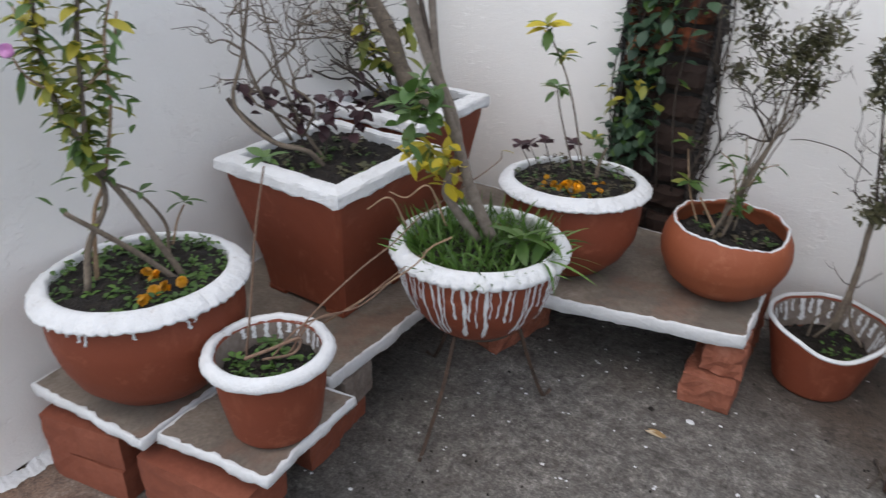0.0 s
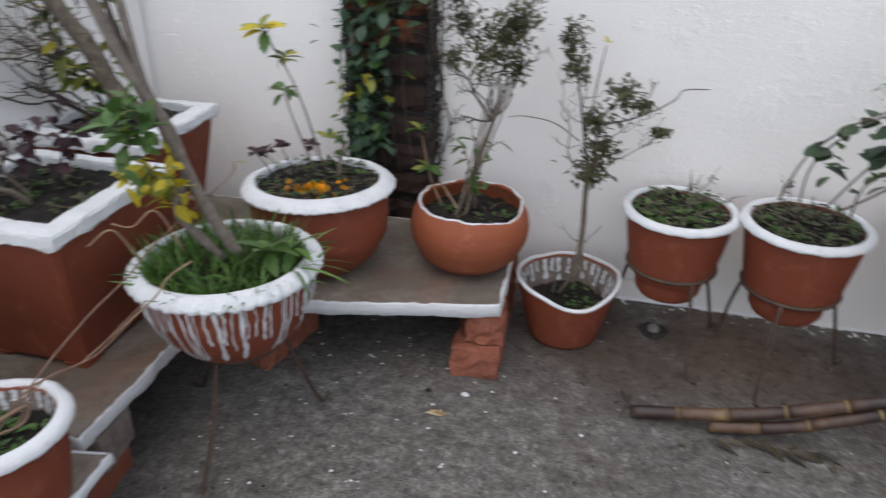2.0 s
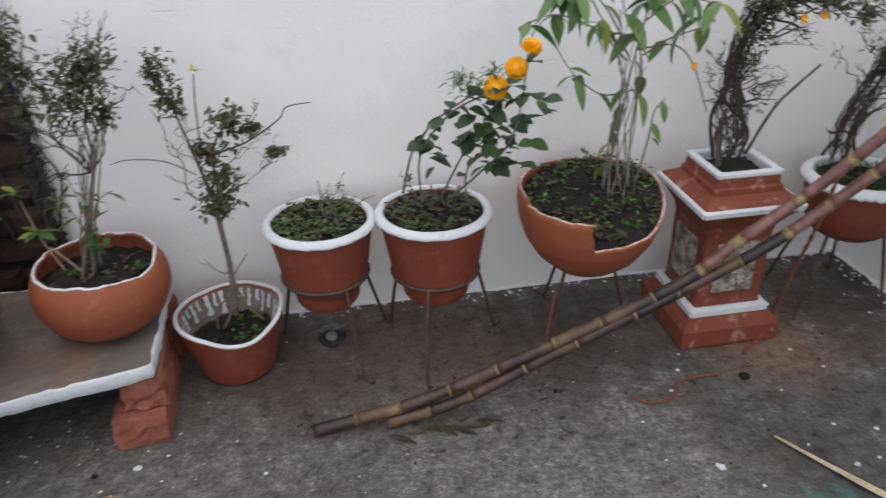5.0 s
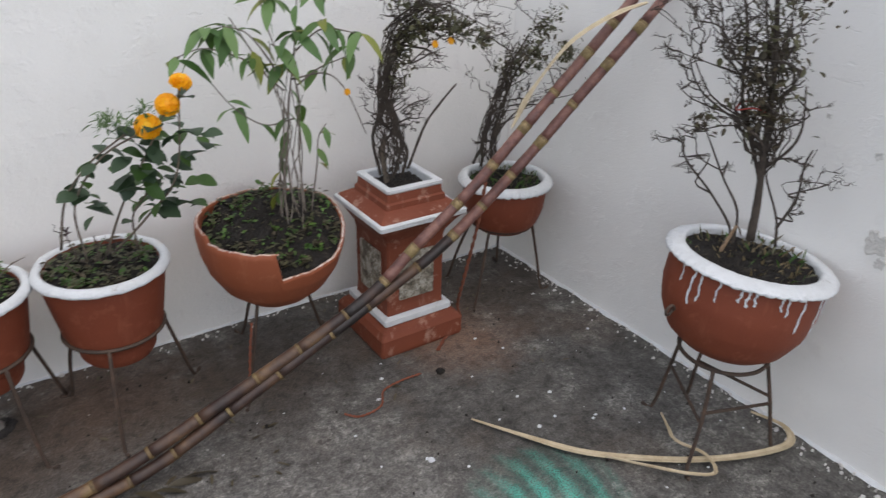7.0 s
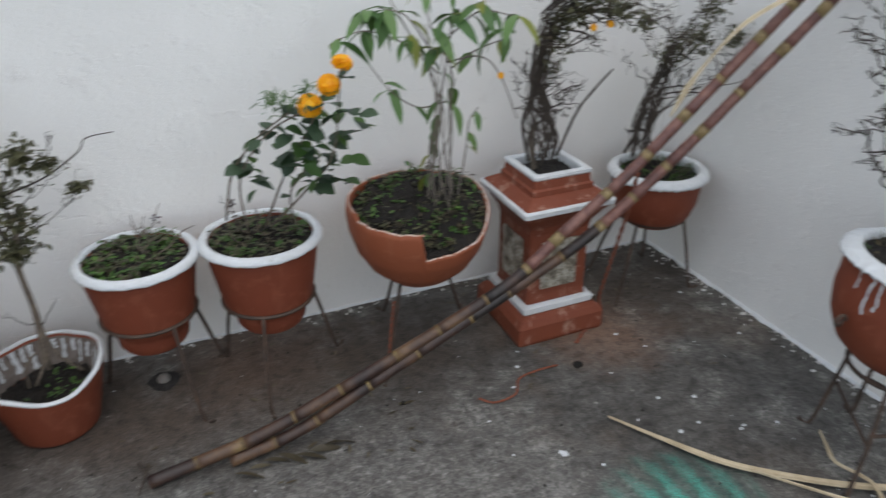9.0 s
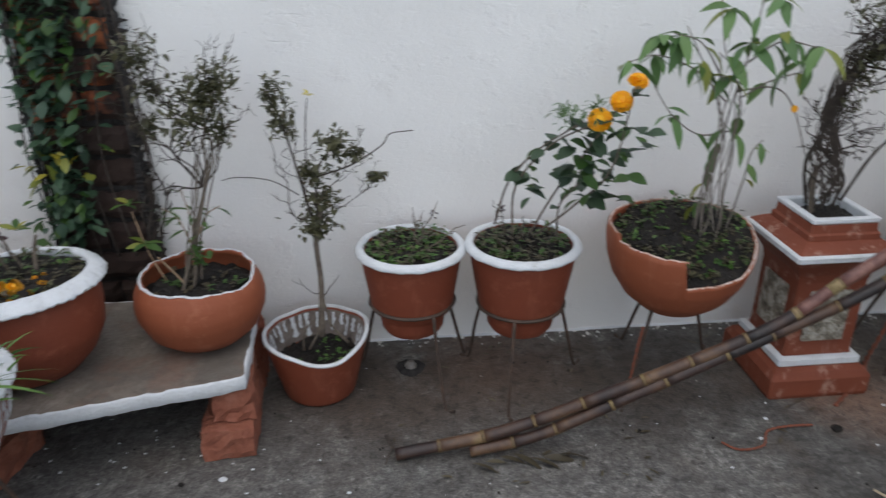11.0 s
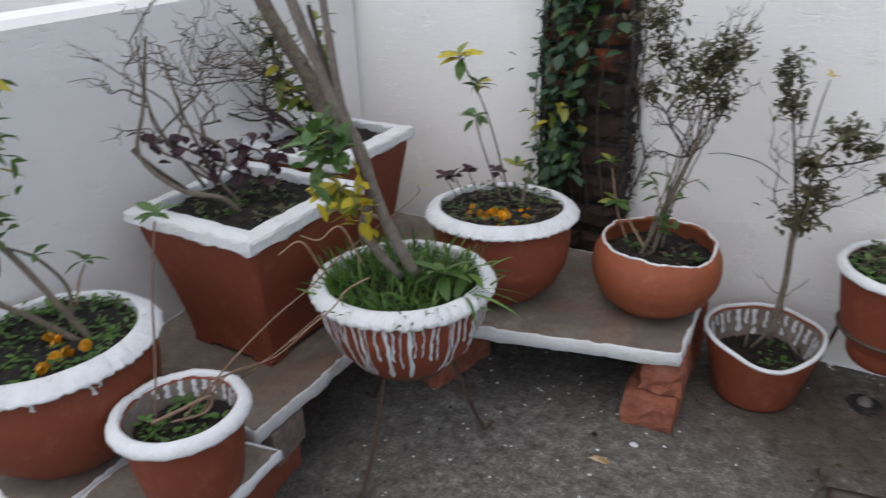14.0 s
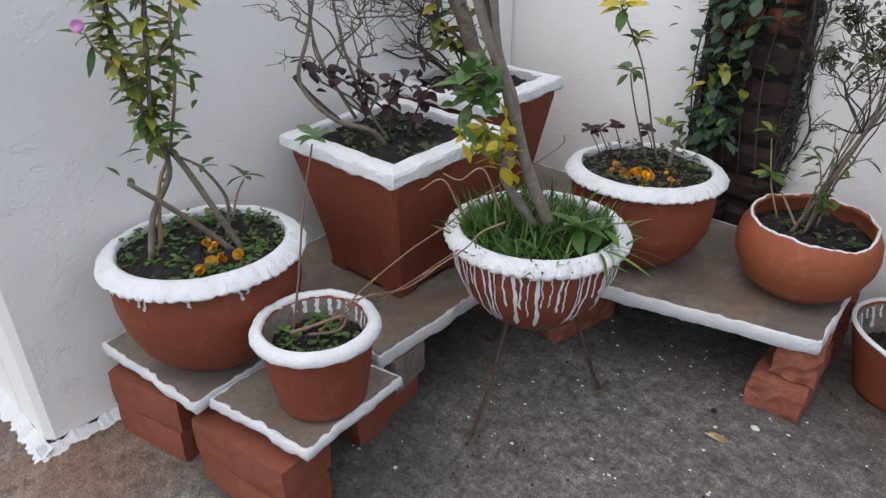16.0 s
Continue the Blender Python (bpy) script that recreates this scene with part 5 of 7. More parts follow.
weeds((-0.228, 0.524, 0.312), 0.066, 46, "low green weeds in the small bucket pot", 4, 0.022, mats=[GREEN, GRASS])

# square planters
p = Plant("purple_rose_bush", (-0.46, 0.938, 0.47), "sparse bush with dark purple leaves and bare branches", "bush", 103)
p.stem([(-0.447, 0.909, 0.468), (-0.457, 0.869, 0.52), (-0.498, 0.812, 0.551), (-0.553, 0.784, 0.618), (-0.552, 0.814, 0.702), (-0.549, 0.846, 0.817)], 0.0062, 0.003, BARK)
p.stem([(-0.537, 0.858, 0.524), (-0.576, 0.818, 0.583), (-0.592, 0.801, 0.618)], 0.006, 0.005, TWIG)
p.stem([(-0.468, 0.93, 0.478), (-0.497, 0.9, 0.551), (-0.522, 0.874, 0.664), (-0.536, 0.859, 0.798)], 0.004, 0.002, BARK)
p.stem([(-0.513, 0.883, 0.528), (-0.553, 0.841, 0.644), (-0.563, 0.831, 0.718), (-0.56, 0.835, 0.818)], 0.0035, 0.002, BARK)
p.twigs((-0.497, 0.899, 0.534), [(-0.529, 0.866, 0.798), (-0.538, 0.814, 0.794), (-0.48, 0.917, 0.777), (-0.531, 0.936, 0.789), (-0.584, 0.809, 0.729)], 0.003, BARK, 4, 0.04, fork_len=0.5)
for pts in ([(-0.466, 0.932, 0.538), (-0.518, 0.878, 0.598), (-0.561, 0.833, 0.635), (-0.579, 0.815, 0.65)], [(-0.467, 0.93, 0.49), (-0.465, 0.933, 0.573), (-0.456, 0.942, 0.618)], [(-0.443, 0.955, 0.489), (-0.422, 0.977, 0.559), (-0.402, 0.998, 0.604)], [(-0.498, 0.898, 0.516), (-0.503, 0.893, 0.586), (-0.486, 0.911, 0.619)]):
    p.stem(pts, 0.0025, 0.0015, TWIG)
    p.along(pts, 16, 0.030, PURPLE, 4, 0.25)
for c in ((-0.551, 0.844, 0.616), (-0.494, 0.903, 0.614), (-0.441, 0.958, 0.6), (-0.406, 0.994, 0.605), (-0.472, 0.925, 0.579)):
    for _ in range(8):
        r = p.rng
        p.leaf(Vector(c) + Vector((r.gauss(0, 0.026), r.gauss(0, 0.026), r.gauss(0, 0.016))), (r.gauss(0, 1), r.gauss(0, 1), r.uniform(-0.7, 0.5)), 0.029 * r.uniform(0.7, 1.2), PURPLE, 4)
p.done()
weeds((-0.46, 0.938, 0.484), 0.115, 60, "sparse weeds on the soil of the square planter", 5, 0.012, mats=[OLIVE, GREEN])
p = Plant("small_tree", (-0.545, 1.29, 0.475), "young tree with thick leaning trunk, bare twigs and yellow-green leaves", "tree", 104)
p.stem([(-0.481, 1.314, 0.494), (-0.53, 1.277, 0.577), (-0.548, 1.25, 0.671), (-0.576, 1.216, 0.759), (-0.609, 1.178, 0.876)], 0.021, 0.016, BARK, "trunk", 12)
p.stem([(-0.537, 1.296, 0.488), (-0.568, 1.272, 0.599), (-0.619, 1.233, 0.665), (-0.615, 1.236, 0.789)], 0.005, 0.003, BARK)
p.twigs((-0.57, 1.271, 0.502), [(-0.696, 1.174, 0.777), (-0.781, 1.11, 0.727), (-0.861, 1.048, 0.727), (-0.656, 1.206, 0.789), (-0.816, 1.083, 0.788), (-0.736, 1.144, 0.789), (-0.889, 1.027, 0.702)], 0.0035, TWIG, 5, 0.04, fork_len=0.45)
for pts, n in (([(-0.568, 1.272, 0.599), (-0.609, 1.241, 0.652), (-0.617, 1.235, 0.728), (-0.615, 1.237, 0.801)], 40), ([(-0.541, 1.293, 0.612), (-0.533, 1.299, 0.691), (-0.543, 1.292, 0.79)], 30), ([(-0.58, 1.263, 0.544), (-0.6, 1.248, 0.599), (-0.631, 1.224, 0.626)], 16)):
    p.along(pts, n, 0.055, LIME, 0, 0.0, [LIME, LIME, GREEN])
p.done()

# grassy bowl
p = Plant("leaning_shrub", (-0.102, 0.948, 0.375), "two grey leaning stems with glossy and yellowed leaf rosettes", "shrub", 105)
p.stem([(-0.085, 0.958, 0.402), (-0.124, 0.935, 0.508), (-0.159, 0.915, 0.643), (-0.192, 0.895, 0.747), (-0.216, 0.881, 0.835), (-0.234, 0.87, 0.901)], 0.0110, 0.0085, GREYSTEM, n=10)
p.stem([(-0.109, 0.944, 0.4), (-0.152, 0.919, 0.473), (-0.161, 0.913, 0.507), (-0.143, 0.924, 0.572), (-0.15, 0.92, 0.634), (-0.176, 0.905, 0.72), (-0.185, 0.899, 0.828), (-0.189, 0.897, 0.903)], 0.0085, 0.006, GREYSTEM, n=10)
p.stem([(-0.154, 0.918, 0.593), (-0.176, 0.905, 0.711), (-0.196, 0.893, 0.801), (-0.208, 0.886, 0.878)], 0.0055, 0.004, TWIG)
p.stem([(-0.121, 0.937, 0.509), (-0.175, 0.905, 0.549), (-0.188, 0.898, 0.581)], 0.004, 0.003, PALE)
for k, (c, n, L_, ms) in enumerate((((-0.179, 0.856, 0.669), 16, 0.060, [GREEN, FRESH]), ((-0.167, 0.852, 0.653), 8, 0.05, [GREEN]), ((-0.145, 0.853, 0.583), 11, 0.055, [LIME, YELLOW, LIME]), ((-0.171, 0.85, 0.589), 8, 0.05, [LIME, YELLOW]), ((-0.128, 0.863, 0.564), 7, 0.05, [LIME, YELLOW]))):
    p.burst(c, int(n * 1.5) + 6, L_ * 0.80, ms, 2, spread=0.018)
for pts in ([(-0.163, 0.796, 0.474), (-0.174, 0.767, 0.534), (-0.207, 0.747, 0.512)], [(-0.116, 0.847, 0.467), (-0.13, 0.816, 0.549), (-0.162, 0.797, 0.527), (-0.187, 0.782, 0.536)], [(-0.085, 0.819, 0.466), (-0.1, 0.775, 0.459), (-0.127, 0.748, 0.42), (-0.311, 0.71, 0.253)]):
    p.stem(pts, 0.0018, 0.0012, PALE, n=5)
p.done()
weeds((-0.102, 0.948, 0.375), 0.140, 760, "lush green grass filling the bowl", 6, 0.080, name="grass", blade=True, mats=[GRASS, GRASS, GREEN])
q = Plant("broad_leaf_weed", (0.0, 0.93, 0.375), "broad green weed leaves among the grass", "weed", 9)
q.rosette((-0.015, 0.935, 0.43), 9, 0.062, GREEN, 0.1, 0)
q.rosette((0.01, 0.97, 0.42), 7, 0.05, GRASS, 0.1, 1)
for a in (0.2, -0.2, 0.5, -0.7):
    q.leaf((0.02, 0.94, 0.40), (cos(a), sin(a), 0.5), 0.115, GRASS, 5)
q.done()

# bowl before the pier
p = Plant("rosette_stalks", (-0.084, 1.322, 0.38), "two slender stalks carrying yellowing leaf rosettes", "plant", 106)
p.stem([(-0.080, 1.362, 0.398), (-0.092, 1.344, 0.461), (-0.106, 1.315, 0.567), (-0.131, 1.304, 0.645), (-0.17, 1.286, 0.73)], 0.0024, 0.0017, BARK, n=6)
p.stem([(-0.108, 1.360, 0.398), (-0.119, 1.336, 0.465), (-0.13, 1.304, 0.552), (-0.14, 1.3, 0.599)], 0.0022, 0.0016, BARK, n=6)
p.rosette((-0.169, 1.286, 0.728), 6, 0.05, None, 0.1, 0, [LIME, YELLOW, LIME])
p.burst((-0.169, 1.286, 0.726), 7, 0.05, [LIME, YELLOW, GREEN], 0, (0.1, -0.3, -0.1), 0.006)
p.burst((-0.14, 1.299, 0.601), 5, 0.036, [GREEN, FRESH], 0, (0, -0.3, 0), 0.005)
p.burst((-0.133, 1.302, 0.669), 5, 0.034, [GREEN, LIME], 0, (0, -0.3, 0), 0.005)
p.rosette((-0.133, 1.302, 0.669), 7, 0.036, None, 0.2, 0, [GREEN, LIME])
p.rosette((-0.14, 1.299, 0.601), 8, 0.04, None, 0.0, 0, [GREEN, GREEN, LIME])
p.stem([(-0.047, 1.341, 0.387), (-0.043, 1.343, 0.439), (-0.033, 1.347, 0.478)], 0.005, 0.003, BARK)
for c in ((-0.184, 1.28, 0.47), (-0.154, 1.293, 0.479), (-0.117, 1.364, 0.462), (-0.202, 1.271, 0.468)):
    p.stem([(c[0] * 0.8 - 0.02, c[1] + 0.03, 0.392), (c[0] * 0.92, c[1] + 0.012, 0.43), c], 0.0016, 0.001, TWIG, n=5)
    p.rosette(c, 6, 0.026, PURPLE, 0.1, 4)
p.rosette((-0.061, 1.335, 0.493), 7, 0.035, None, 0.2, 0, [LIME, GREEN])
p.done()
weeds((-0.084, 1.316, 0.394), 0.134, 150, "low weeds and fallen leaves in the round bowl", 8, 0.020, mats=[GREEN, OLIVE, DRY])
for k, (dx, dy) in enumerate(((0.0, -0.07), (0.025, -0.085), (-0.02, -0.055), (0.05, -0.06), (0.01, -0.045), (-0.04, -0.08), (0.035, -0.10), (0.07, -0.04))):
    f = Plant("marigold_seedling", (-0.084 + dx, 1.322 + dy, 0.395), "small mustard-yellow marigold in bloom close to the soil", "flower", 20 + k)
    for j in range(2 + k % 2):
        blossom(f, (-0.084 + dx + f.rng.uniform(-0.014, 0.014), 1.322 + dy + f.rng.uniform(-0.02, 0.02), 0.400 + f.rng.uniform(0, 0.020)), f.rng.uniform(0.006, 0.011), f.rng.choice((MUSTARD, MUSTARD, ORANGE)), (f.rng.gauss(0.1, 0.7), f.rng.gauss(-0.5, 0.6), 0.8), 3)
    f.done()

# creeper on the pier
p = Plant("ivy_creeper", (-0.06, 1.62, 0.20), "green heart-leaved creeper climbing the brick pier", "creeper", 107)
for k in range(5):
    x = -0.13 + 0.04 * k
    p.stem([(x + 0.02, 1.618, 0.30), (x - 0.01, 1.615, 0.55), (x + 0.015, 1.612, 0.8), (x, 1.612, 1.05), (x + 0.01, 1.615, 1.4)], 0.0022, 0.0015, TWIG, n=5)
for k in range(298):
    r = p.rng
    z = r.uniform(0.36, 1.05) if k > 40 else r.uniform(0.36, 0.5)
    lim = 0.098 if z > 0.66 else (0.05 if z > 0.5 else 0.01)
    x = r.triangular(-0.160, lim, -0.045 if z > 0.6 else -0.08)
    a = r.uniform(-1.5, 1.5)
    p.leaf((x, 1.612 - r.uniform(0, 0.04), z), (sin(a) * 1.0, r.uniform(-0.9, -0.2), -cos(a) * r.uniform(0.0, 1.2)), 0.033 * r.uniform(0.6, 1.3), r.choice((IVY, IVY, IVY, GREEN)) if not 0.5 < z < 0.58 else r.choice((IVY, LIME)), 2 if k % 3 else 4)
for z in (0.42, 0.50, 0.58, 0.66, 0.74, 0.82, 0.90, 0.98):
    p.cloud((-0.075 + 0.055 * (z - 0.42), 1.600, z), (0.060 + 0.05 * (z - 0.42), 0.012, 0.05), 52, 0.029, 0.019, IVY)
p.done()

p = Plant("creeper_roots", (0.09, 1.625, 0.20), "dark clinging roots along the edge of the brick pier", "roots", 117)
for k in range(4):
    p.twigs((0.085 + 0.008 * k, 1.632, 0.22), [(0.088 + 0.006 * k, 1.63, 0.65 + 0.05 * k), (0.10, 1.635, 0.5)], 0.003, TWIG, 9, 0.012, name="root", fork_len=0.10)
    p.twigs((0.085 + 0.006 * k, 1.632, 0.6), [(0.086 + 0.005 * k, 1.63, 1.2)], 0.003, TWIG, 9, 0.010, name="root", fork_len=0.10)
p.twigs((-0.12, 1.632, 0.5), [(-0.125, 1.63, 1.2)], 0.003, TWIG, 9, 0.012, name="root", fork_len=0.10)
p.done()

# shrub in the gourd pot
p = Plant("wiry_shrub", (0.243, 1.418, 0.305), "wiry shrub with small olive leaves on crooked stems", "shrub", 108)
p.stem([(0.203, 1.408, 0.299), (0.221, 1.413, 0.353), (0.249, 1.419, 0.434), (0.286, 1.428, 0.562), (0.293, 1.43, 0.647), (0.332, 1.439, 0.727)], 0.0045, 0.002, BARK)
p.stem([(0.228, 1.414, 0.303), (0.242, 1.418, 0.393), (0.262, 1.423, 0.486), (0.304, 1.433, 0.611), (0.277, 1.426, 0.739)], 0.0035, 0.002, BARK)
p.stem([(0.212, 1.411, 0.325), (0.187, 1.405, 0.367), (0.17, 1.4, 0.395)], 0.003, 0.002, PALE)
p.bundle([(0.225, 1.412, 0.31), (0.243, 1.418, 0.42), (0.272, 1.426, 0.53), (0.292, 1.430, 0.62), (0.300, 1.432, 0.72)], (0.022, 0.016, 0.022, 0.026, 0.030), 9, 0.0022, BARK, 0.5)
p.twigs((0.275, 1.426, 0.537), [(0.343, 1.442, 0.771), (0.245, 1.418, 0.773), (0.181, 1.403, 0.807), (0.181, 1.403, 0.684), (0.344, 1.442, 0.669), (0.22, 1.412, 0.838), (0.193, 1.406, 0.539)], 0.0022, TWIG, 4, 0.035, fork_len=0.4)
for c, rad, n in (((0.332, 1.439, 0.755), (0.035, 0.03, 0.03), 130), ((0.304, 1.433, 0.716), (0.04, 0.04, 0.045), 170), ((0.202, 1.408, 0.806), (0.035, 0.03, 0.035), 110), ((0.186, 1.404, 0.673), (0.022, 0.02, 0.02), 55), ((0.265, 1.423, 0.683), (0.03, 0.03, 0.03), 70), ((0.315, 1.435, 0.646), (0.02, 0.02, 0.03), 60), ((0.211, 1.41, 0.741), (0.025, 0.02, 0.02), 60)):
    wide = [v * 1.35 for v in rad]
    p.cloud(c, wide, int(n * 1.7), 0.017, 0.0085, OLIVE)
    p.cloud(c, wide, n // 3, 0.014, 0.007, DRY, "dry_leaves")
for pts in ([(0.242, 1.418, 0.393), (0.22, 1.413, 0.474), (0.192, 1.406, 0.501)], [(0.243, 1.418, 0.407), (0.274, 1.425, 0.473), (0.304, 1.432, 0.492)], [(0.236, 1.416, 0.366), (0.244, 1.418, 0.461), (0.234, 1.416, 0.538)]):
    p.stem(pts, 0.0018, 0.001, PALE, n=5)
    p.along(pts, 14, 0.036, GREEN, 3, 0.1)
p.cloud((0.248, 1.419, 0.393), (0.02, 0.02, 0.015), 30, 0.022, 0.012, GREEN)
p.done()
p = Plant("broad_leaf_weed", (0.17, 1.50, 0.30), "yellow-green weed beside the clay pot", "weed", 109)
p.stem([(0.162, 1.45, 0.315), (0.128, 1.473, 0.375), (0.104, 1.488, 0.465)], 0.002, 0.0015, PALE, n=5)
for c in ((0.1, 1.487, 0.479), (0.124, 1.472, 0.392)):
    p.rosette(c, 6, 0.04, None, 0.0, 0, [LIME, GREEN])
p.done()
weeds((0.243, 1.418, 0.312), 0.10, 30, "sparse weeds in the clay gourd pot", 11, 0.015, mats=[GREEN, DRY])

# shrub in the floor bucket
p = Plant("wiry_shrub", (0.482, 1.462, 0.09), "thin upright shrub with sparse olive leaves and bare twigs", "shrub", 110)
p.stem([(0.486, 1.462, 0.146), (0.494, 1.463, 0.282), (0.491, 1.463, 0.394), (0.508, 1.464, 0.461)], 0.0075, 0.005, BARK)
p.stem([(0.454, 1.46, 0.112), (0.479, 1.462, 0.161), (0.486, 1.462, 0.222)], 0.003, 0.003, BARK)
p.stem([(0.546, 1.466, 0.12), (0.511, 1.464, 0.171), (0.496, 1.463, 0.238)], 0.003, 0.003, BARK)
p.stem([(0.441, 1.459, 0.111), (0.446, 1.46, 0.159), (0.471, 1.461, 0.191)], 0.0025, 0.002, BARK)
p.stem([(0.492, 1.463, 0.414), (0.461, 1.461, 0.574), (0.44, 1.459, 0.669), (0.415, 1.458, 0.737)], 0.0028, 0.0015, TWIG)
p.stem([(0.498, 1.463, 0.421), (0.504, 1.463, 0.538), (0.53, 1.465, 0.588), (0.552, 1.467, 0.607)], 0.003, 0.0015, TWIG)
p.stem([(0.51, 1.464, 0.538), (0.578, 1.468, 0.559), (0.643, 1.473, 0.597), (0.663, 1.474, 0.622), (0.712, 1.477, 0.627)], 0.002, 0.001, TWIG, n=5)
p.stem([(0.481, 1.462, 0.524), (0.49, 1.463, 0.647), (0.498, 1.463, 0.704)], 0.0018, 0.001, TWIG, n=5)
p.stem([(0.464, 1.461, 0.498), (0.409, 1.457, 0.534), (0.343, 1.453, 0.545), (0.309, 1.45, 0.54)], 0.0013, 0.0008, TWIG, n=5)
p.twigs((0.491, 1.463, 0.434), [(0.572, 1.468, 0.49), (0.436, 1.459, 0.458), (0.638, 1.472, 0.53), (0.406, 1.457, 0.644), (0.611, 1.471, 0.638), (0.468, 1.461, 0.669)], 0.0015, TWIG, 4, 0.03, fork_len=0.28)
p.twigs((0.494, 1.463, 0.252), [(0.536, 1.466, 0.299), (0.441, 1.459, 0.286)], 0.0014, TWIG, 2, 0.03, levels=1)
for c, rad, n in (((0.486, 1.462, 0.427), (0.03, 0.03, 0.022), 110), ((0.513, 1.464, 0.487), (0.03, 0.025, 0.02), 70), ((0.546, 1.466, 0.6), (0.022, 0.02, 0.022), 80), ((0.492, 1.463, 0.55), (0.028, 0.02, 0.03), 80), ((0.427, 1.458, 0.714), (0.018, 0.016, 0.035), 80), ((0.452, 1.46, 0.657), (0.02, 0.018, 0.025), 60), ((0.63, 1.472, 0.53), (0.016, 0.014, 0.008), 35), ((0.593, 1.469, 0.584), (0.018, 0.014, 0.010), 35)):
    wide = [v * 1.35 for v in rad]
    p.cloud(c, wide, int(n * 2.0), 0.017, 0.0085, OLIVE)
    p.cloud(c, wide, n // 3, 0.014, 0.007, DRY, "dry_leaves")
p.rosette((0.5, 1.463, 0.708), 5, 0.022, YELLOW, 0.3)
p.done()
weeds((0.482, 1.462, 0.092), 0.07, 14, "a few weeds on the bare soil of the floor pot", 12, 0.018, mats=[GREEN, GRASS])

# ribbed pots
p = Plant("cut_stems", (0.70, 1.482, 0.335), "short cut rose stems with dark buds", "plant", 111)
p.twigs((0.715, 1.47, 0.335), [(0.706, 1.481, 0.452), (0.752, 1.478, 0.434), (0.733, 1.479, 0.419), (0.802, 1.474, 0.4)], 0.0024, BARK, 2, 0.03, levels=1, fork_len=0.3)
p.cloud((0.752, 1.478, 0.437), (0.006, 0.006, 0.006), 8, 0.010, 0.007, PURPLE)
p.done()
weeds((0.70, 1.482, 0.350), 0.100, 230, "thick low weeds covering the soil of a tapered pot", 13, 0.026, mats=[GREEN, GRASS, OLIVE, DRY])
weeds((0.953, 1.458, 0.357), 0.104, 190, "low weeds and litter in the marigold pot", 14, 0.024, mats=[GREEN, OLIVE, DRY])
p = Plant("marigold", (0.953, 1.458, 0.34), "leaning marigold plant with three orange flowers", "marigold", 112)
FLOWERS = ((1.051, 1.285, 0.689), (1.088, 1.281, 0.723), (1.114, 1.278, 0.759))
for k, f in enumerate(FLOWERS):
    blossom(p, f, (0.0215, 0.020, 0.018)[k], ORANGE, ((-0.25, -0.85, 0.45), (-0.15, -0.7, 0.65), (0.1, -0.35, 0.9))[k], 7)
for pts, n in (([(0.929, 1.461, 0.377), (0.925, 1.431, 0.507), (0.976, 1.355, 0.62), (1.042, 1.286, 0.681)], 16), ([(0.966, 1.456, 0.385), (1.003, 1.392, 0.509), (1.045, 1.326, 0.619), (1.083, 1.281, 0.713)], 30), ([(0.978, 1.455, 0.383), (1.045, 1.387, 0.479), (1.095, 1.32, 0.58), (1.111, 1.278, 0.752)], 34), ([(0.888, 1.466, 0.41), (0.911, 1.433, 0.521), (0.957, 1.377, 0.605), (1.015, 1.31, 0.672)], 10), ([(1.026, 1.449, 0.383), (1.022, 1.42, 0.469), (1.05, 1.386, 0.528)], 8)):
    p.stem(pts, 0.0026, 0.0016, BARK, n=6)
    p.along(pts, int(n * 0.55), 0.040, ROSE, 4, 0.4, [ROSE, ROSE, GREEN])
for c, n in (((1.015, 1.35, 0.593), 9), ((1.067, 1.344, 0.57), 11), ((1.11, 1.339, 0.553), 10), ((0.957, 1.417, 0.507), 12), ((1.135, 1.305, 0.647), 12), ((1.041, 1.327, 0.631), 10), ((1.07, 1.384, 0.5), 9)):
    for _ in range(int(n * 0.75)):
        r = p.rng
        p.leaf(Vector(c) + Vector((r.gauss(0, 0.018), r.gauss(0, 0.02), r.gauss(0, 0.02))), (r.gauss(0, 1), r.gauss(-0.3, 1), r.uniform(-0.6, 0.4)), 0.044 * r.uniform(0.6, 1.2), r.choice((ROSE, ROSE, ROSE, GREEN)), 4)
p.cloud((1.012, 1.31, 0.688), (0.03, 0.03, 0.02), 110, 0.020, 0.004, GREEN, "feathery_leaves")
p.cloud((1.049, 1.306, 0.706), (0.03, 0.03, 0.02), 70, 0.020, 0.004, GREEN, "feathery_leaves")
p.twigs((0.93, 1.44, 0.34), [(0.9, 1.464, 0.454), (0.948, 1.459, 0.428), (0.994, 1.453, 0.421)], 0.002, TWIG, 3, 0.05, levels=1)
p.cloud((0.902, 1.464, 0.45), (0.008, 0.008, 0.008), 12, 0.012, 0.008, PURPLE, "dead_bud")
p.done()

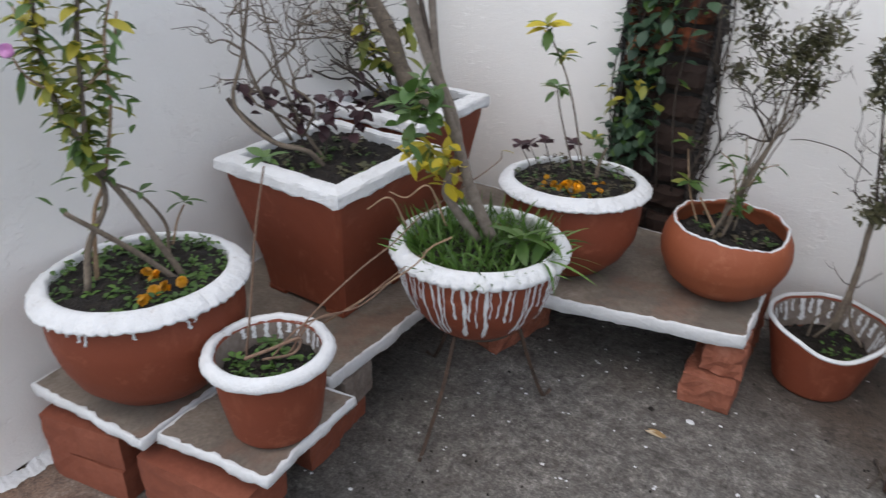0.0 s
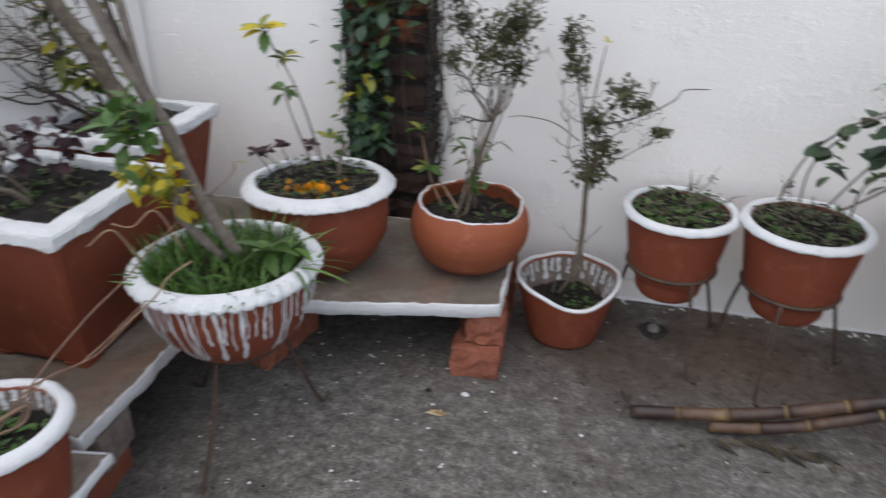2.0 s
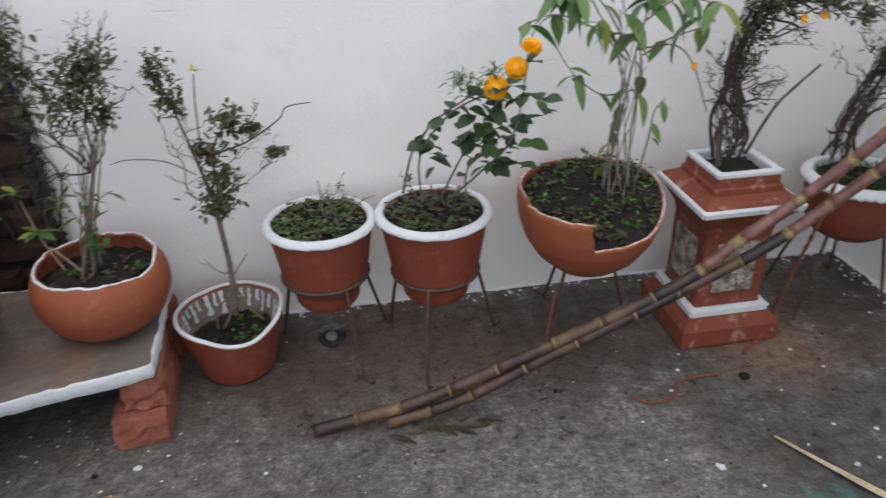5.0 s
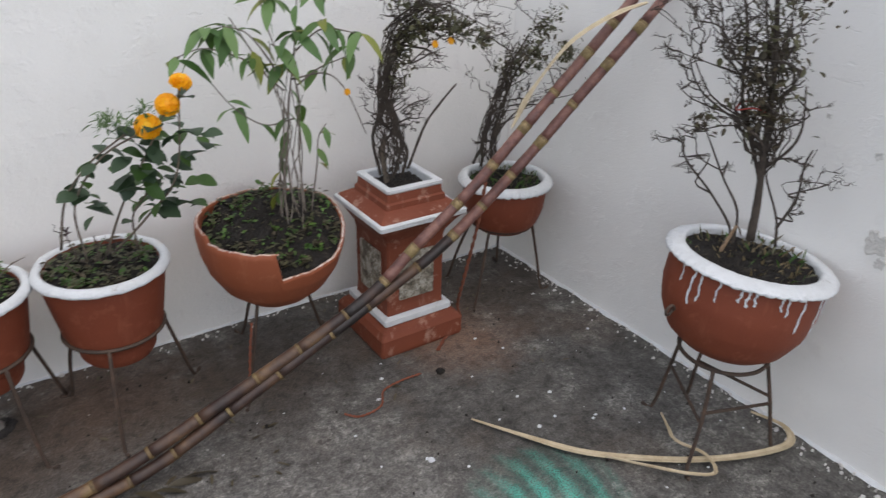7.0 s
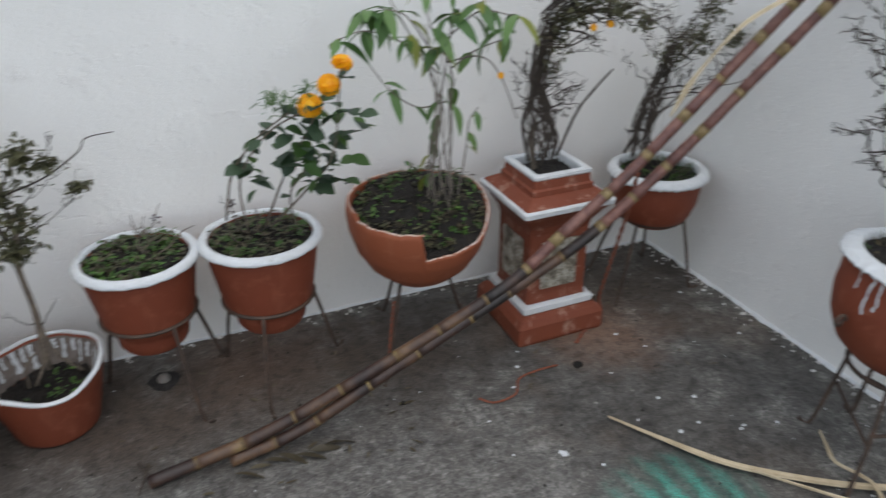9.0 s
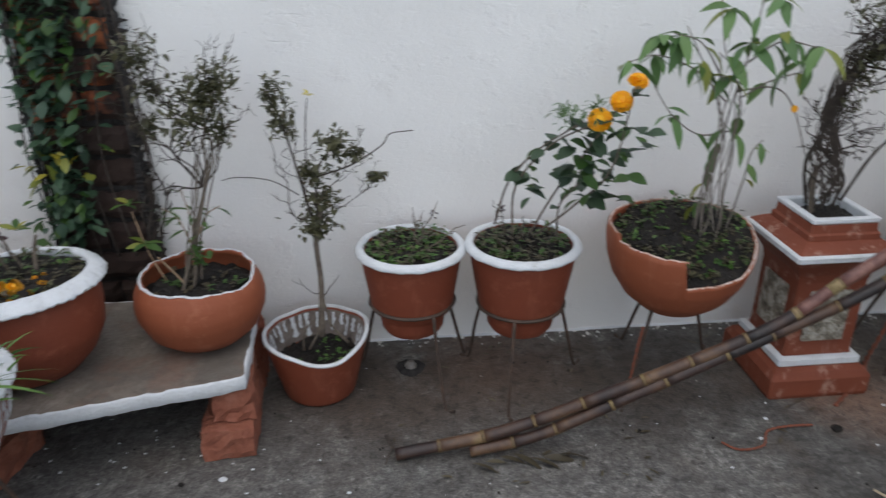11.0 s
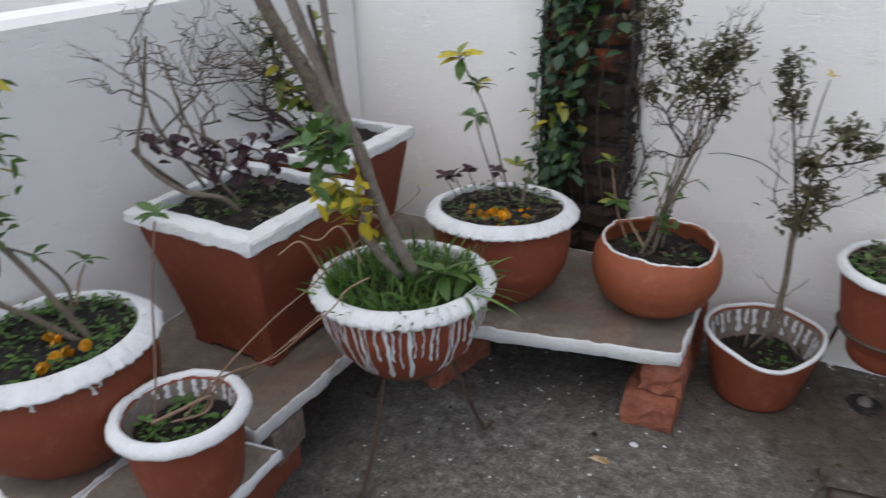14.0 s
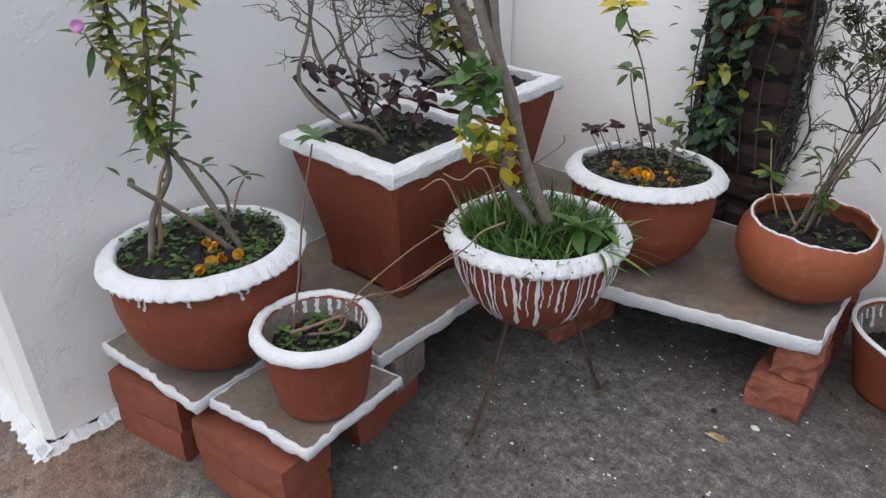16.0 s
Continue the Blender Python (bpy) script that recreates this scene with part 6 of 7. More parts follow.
# tall plant in the broken bowl
p = Plant("tall_leafy_plant", (1.298, 1.418, 0.365), "tall plant with long drooping green leaves", "plant", 113)
for k, (pts, n) in enumerate((([(1.322, 1.409, 0.406), (1.347, 1.4, 0.552), (1.359, 1.395, 0.675), (1.376, 1.389, 0.789), (1.387, 1.385, 0.895)], 16), ([(1.376, 1.389, 0.411), (1.37, 1.391, 0.552), (1.376, 1.389, 0.687), (1.334, 1.405, 0.79), (1.315, 1.412, 0.886)], 16), ([(1.34, 1.403, 0.405), (1.33, 1.406, 0.527), (1.354, 1.397, 0.627), (1.301, 1.417, 0.757), (1.261, 1.432, 0.834)], 14), ([(1.388, 1.385, 0.411), (1.405, 1.378, 0.525), (1.41, 1.376, 0.582), (1.427, 1.37, 0.613)], 10), ([(1.328, 1.407, 0.413), (1.326, 1.407, 0.474), (1.336, 1.404, 0.546)], 10), ([(1.365, 1.393, 0.627), (1.308, 1.414, 0.616), (1.254, 1.434, 0.654), (1.213, 1.45, 0.713)], 7), ([(1.376, 1.389, 0.698), (1.42, 1.373, 0.732), (1.473, 1.353, 0.754)], 9), ([(1.365, 1.393, 0.71), (1.431, 1.369, 0.72), (1.47, 1.354, 0.681), (1.507, 1.34, 0.586)], 2), ([(1.349, 1.399, 0.687), (1.29, 1.421, 0.746), (1.216, 1.448, 0.775), (1.162, 1.468, 0.76)], 9), ([(1.376, 1.389, 0.767), (1.429, 1.369, 0.81), (1.499, 1.343, 0.798)], 8), ([(1.343, 1.401, 0.722), (1.292, 1.42, 0.801), (1.24, 1.44, 0.819)], 9))):
    p.stem(pts, 0.0020, 0.0011, GREYSTEM, n=6)
    p.along(pts, int(n * 0.42), 0.066 if k not in (3, 4) else 0.05, GREEN, 1, 0.3, [FRESH, GREEN, LIME] if k in (3, 4, 6) else [FRESH, FRESH, GREEN], 0.6)
for c, n in (((1.25, 1.436, 0.813), 9), ((1.29, 1.421, 0.757), 8), ((1.376, 1.389, 0.8), 10), ((1.429, 1.369, 0.821), 9), ((1.344, 1.401, 0.734), 8), ((1.206, 1.452, 0.77), 6), ((1.254, 1.434, 0.648), 3), ((1.478, 1.351, 0.77), 5), ((1.154, 1.439, 0.76), 6), ((1.212, 1.428, 0.812), 8), ((1.499, 1.343, 0.798), 7), ((1.335, 1.404, 0.865), 9), ((1.418, 1.374, 0.884), 9)):
    p.rosette(c, max(3, n - 3), 0.062, None, -0.35, 1, [FRESH, FRESH, GREEN])
p.bundle([(1.345, 1.400, 0.39), (1.350, 1.398, 0.52), (1.356, 1.395, 0.64), (1.350, 1.398, 0.76), (1.345, 1.400, 0.88)], (0.048, 0.030, 0.030, 0.050, 0.080), 8, 0.0017, GREYSTEM, 0.4, loose=0.4)
blossom(p, (1.471, 1.354, 0.681), 0.008, ORANGE, (0, -1, 0.2), 2, "withered_flower")
p.done()
weeds((1.304, 1.418, 0.386), 0.146, 360, "dense small weeds over the soil of the broken bowl", 15, 0.020, mats=[GREEN, GRASS, OLIVE, OLIVE, DRY, DRY],
      lay=lambda a, r: min(0.15 * r * sin(a) + 0.13 * r * cos(a), broken_lip(a) - 0.182 + (0.157 - r) * 0.55))

# thorny shrubs
p = Plant("thorny_shrub", (1.642, 1.425, 0.395), "dark twisted thorny shrub with sparse dry leaves", "shrub", 114)
for pts in ([(1.603, 1.449, 0.435), (1.588, 1.458, 0.534), (1.612, 1.444, 0.622), (1.624, 1.436, 0.699), (1.641, 1.426, 0.785)], [(1.632, 1.431, 0.437), (1.645, 1.423, 0.523), (1.619, 1.439, 0.596), (1.62, 1.439, 0.687), (1.657, 1.416, 0.773)], [(1.649, 1.421, 0.438), (1.656, 1.416, 0.509), (1.609, 1.445, 0.569), (1.611, 1.444, 0.648), (1.628, 1.434, 0.736), (1.676, 1.404, 0.797)], [(1.615, 1.442, 0.432), (1.604, 1.449, 0.5), (1.636, 1.428, 0.57), (1.605, 1.448, 0.661), (1.649, 1.421, 0.737)], [(1.66, 1.414, 0.453), (1.692, 1.394, 0.559), (1.721, 1.376, 0.613), (1.754, 1.356, 0.663)]):
    p.stem(pts, 0.0042, 0.002, TWIG, n=6, bumpy=0.15)
p.bundle([(1.632, 1.431, 0.43), (1.622, 1.437, 0.54), (1.614, 1.442, 0.62), (1.620, 1.438, 0.71), (1.645, 1.423, 0.79), (1.70, 1.388, 0.835), (1.77, 1.345, 0.81)], (0.036, 0.040, 0.018, 0.024, 0.034, 0.045, 0.040), 42, 0.0014, TWIG, 0.7, loose=0.6)
p.stem([(1.616, 1.441, 0.414), (1.61, 1.445, 0.464), (1.608, 1.446, 0.525)], 0.007, 0.006, BARK, "cut_stump")
p.twigs((1.621, 1.438, 0.556), [(1.588, 1.458, 0.66), (1.647, 1.422, 0.675), (1.699, 1.39, 0.625), (1.575, 1.466, 0.567), (1.669, 1.408, 0.571), (1.628, 1.434, 0.736)], 0.0024, TWIG, 5, 0.06, fork_len=0.5)
p.twigs((1.643, 1.424, 0.749), [(1.717, 1.379, 0.798), (1.768, 1.347, 0.788), (1.811, 1.321, 0.765), (1.671, 1.407, 0.877), (1.611, 1.444, 0.865), (1.742, 1.363, 0.856)], 0.0026, TWIG, 6, 0.06, fork_len=0.5)
for c, rad, n in (((1.644, 1.424, 0.737), (0.035, 0.035, 0.05), 130), ((1.677, 1.403, 0.786), (0.05, 0.04, 0.04), 190), ((1.743, 1.363, 0.793), (0.05, 0.04, 0.03), 170), ((1.795, 1.33, 0.771), (0.03, 0.03, 0.025), 90), ((1.671, 1.407, 0.866), (0.07, 0.05, 0.04), 160), ((1.643, 1.425, 0.656), (0.018, 0.018, 0.015), 35)):
    p.cloud(c, rad, n, 0.015, 0.008, OLIVE)
    p.cloud(c, rad, n // 2, 0.014, 0.007, DRY, "dry_leaves")
for c in ((1.693, 1.358, 0.759), (1.723, 1.34, 0.767)):
    blossom(p, c, 0.009, ORANGE, (0, -1, 0.3), 2, "small_flower")
p.done()
p = Plant("thorny_shrub", (2.003, 1.452, 0.34), "leaning thorny shrub of many crooked twigs", "shrub", 115)
for pts in ([(1.951, 1.497, 0.379), (1.953, 1.495, 0.481), (1.976, 1.475, 0.572), (1.998, 1.456, 0.659), (2.029, 1.429, 0.742)], [(1.973, 1.477, 0.374), (1.97, 1.48, 0.467), (1.984, 1.468, 0.544), (2.01, 1.446, 0.646), (2.06, 1.403, 0.731)], [(1.989, 1.464, 0.384), (1.977, 1.474, 0.453), (1.992, 1.462, 0.574), (1.986, 1.467, 0.685)], [(1.933, 1.512, 0.384), (1.955, 1.493, 0.458), (1.969, 1.482, 0.542), (1.982, 1.47, 0.616)]):
    p.stem(pts, 0.0042, 0.002, TWIG, n=6, bumpy=0.15)
p.bundle([(1.958, 1.490, 0.37), (1.962, 1.486, 0.48), (1.985, 1.467, 0.58), (2.010, 1.446, 0.67), (2.045, 1.416, 0.76)], (0.026, 0.030, 0.026, 0.036, 0.045), 26, 0.0014, TWIG, 0.7, loose=0.6)
p.twigs((1.972, 1.479, 0.452), [(1.994, 1.46, 0.7), (2.044, 1.417, 0.703), (1.978, 1.473, 0.657), (2.055, 1.407, 0.769), (1.934, 1.512, 0.447), (2.016, 1.441, 0.591)], 0.0026, TWIG, 5, 0.05, fork_len=0.4)
for c, rad, n in (((2.003, 1.452, 0.666), (0.045, 0.04, 0.05), 150), ((2.044, 1.417, 0.703), (0.05, 0.04, 0.04), 140), ((2.102, 1.367, 0.701), (0.04, 0.03, 0.03), 90), ((2.051, 1.411, 0.763), (0.05, 0.04, 0.05), 130)):
    p.cloud(c, rad, n, 0.015, 0.008, OLIVE)
    p.cloud(c, rad, n // 2, 0.014, 0.007, DRY, "dry_leaves")
p.done()
weeds((2.003, 1.452, 0.335), 0.098, 150, "grassy weeds in the corner pot", 16, 0.035, mats=[GREEN, OLIVE], blade=True)
p = Plant("thorny_shrub", (1.992, 0.684, 0.43), "bushy bare shrub with tangled twigs and few dry leaves", "shrub", 116)
p.stem([(1.987, 0.692, 0.484), (1.985, 0.696, 0.578), (1.98, 0.704, 0.665), (1.977, 0.71, 0.749), (1.97, 0.722, 0.846), (1.961, 0.739, 0.946)], 0.0075, 0.004, TWIG, n=8, bumpy=0.1)
p.stem([(1.99, 0.688, 0.485), (1.985, 0.696, 0.589), (1.967, 0.729, 0.683), (1.953, 0.753, 0.753), (1.946, 0.765, 0.861), (1.933, 0.788, 0.952)], 0.0045, 0.0025, TWIG)
for pts in ([(1.966, 0.73, 0.462), (1.968, 0.727, 0.5), (1.944, 0.768, 0.563), (1.916, 0.818, 0.622), (1.91, 0.828, 0.666)], [(1.973, 0.717, 0.466), (1.971, 0.722, 0.537), (1.952, 0.756, 0.6), (1.926, 0.8, 0.692)], [(2.01, 0.652, 0.482), (2.005, 0.662, 0.539), (1.988, 0.691, 0.613), (1.99, 0.687, 0.636)], [(2.007, 0.658, 0.517), (2.017, 0.64, 0.584), (2.016, 0.642, 0.644), (2.019, 0.636, 0.677)], [(1.982, 0.702, 0.622), (2.001, 0.668, 0.672), (2.006, 0.659, 0.715), (2.001, 0.668, 0.785)]):
    p.stem(pts, 0.0032, 0.0015, TWIG, n=6, bumpy=0.12)
p.stem([(1.963, 0.736, 0.436), (1.969, 0.724, 0.482), (1.973, 0.717, 0.508)], 0.004, 0.003, PALE)
for a, e in (((1.944, 0.768, 0.563), (1.900, 0.845, 0.66)), ((1.952, 0.756, 0.60), (1.905, 0.838, 0.68)), ((2.005, 0.662, 0.539), (2.022, 0.632, 0.62)), ((2.017, 0.64, 0.584), (2.022, 0.630, 0.68))):
    p.twigs(a, [e], 0.0020, TWIG, 5, 0.08, fork_len=0.4)
p.bundle([(1.984, 0.697, 0.62), (1.975, 0.712, 0.71), (1.968, 0.726, 0.80), (1.955, 0.748, 0.90), (1.945, 0.766, 0.98)], (0.012, 0.050, 0.060, 0.070, 0.075), 26, 0.0013, TWIG, 0.5, loose=0.7)
p.twigs((1.981, 0.703, 0.655), [(1.896, 0.854, 0.76), (1.904, 0.84, 0.853), (1.867, 0.905, 0.886), (1.924, 0.804, 0.951), (1.999, 0.672, 0.784), (1.984, 0.698, 0.886), (1.968, 0.727, 0.965), (1.906, 0.836, 0.687), (1.955, 0.749, 0.862), (2.018, 0.638, 0.645), (2.001, 0.669, 0.724), (1.907, 0.835, 0.94)], 0.0026, TWIG, 6, 0.045, fork_len=0.26)
p.twigs((1.972, 0.719, 0.778), [(1.874, 0.892, 0.926), (1.904, 0.839, 0.911), (1.932, 0.79, 0.97), (1.979, 0.708, 0.94), (1.891, 0.862, 0.821)], 0.0022, TWIG, 6, 0.05, fork_len=0.3)
for c, rad, n in (((1.976, 0.712, 0.738), (0.05, 0.05, 0.045), 110), ((1.977, 0.71, 0.819), (0.05, 0.05, 0.04), 110), ((1.948, 0.762, 0.842), (0.06, 0.05, 0.05), 70), ((1.926, 0.801, 0.698), (0.03, 0.03, 0.02), 24), ((1.968, 0.726, 0.911), (0.07, 0.05, 0.05), 90)):
    p.cloud(c, rad, int(n * 1.6), 0.014, 0.008, DRY, "dry_leaves")
    p.cloud(c, rad, n // 2, 0.017, 0.009, OLIVE)
p.done()
weeds((1.985, 0.695, 0.438), 0.118, 260, "dry grass and litter on the soil of the large bowl", 17, 0.03, mats=[OLIVE, GREEN, DRY, HAY, HAY, HAY], blade=True)
band = Shape()
c = Vector((1.962, 0.737, 0.736))
band.tube([c + Vector((0.024 * cos(tau * k / 24), 0.024 * sin(tau * k / 24), 0.005 * sin(tau * k / 12))) for k in range(25)], 0.0014, n=6)
solo("red_band", band, simple("red_plastic", [(0.3, (0.4, 0.03, 0.02)), (0.7, (0.5, 0.05, 0.03))], 20, 0.4), "thin red plastic band tied round the shrub", "band")

# ---- sugar canes ----
def cane_build(nt, b):
    a = noise(nt, 9, 5)
    f = noise(nt, 120, 4)
    own = nt.nodes.new("ShaderNodeObjectInfo").outputs["Random"]
    t = calc(nt, 'ADD', a, calc(nt, 'MULTIPLY', calc(nt, 'SUBTRACT', own, 0.62), 0.30))
    c = ramp(nt, t, [(0.30, (0.014, 0.010, 0.010)), (0.43, (0.034, 0.018, 0.015)), (0.55, (0.075, 0.040, 0.025)), (0.66, (0.14, 0.080, 0.042)), (0.78, (0.22, 0.15, 0.07))])
    c = mix(nt, calc(nt, 'MULTIPLY', ramp(nt, f, [(0.5, (0, 0, 0)), (0.7, (1, 1, 1))]), 0.5), c, (0.045, 0.035, 0.03))
    nt.links.new(c, b.inputs["Base Color"])
    b.inputs["Roughness"].default_value = 0.5
    bump(nt, b, f, 0.3, 0.002)


CANE = mat("sugar_cane_skin", cane_build)
REDCANE = simple("purple_cane_skin", [(0.28, (0.055, 0.028, 0.026)), (0.45, (0.12, 0.052, 0.044)), (0.6, (0.20, 0.095, 0.075)), (0.8, (0.30, 0.19, 0.13))], 26, 0.5, 0.2, 160, 0.002)
PALENODE = simple("yellow_cane_node", [(0.3, (0.10, 0.065, 0.035)), (0.5, (0.23, 0.165, 0.075)), (0.8, (0.38, 0.32, 0.16))], 60, 0.6, 0.3, 200, 0.002)
NODE = simple("cane_node", [(0.3, (0.06, 0.04, 0.025)), (0.5, (0.15, 0.10, 0.045)), (0.8, (0.28, 0.22, 0.09))], 60, 0.6, 0.4, 200, 0.002)


def bent_cane(ctrl, r, seed, label, fade=0.5):
    """A cane of ringed segments along a bent line."""
    rng = random.Random(seed)
    S = spline(ctrl, 16)
    o = S[0].copy()
    ob = thing("sugar_cane", o, label, "sugar cane", "leaning sugar canes")
    run = [0.0]
    for a, b in zip(S, S[1:]):
        run.append(run[-1] + (b - a).length)
    def at(u):
        u = min(max(u, 0), run[-1])
        for i in range(len(run) - 1):
            if u <= run[i + 1]:
                return S[i].lerp(S[i + 1], (u - run[i]) / max(1e-6, run[i + 1] - run[i])) - o
        return S[-1] - o
    s = 0.0
    while s < run[-1] - 0.02:
        seg = min(rng.uniform(0.08, 0.14), run[-1] - s)
        rr = r * (1 - 0.12 * s / run[-1])
        seg_ob = part("segment", Shape().tube([at(s + seg * k / 6) for k in range(7)], rr, rr * 0.97, 12, 0.03, rng), REDCANE if s > fade * run[-1] else CANE, ob)
        if s > fade * run[-1] * 0.85 or rng.random() < 0.12:
            part("node", Shape().tube([at(s + seg - rng.uniform(0.010, 0.030)), at(s + seg - 0.007), at(s + seg - 0.004)], rr * 1.0, rr * 1.03, 12), PALENODE, seg_ob, "pale yellow ring joint")
        part("node", Shape().tube([at(s + seg - 0.006), at(s + seg - 0.003), at(s + seg + 0.001)], rr * 1.0, rr * 1.06, 12), NODE, seg_ob, "scarred ring joint")
        s += seg
    return ob


bent_cane([(0.645, 1.187, 0.015), (0.863, 1.19, 0.053), (1.076, 1.19, 0.129), (1.399, 1.19, 0.264), (1.544, 1.19, 0.368), (1.694, 1.185, 0.483), (1.829, 1.166, 0.622), (2.087, 1.131, 0.888), (2.15, 1.126, 0.955)], 0.0135, 3, "long brown sugar cane leaning across to the side wall", 0.48)
bent_cane([(0.80, 1.182, 0.015), (0.945, 1.182, 0.046), (1.133, 1.184, 0.128), (1.455, 1.186, 0.274), (1.619, 1.184, 0.360), (1.805, 1.168, 0.514), (1.938, 1.139, 0.662), (2.06, 1.104, 0.806), (2.15, 1.085, 0.91)], 0.0135, 4, "dark purple sugar cane lying beside another cane", 0.5)
husk = Plant("dry_cane_husk", (0.86, 1.165, 0.012), "torn dry husk under the sugar canes", "husk", 31)
for k in range(7):
    r = husk.rng
    husk.leaf((0.80 + 0.03 * k, 1.160 + r.uniform(-0.012, 0.008), 0.012), (r.uniform(0.5, 1), r.uniform(-0.4, 0.1), 0.05), 0.06 * r.uniform(0.6, 1.2), DRY, 3)
husk.done()
tw = Shape()
tw.tube(spline([(0.625, 1.262, 0.005), (0.64, 1.215, 0.012), (0.66, 1.18, 0.006)], 6), 0.003, 0.002, 6, 0.1, random.Random(2))
tw.tube(spline([(0.64, 1.215, 0.012), (0.628, 1.19, 0.008), (0.622, 1.172, 0.004)], 6), 0.0022, 0.0014, 6, 0.1, random.Random(3))
solo("twig", tw, TWIG, "short dark forked twig on the floor", "twig")


def ribbon(name, pts, w, material, label, category, lift=0.004, taper=True, ridges=3):
    """A flat, slightly ribbed dry leaf blade lying along the points."""
    S = spline(pts, 8)
    sh = Shape()
    V, F = [], []
    n = len(S)
    m = 2 * ridges + 1
    for i, p in enumerate(S):
        d = (S[min(i + 1, n - 1)] - S[max(i - 1, 0)]).normalized()
        s = d.cross(Vector((0, 0, 1))).normalized()
        t = i / (n - 1)
        ww = w * (0.25 + 0.75 * min(1, 5 * t, 4 * (1 - t) + 0.2) if taper else 1)
        for k in range(m):
            u = k / (m - 1) - 0.5
            V.append(p + s * (u * ww) + Vector((0, 0, lift + (0.0018 if k % 2 else 0) + 0.010 * abs(u))))
    for i in range(n - 1):
        for k in range(m - 1):
            F.append((i * m + k, i * m + k + 1, (i + 1) * m + k + 1, (i + 1) * m + k))
    return solo(name, sh.add(V, F), material, label, category, smooth=False)


ribbon("dry_cane_leaf", [(1.573, 0.996, 0.002), (1.638, 0.889, 0.003), (1.708, 0.787, 0.004), (1.797, 0.708, 0.004), (1.896, 0.639, 0.004), (2.014, 0.582, 0.005), (2.105, 0.557, 0.010), (2.142, 0.594, 0.014), (2.135, 0.671, 0.004)], 0.018, STRAW, "long pale dry cane leaf curling on the floor", "dry leaf")
ribbon("dry_cane_leaf", [(1.738, 0.745, 0.010), (1.795, 0.675, 0.010), (1.85, 0.617, 0.008), (1.896, 0.589, 0.009), (1.918, 0.632, 0.014), (1.901, 0.695, 0.012), (1.925, 0.735, 0.006), (1.955, 0.782, 0.004)], 0.009, STRAW, "narrow looped dry leaf strip on the floor", "dry leaf", ridges=2)
ribbon("dry_cane_leaf", [(1.80, 1.20, 0.585), (1.84, 1.19, 0.665), (1.90, 1.15, 0.77), (1.98, 1.11, 0.83), (2.06, 1.09, 0.855)], 0.030, STRAW, "dry leaf still hanging on the sugar cane", "dry leaf", ridges=2)

ROPE = simple("red_cord", [(0.3, (0.14, 0.042, 0.024)), (0.6, (0.23, 0.075, 0.042)), (0.85, (0.32, 0.14, 0.085))], 90, 0.9, 0.6, 300, 0.002)


def cord(pts, r, label):
    """Two strands twisted round each other."""
    S = spline(pts, 14)
    sh = Shape()
    for ph in (0, pi):
        out = []
        for i, p in enumerate(S):
            d = (S[min(i + 1, len(S) - 1)] - S[max(i - 1, 0)]).normalized()
            s = d.cross(Vector((0.2, 0.3, 0.93))).normalized()
            u = d.cross(s)
            a = i * 0.9 + ph
            out.append(p + s * (r * 0.6 * cos(a)) + u * (r * 0.6 * sin(a)))
        sh.tube(out, r * 0.7, r * 0.7, 5)
    return solo("cord", sh, ROPE, label, "cord")


cord([(1.344, 1.168, 0.004), (1.372, 1.141, 0.004), (1.428, 1.149, 0.004), (1.461, 1.193, 0.004), (1.514, 1.203, 0.005), (1.571, 1.203, 0.004)], 0.0024, "thin red twisted cord lying on the floor")
cord([(1.79, 1.27, 0.44), (1.80, 1.30, 0.33), (1.802, 1.33, 0.22), (1.80, 1.355, 0.12), (1.807, 1.385, 0.03), (1.80, 1.36, 0.005), (1.75, 1.33, 0.005), (1.66, 1.262, 0.005)], 0.004, "frayed red cord hanging from the sugar cane")
cord([(1.212, 1.345, 0.195), (1.20, 1.335, 0.14), (1.188, 1.325, 0.07), (1.180, 1.318, 0.01)], 0.0026, "red cord wound down a stand leg")

# floor trap and litter
drain = thing("floor_drain", (0.693, 1.523, 0), "small dirty floor drain with a knob", "drain")
part("dish", Shape().lathe([(0.036, 0.001), (0.031, 0.005), (0.022, 0.003), (0.012, 0.006)], 40, wave=lambda j, a: (0.006 * wavy(a * 3, j), 0.0015 * wavy(a * 7, j))), MOULD, drain)
part("knob", Shape().lathe([(0.014, 0.004), (0.015, 0.010), (0.010, 0.017), (0.001, 0.019)], 20), simple("grimy_metal", [(0.3, (0.1, 0.09, 0.08)), (0.7, (0.22, 0.2, 0.18))], 40, 0.6), drain)
fl = Plant("fallen_leaf", (0.252, 1.089, 0.001), "curled yellow-brown fallen leaf", "leaf", 5)
fl.leaf((0.225, 1.08, 0.006), (1, 0.25, 0.02), 0.055, STRAW, 3)
fl.leaf((0.23, 1.09, 0.006), (1, -0.05, 0.05), 0.045, leafy("tan_leaf", (0.26, 0.16, 0.06), (0.34, 0.22, 0.09)), 3)
fl.done()
PATCH = simple("bare_plaster", [(0.3, (0.58, 0.57, 0.55)), (0.6, (0.66, 0.65, 0.63)), (0.85, (0.72, 0.71, 0.70))], 60, 0.9, 0.9, 220, 0.006)
rng = random.Random(77)


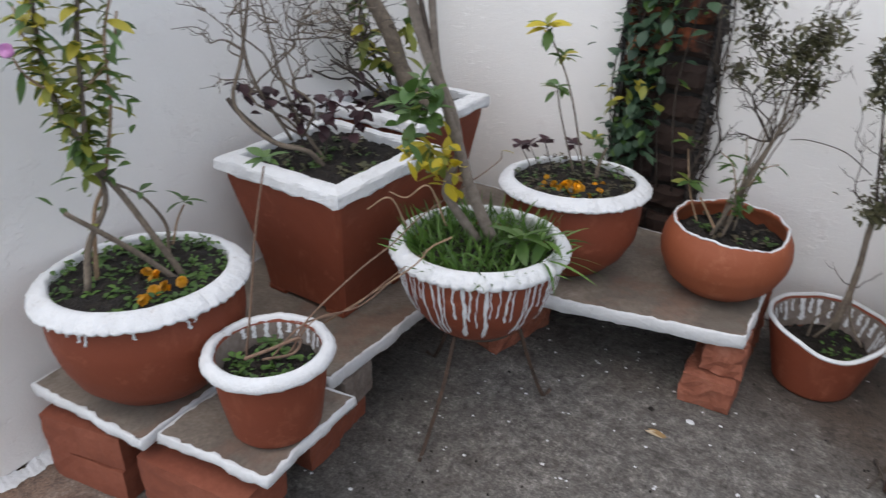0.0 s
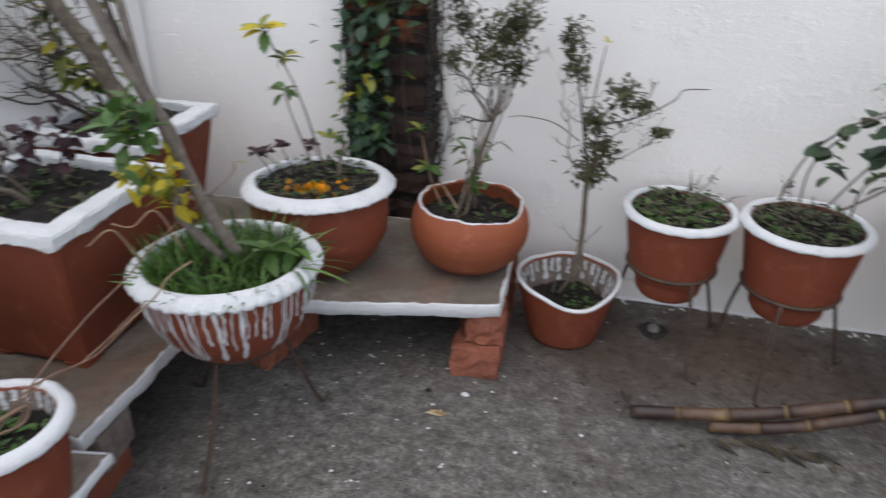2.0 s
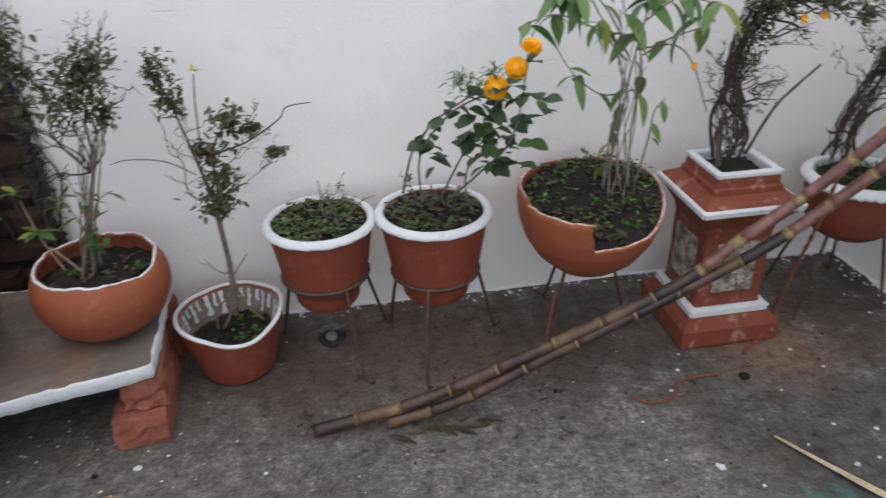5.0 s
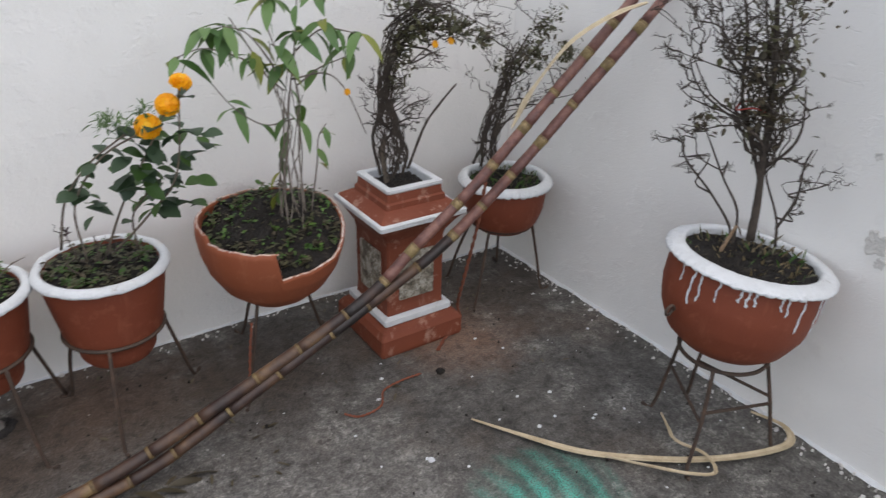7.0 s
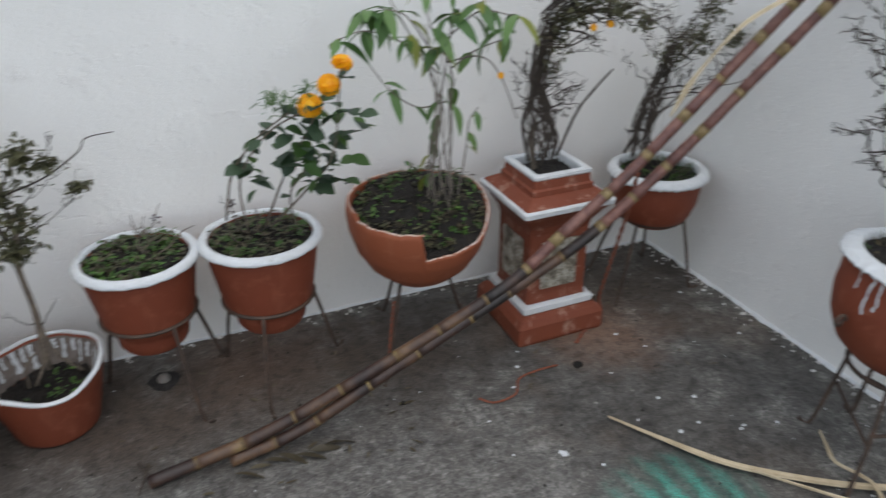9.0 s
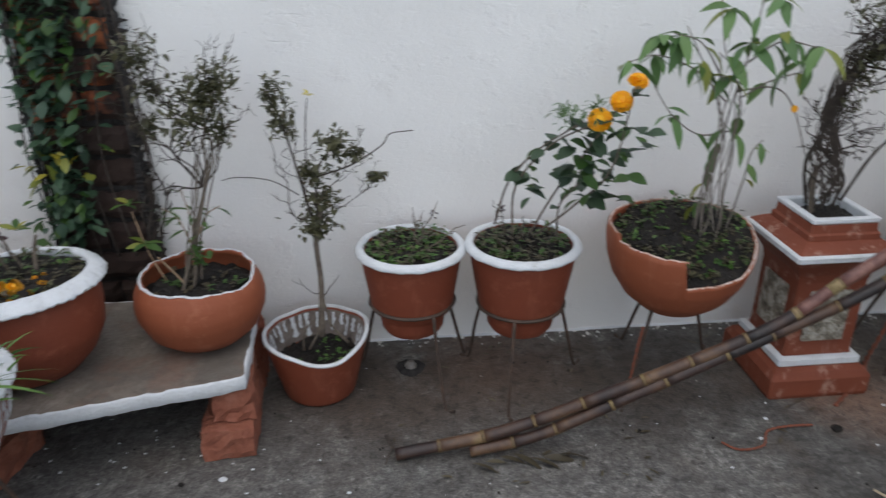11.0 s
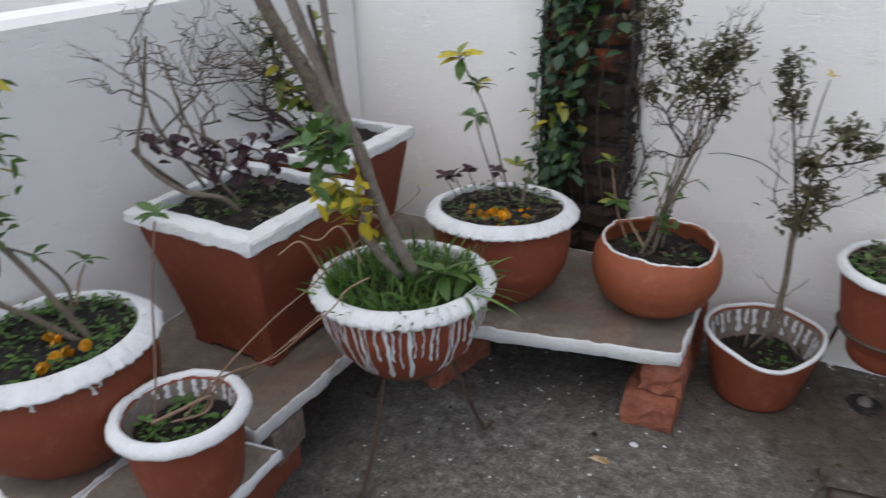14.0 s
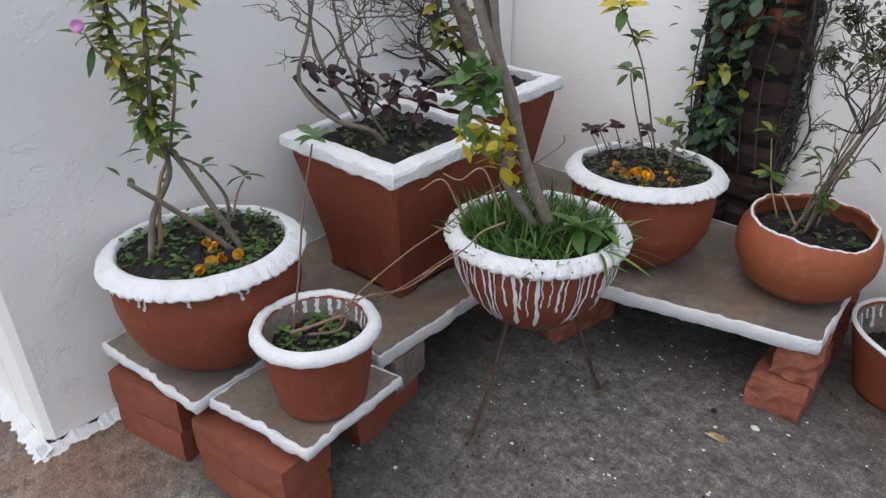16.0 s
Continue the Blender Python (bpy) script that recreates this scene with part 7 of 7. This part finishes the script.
def flecks(n, area, sizes, label, material, name, thick=0.0012, edge=None):
    sh = Shape()
    for _ in range(n):
        if edge:
            x, y = edge(rng)
        else:
            x, y = rng.uniform(area[0], area[1]), rng.uniform(area[2], area[3])
        s = rng.uniform(*sizes) * (2.2 if rng.random() < 0.06 else 1)
        k = rng.randint(6, 9)
        a0 = rng.uniform(0, tau)
        st = rng.uniform(0.55, 1)
        ring = [(x + s * cos(a0 + tau * i / k) * rng.uniform(0.75, 1.2), y + s * st * sin(a0 + tau * i / k) * rng.uniform(0.75, 1.2)) for i in range(k)]
        h = thick * rng.uniform(0.6, 1.6)
        sh.add([(px_, py_, 0.0004) for px_, py_ in ring] + [(x + (px_ - x) * 0.8, y + (py_ - y) * 0.8, h) for px_, py_ in ring] + [(x, y, h)],
               [(i, (i + 1) % k, k + (i + 1) % k, k + i) for i in range(k)] + [(k + i, k + (i + 1) % k, 2 * k) for i in range(k)])
    return solo(name, sh, material, label, name.replace("_", " "), kind="stuff", smooth=False)


flecks(110, (-0.35, 2.15, 0.15, 1.62), (0.0006, 0.0028), "spattered spots of white paint on the floor", WHITE, "paint_spots")
flecks(75, (-0.2, 0.5, 0.75, 1.35), (0.001, 0.0045), "drips of white paint under the pots", WHITE, "paint_spots")
flecks(42, (1.3, 2.15, 0.5, 1.6), (0.0015, 0.0055), "flakes of fallen whitewash near the corner", WHITE, "plaster_flakes", 0.003)
flecks(230, None, (0.0008, 0.0045), "crumbs of plaster along the side wall", PATCH, "plaster_crumbs", 0.004, edge=lambda r: (XR - abs(r.gauss(0.015, 0.022)) - 0.004, r.uniform(-0.3, YB)))
flecks(110, None, (0.0012, 0.0045), "crumbs of plaster along the back wall", PATCH, "plaster_crumbs", 0.003, edge=lambda r: (r.uniform(0.4, XR), YB - abs(r.gauss(0.01, 0.015)) - 0.004))
flecks(260, (-0.4, 2.1, 0.3, 1.6), (0.001, 0.0035), "dark grit and soil crumbs on the floor", SOIL, "grit", 0.003)
lit = Shape()
for _ in range(70):
    x, y, a = rng.uniform(0.5, 2.0), rng.uniform(1.05, 1.6), rng.uniform(0, tau)
    lit.leaf((x, y, 0.004), (cos(a), sin(a), 0.1), rng.uniform(0.012, 0.03), rng.uniform(0.004, 0.009), droop=0.1)
solo("leaf_litter", lit, DRY, "small dry leaves scattered on the floor", "leaf litter", kind="stuff")
lump = Shape().lathe([(0.001, 0.0), (0.010, 0.001), (0.011, 0.006), (0.006, 0.011), (0.001, 0.012)], 14, wave=lambda j, a: (0.003 * wavy(a * 2, j), 0))
solo("clod", lump, SOIL, "small black clod of earth on the floor", "clod", at=(1.617, 1.185, 0))
# peeled patches in the side wall's plaster
for (y, z, s) in ((0.545, 0.49, 0.030), (0.53, 0.455, 0.014), (0.59, 0.652, 0.010), (0.49, 0.60, 0.012), (0.44, 0.54, 0.009), (0.70, 0.70, 0.007)):
    k = 22
    ring = [(s * (0.8 + 0.35 * wavy(i * 1.3, y * 40)), tau * i / k) for i in range(k)]
    sh = Shape()
    sh.add([(0, r * cos(a), r * sin(a)) for r, a in ring] + [(-0.0022, r * 0.86 * cos(a), r * 0.86 * sin(a)) for r, a in ring] + [(-0.0012, 0, 0)],
           [((i + 1) % k, i, k + i, k + (i + 1) % k) for i in range(k)] + [(k + (i + 1) % k, k + i, 2 * k) for i in range(k)])
    solo("trim_patch", sh, PATCH, "flaked patch in the whitewash", "patch", kind="structure", smooth=False, at=(XR, y, z))
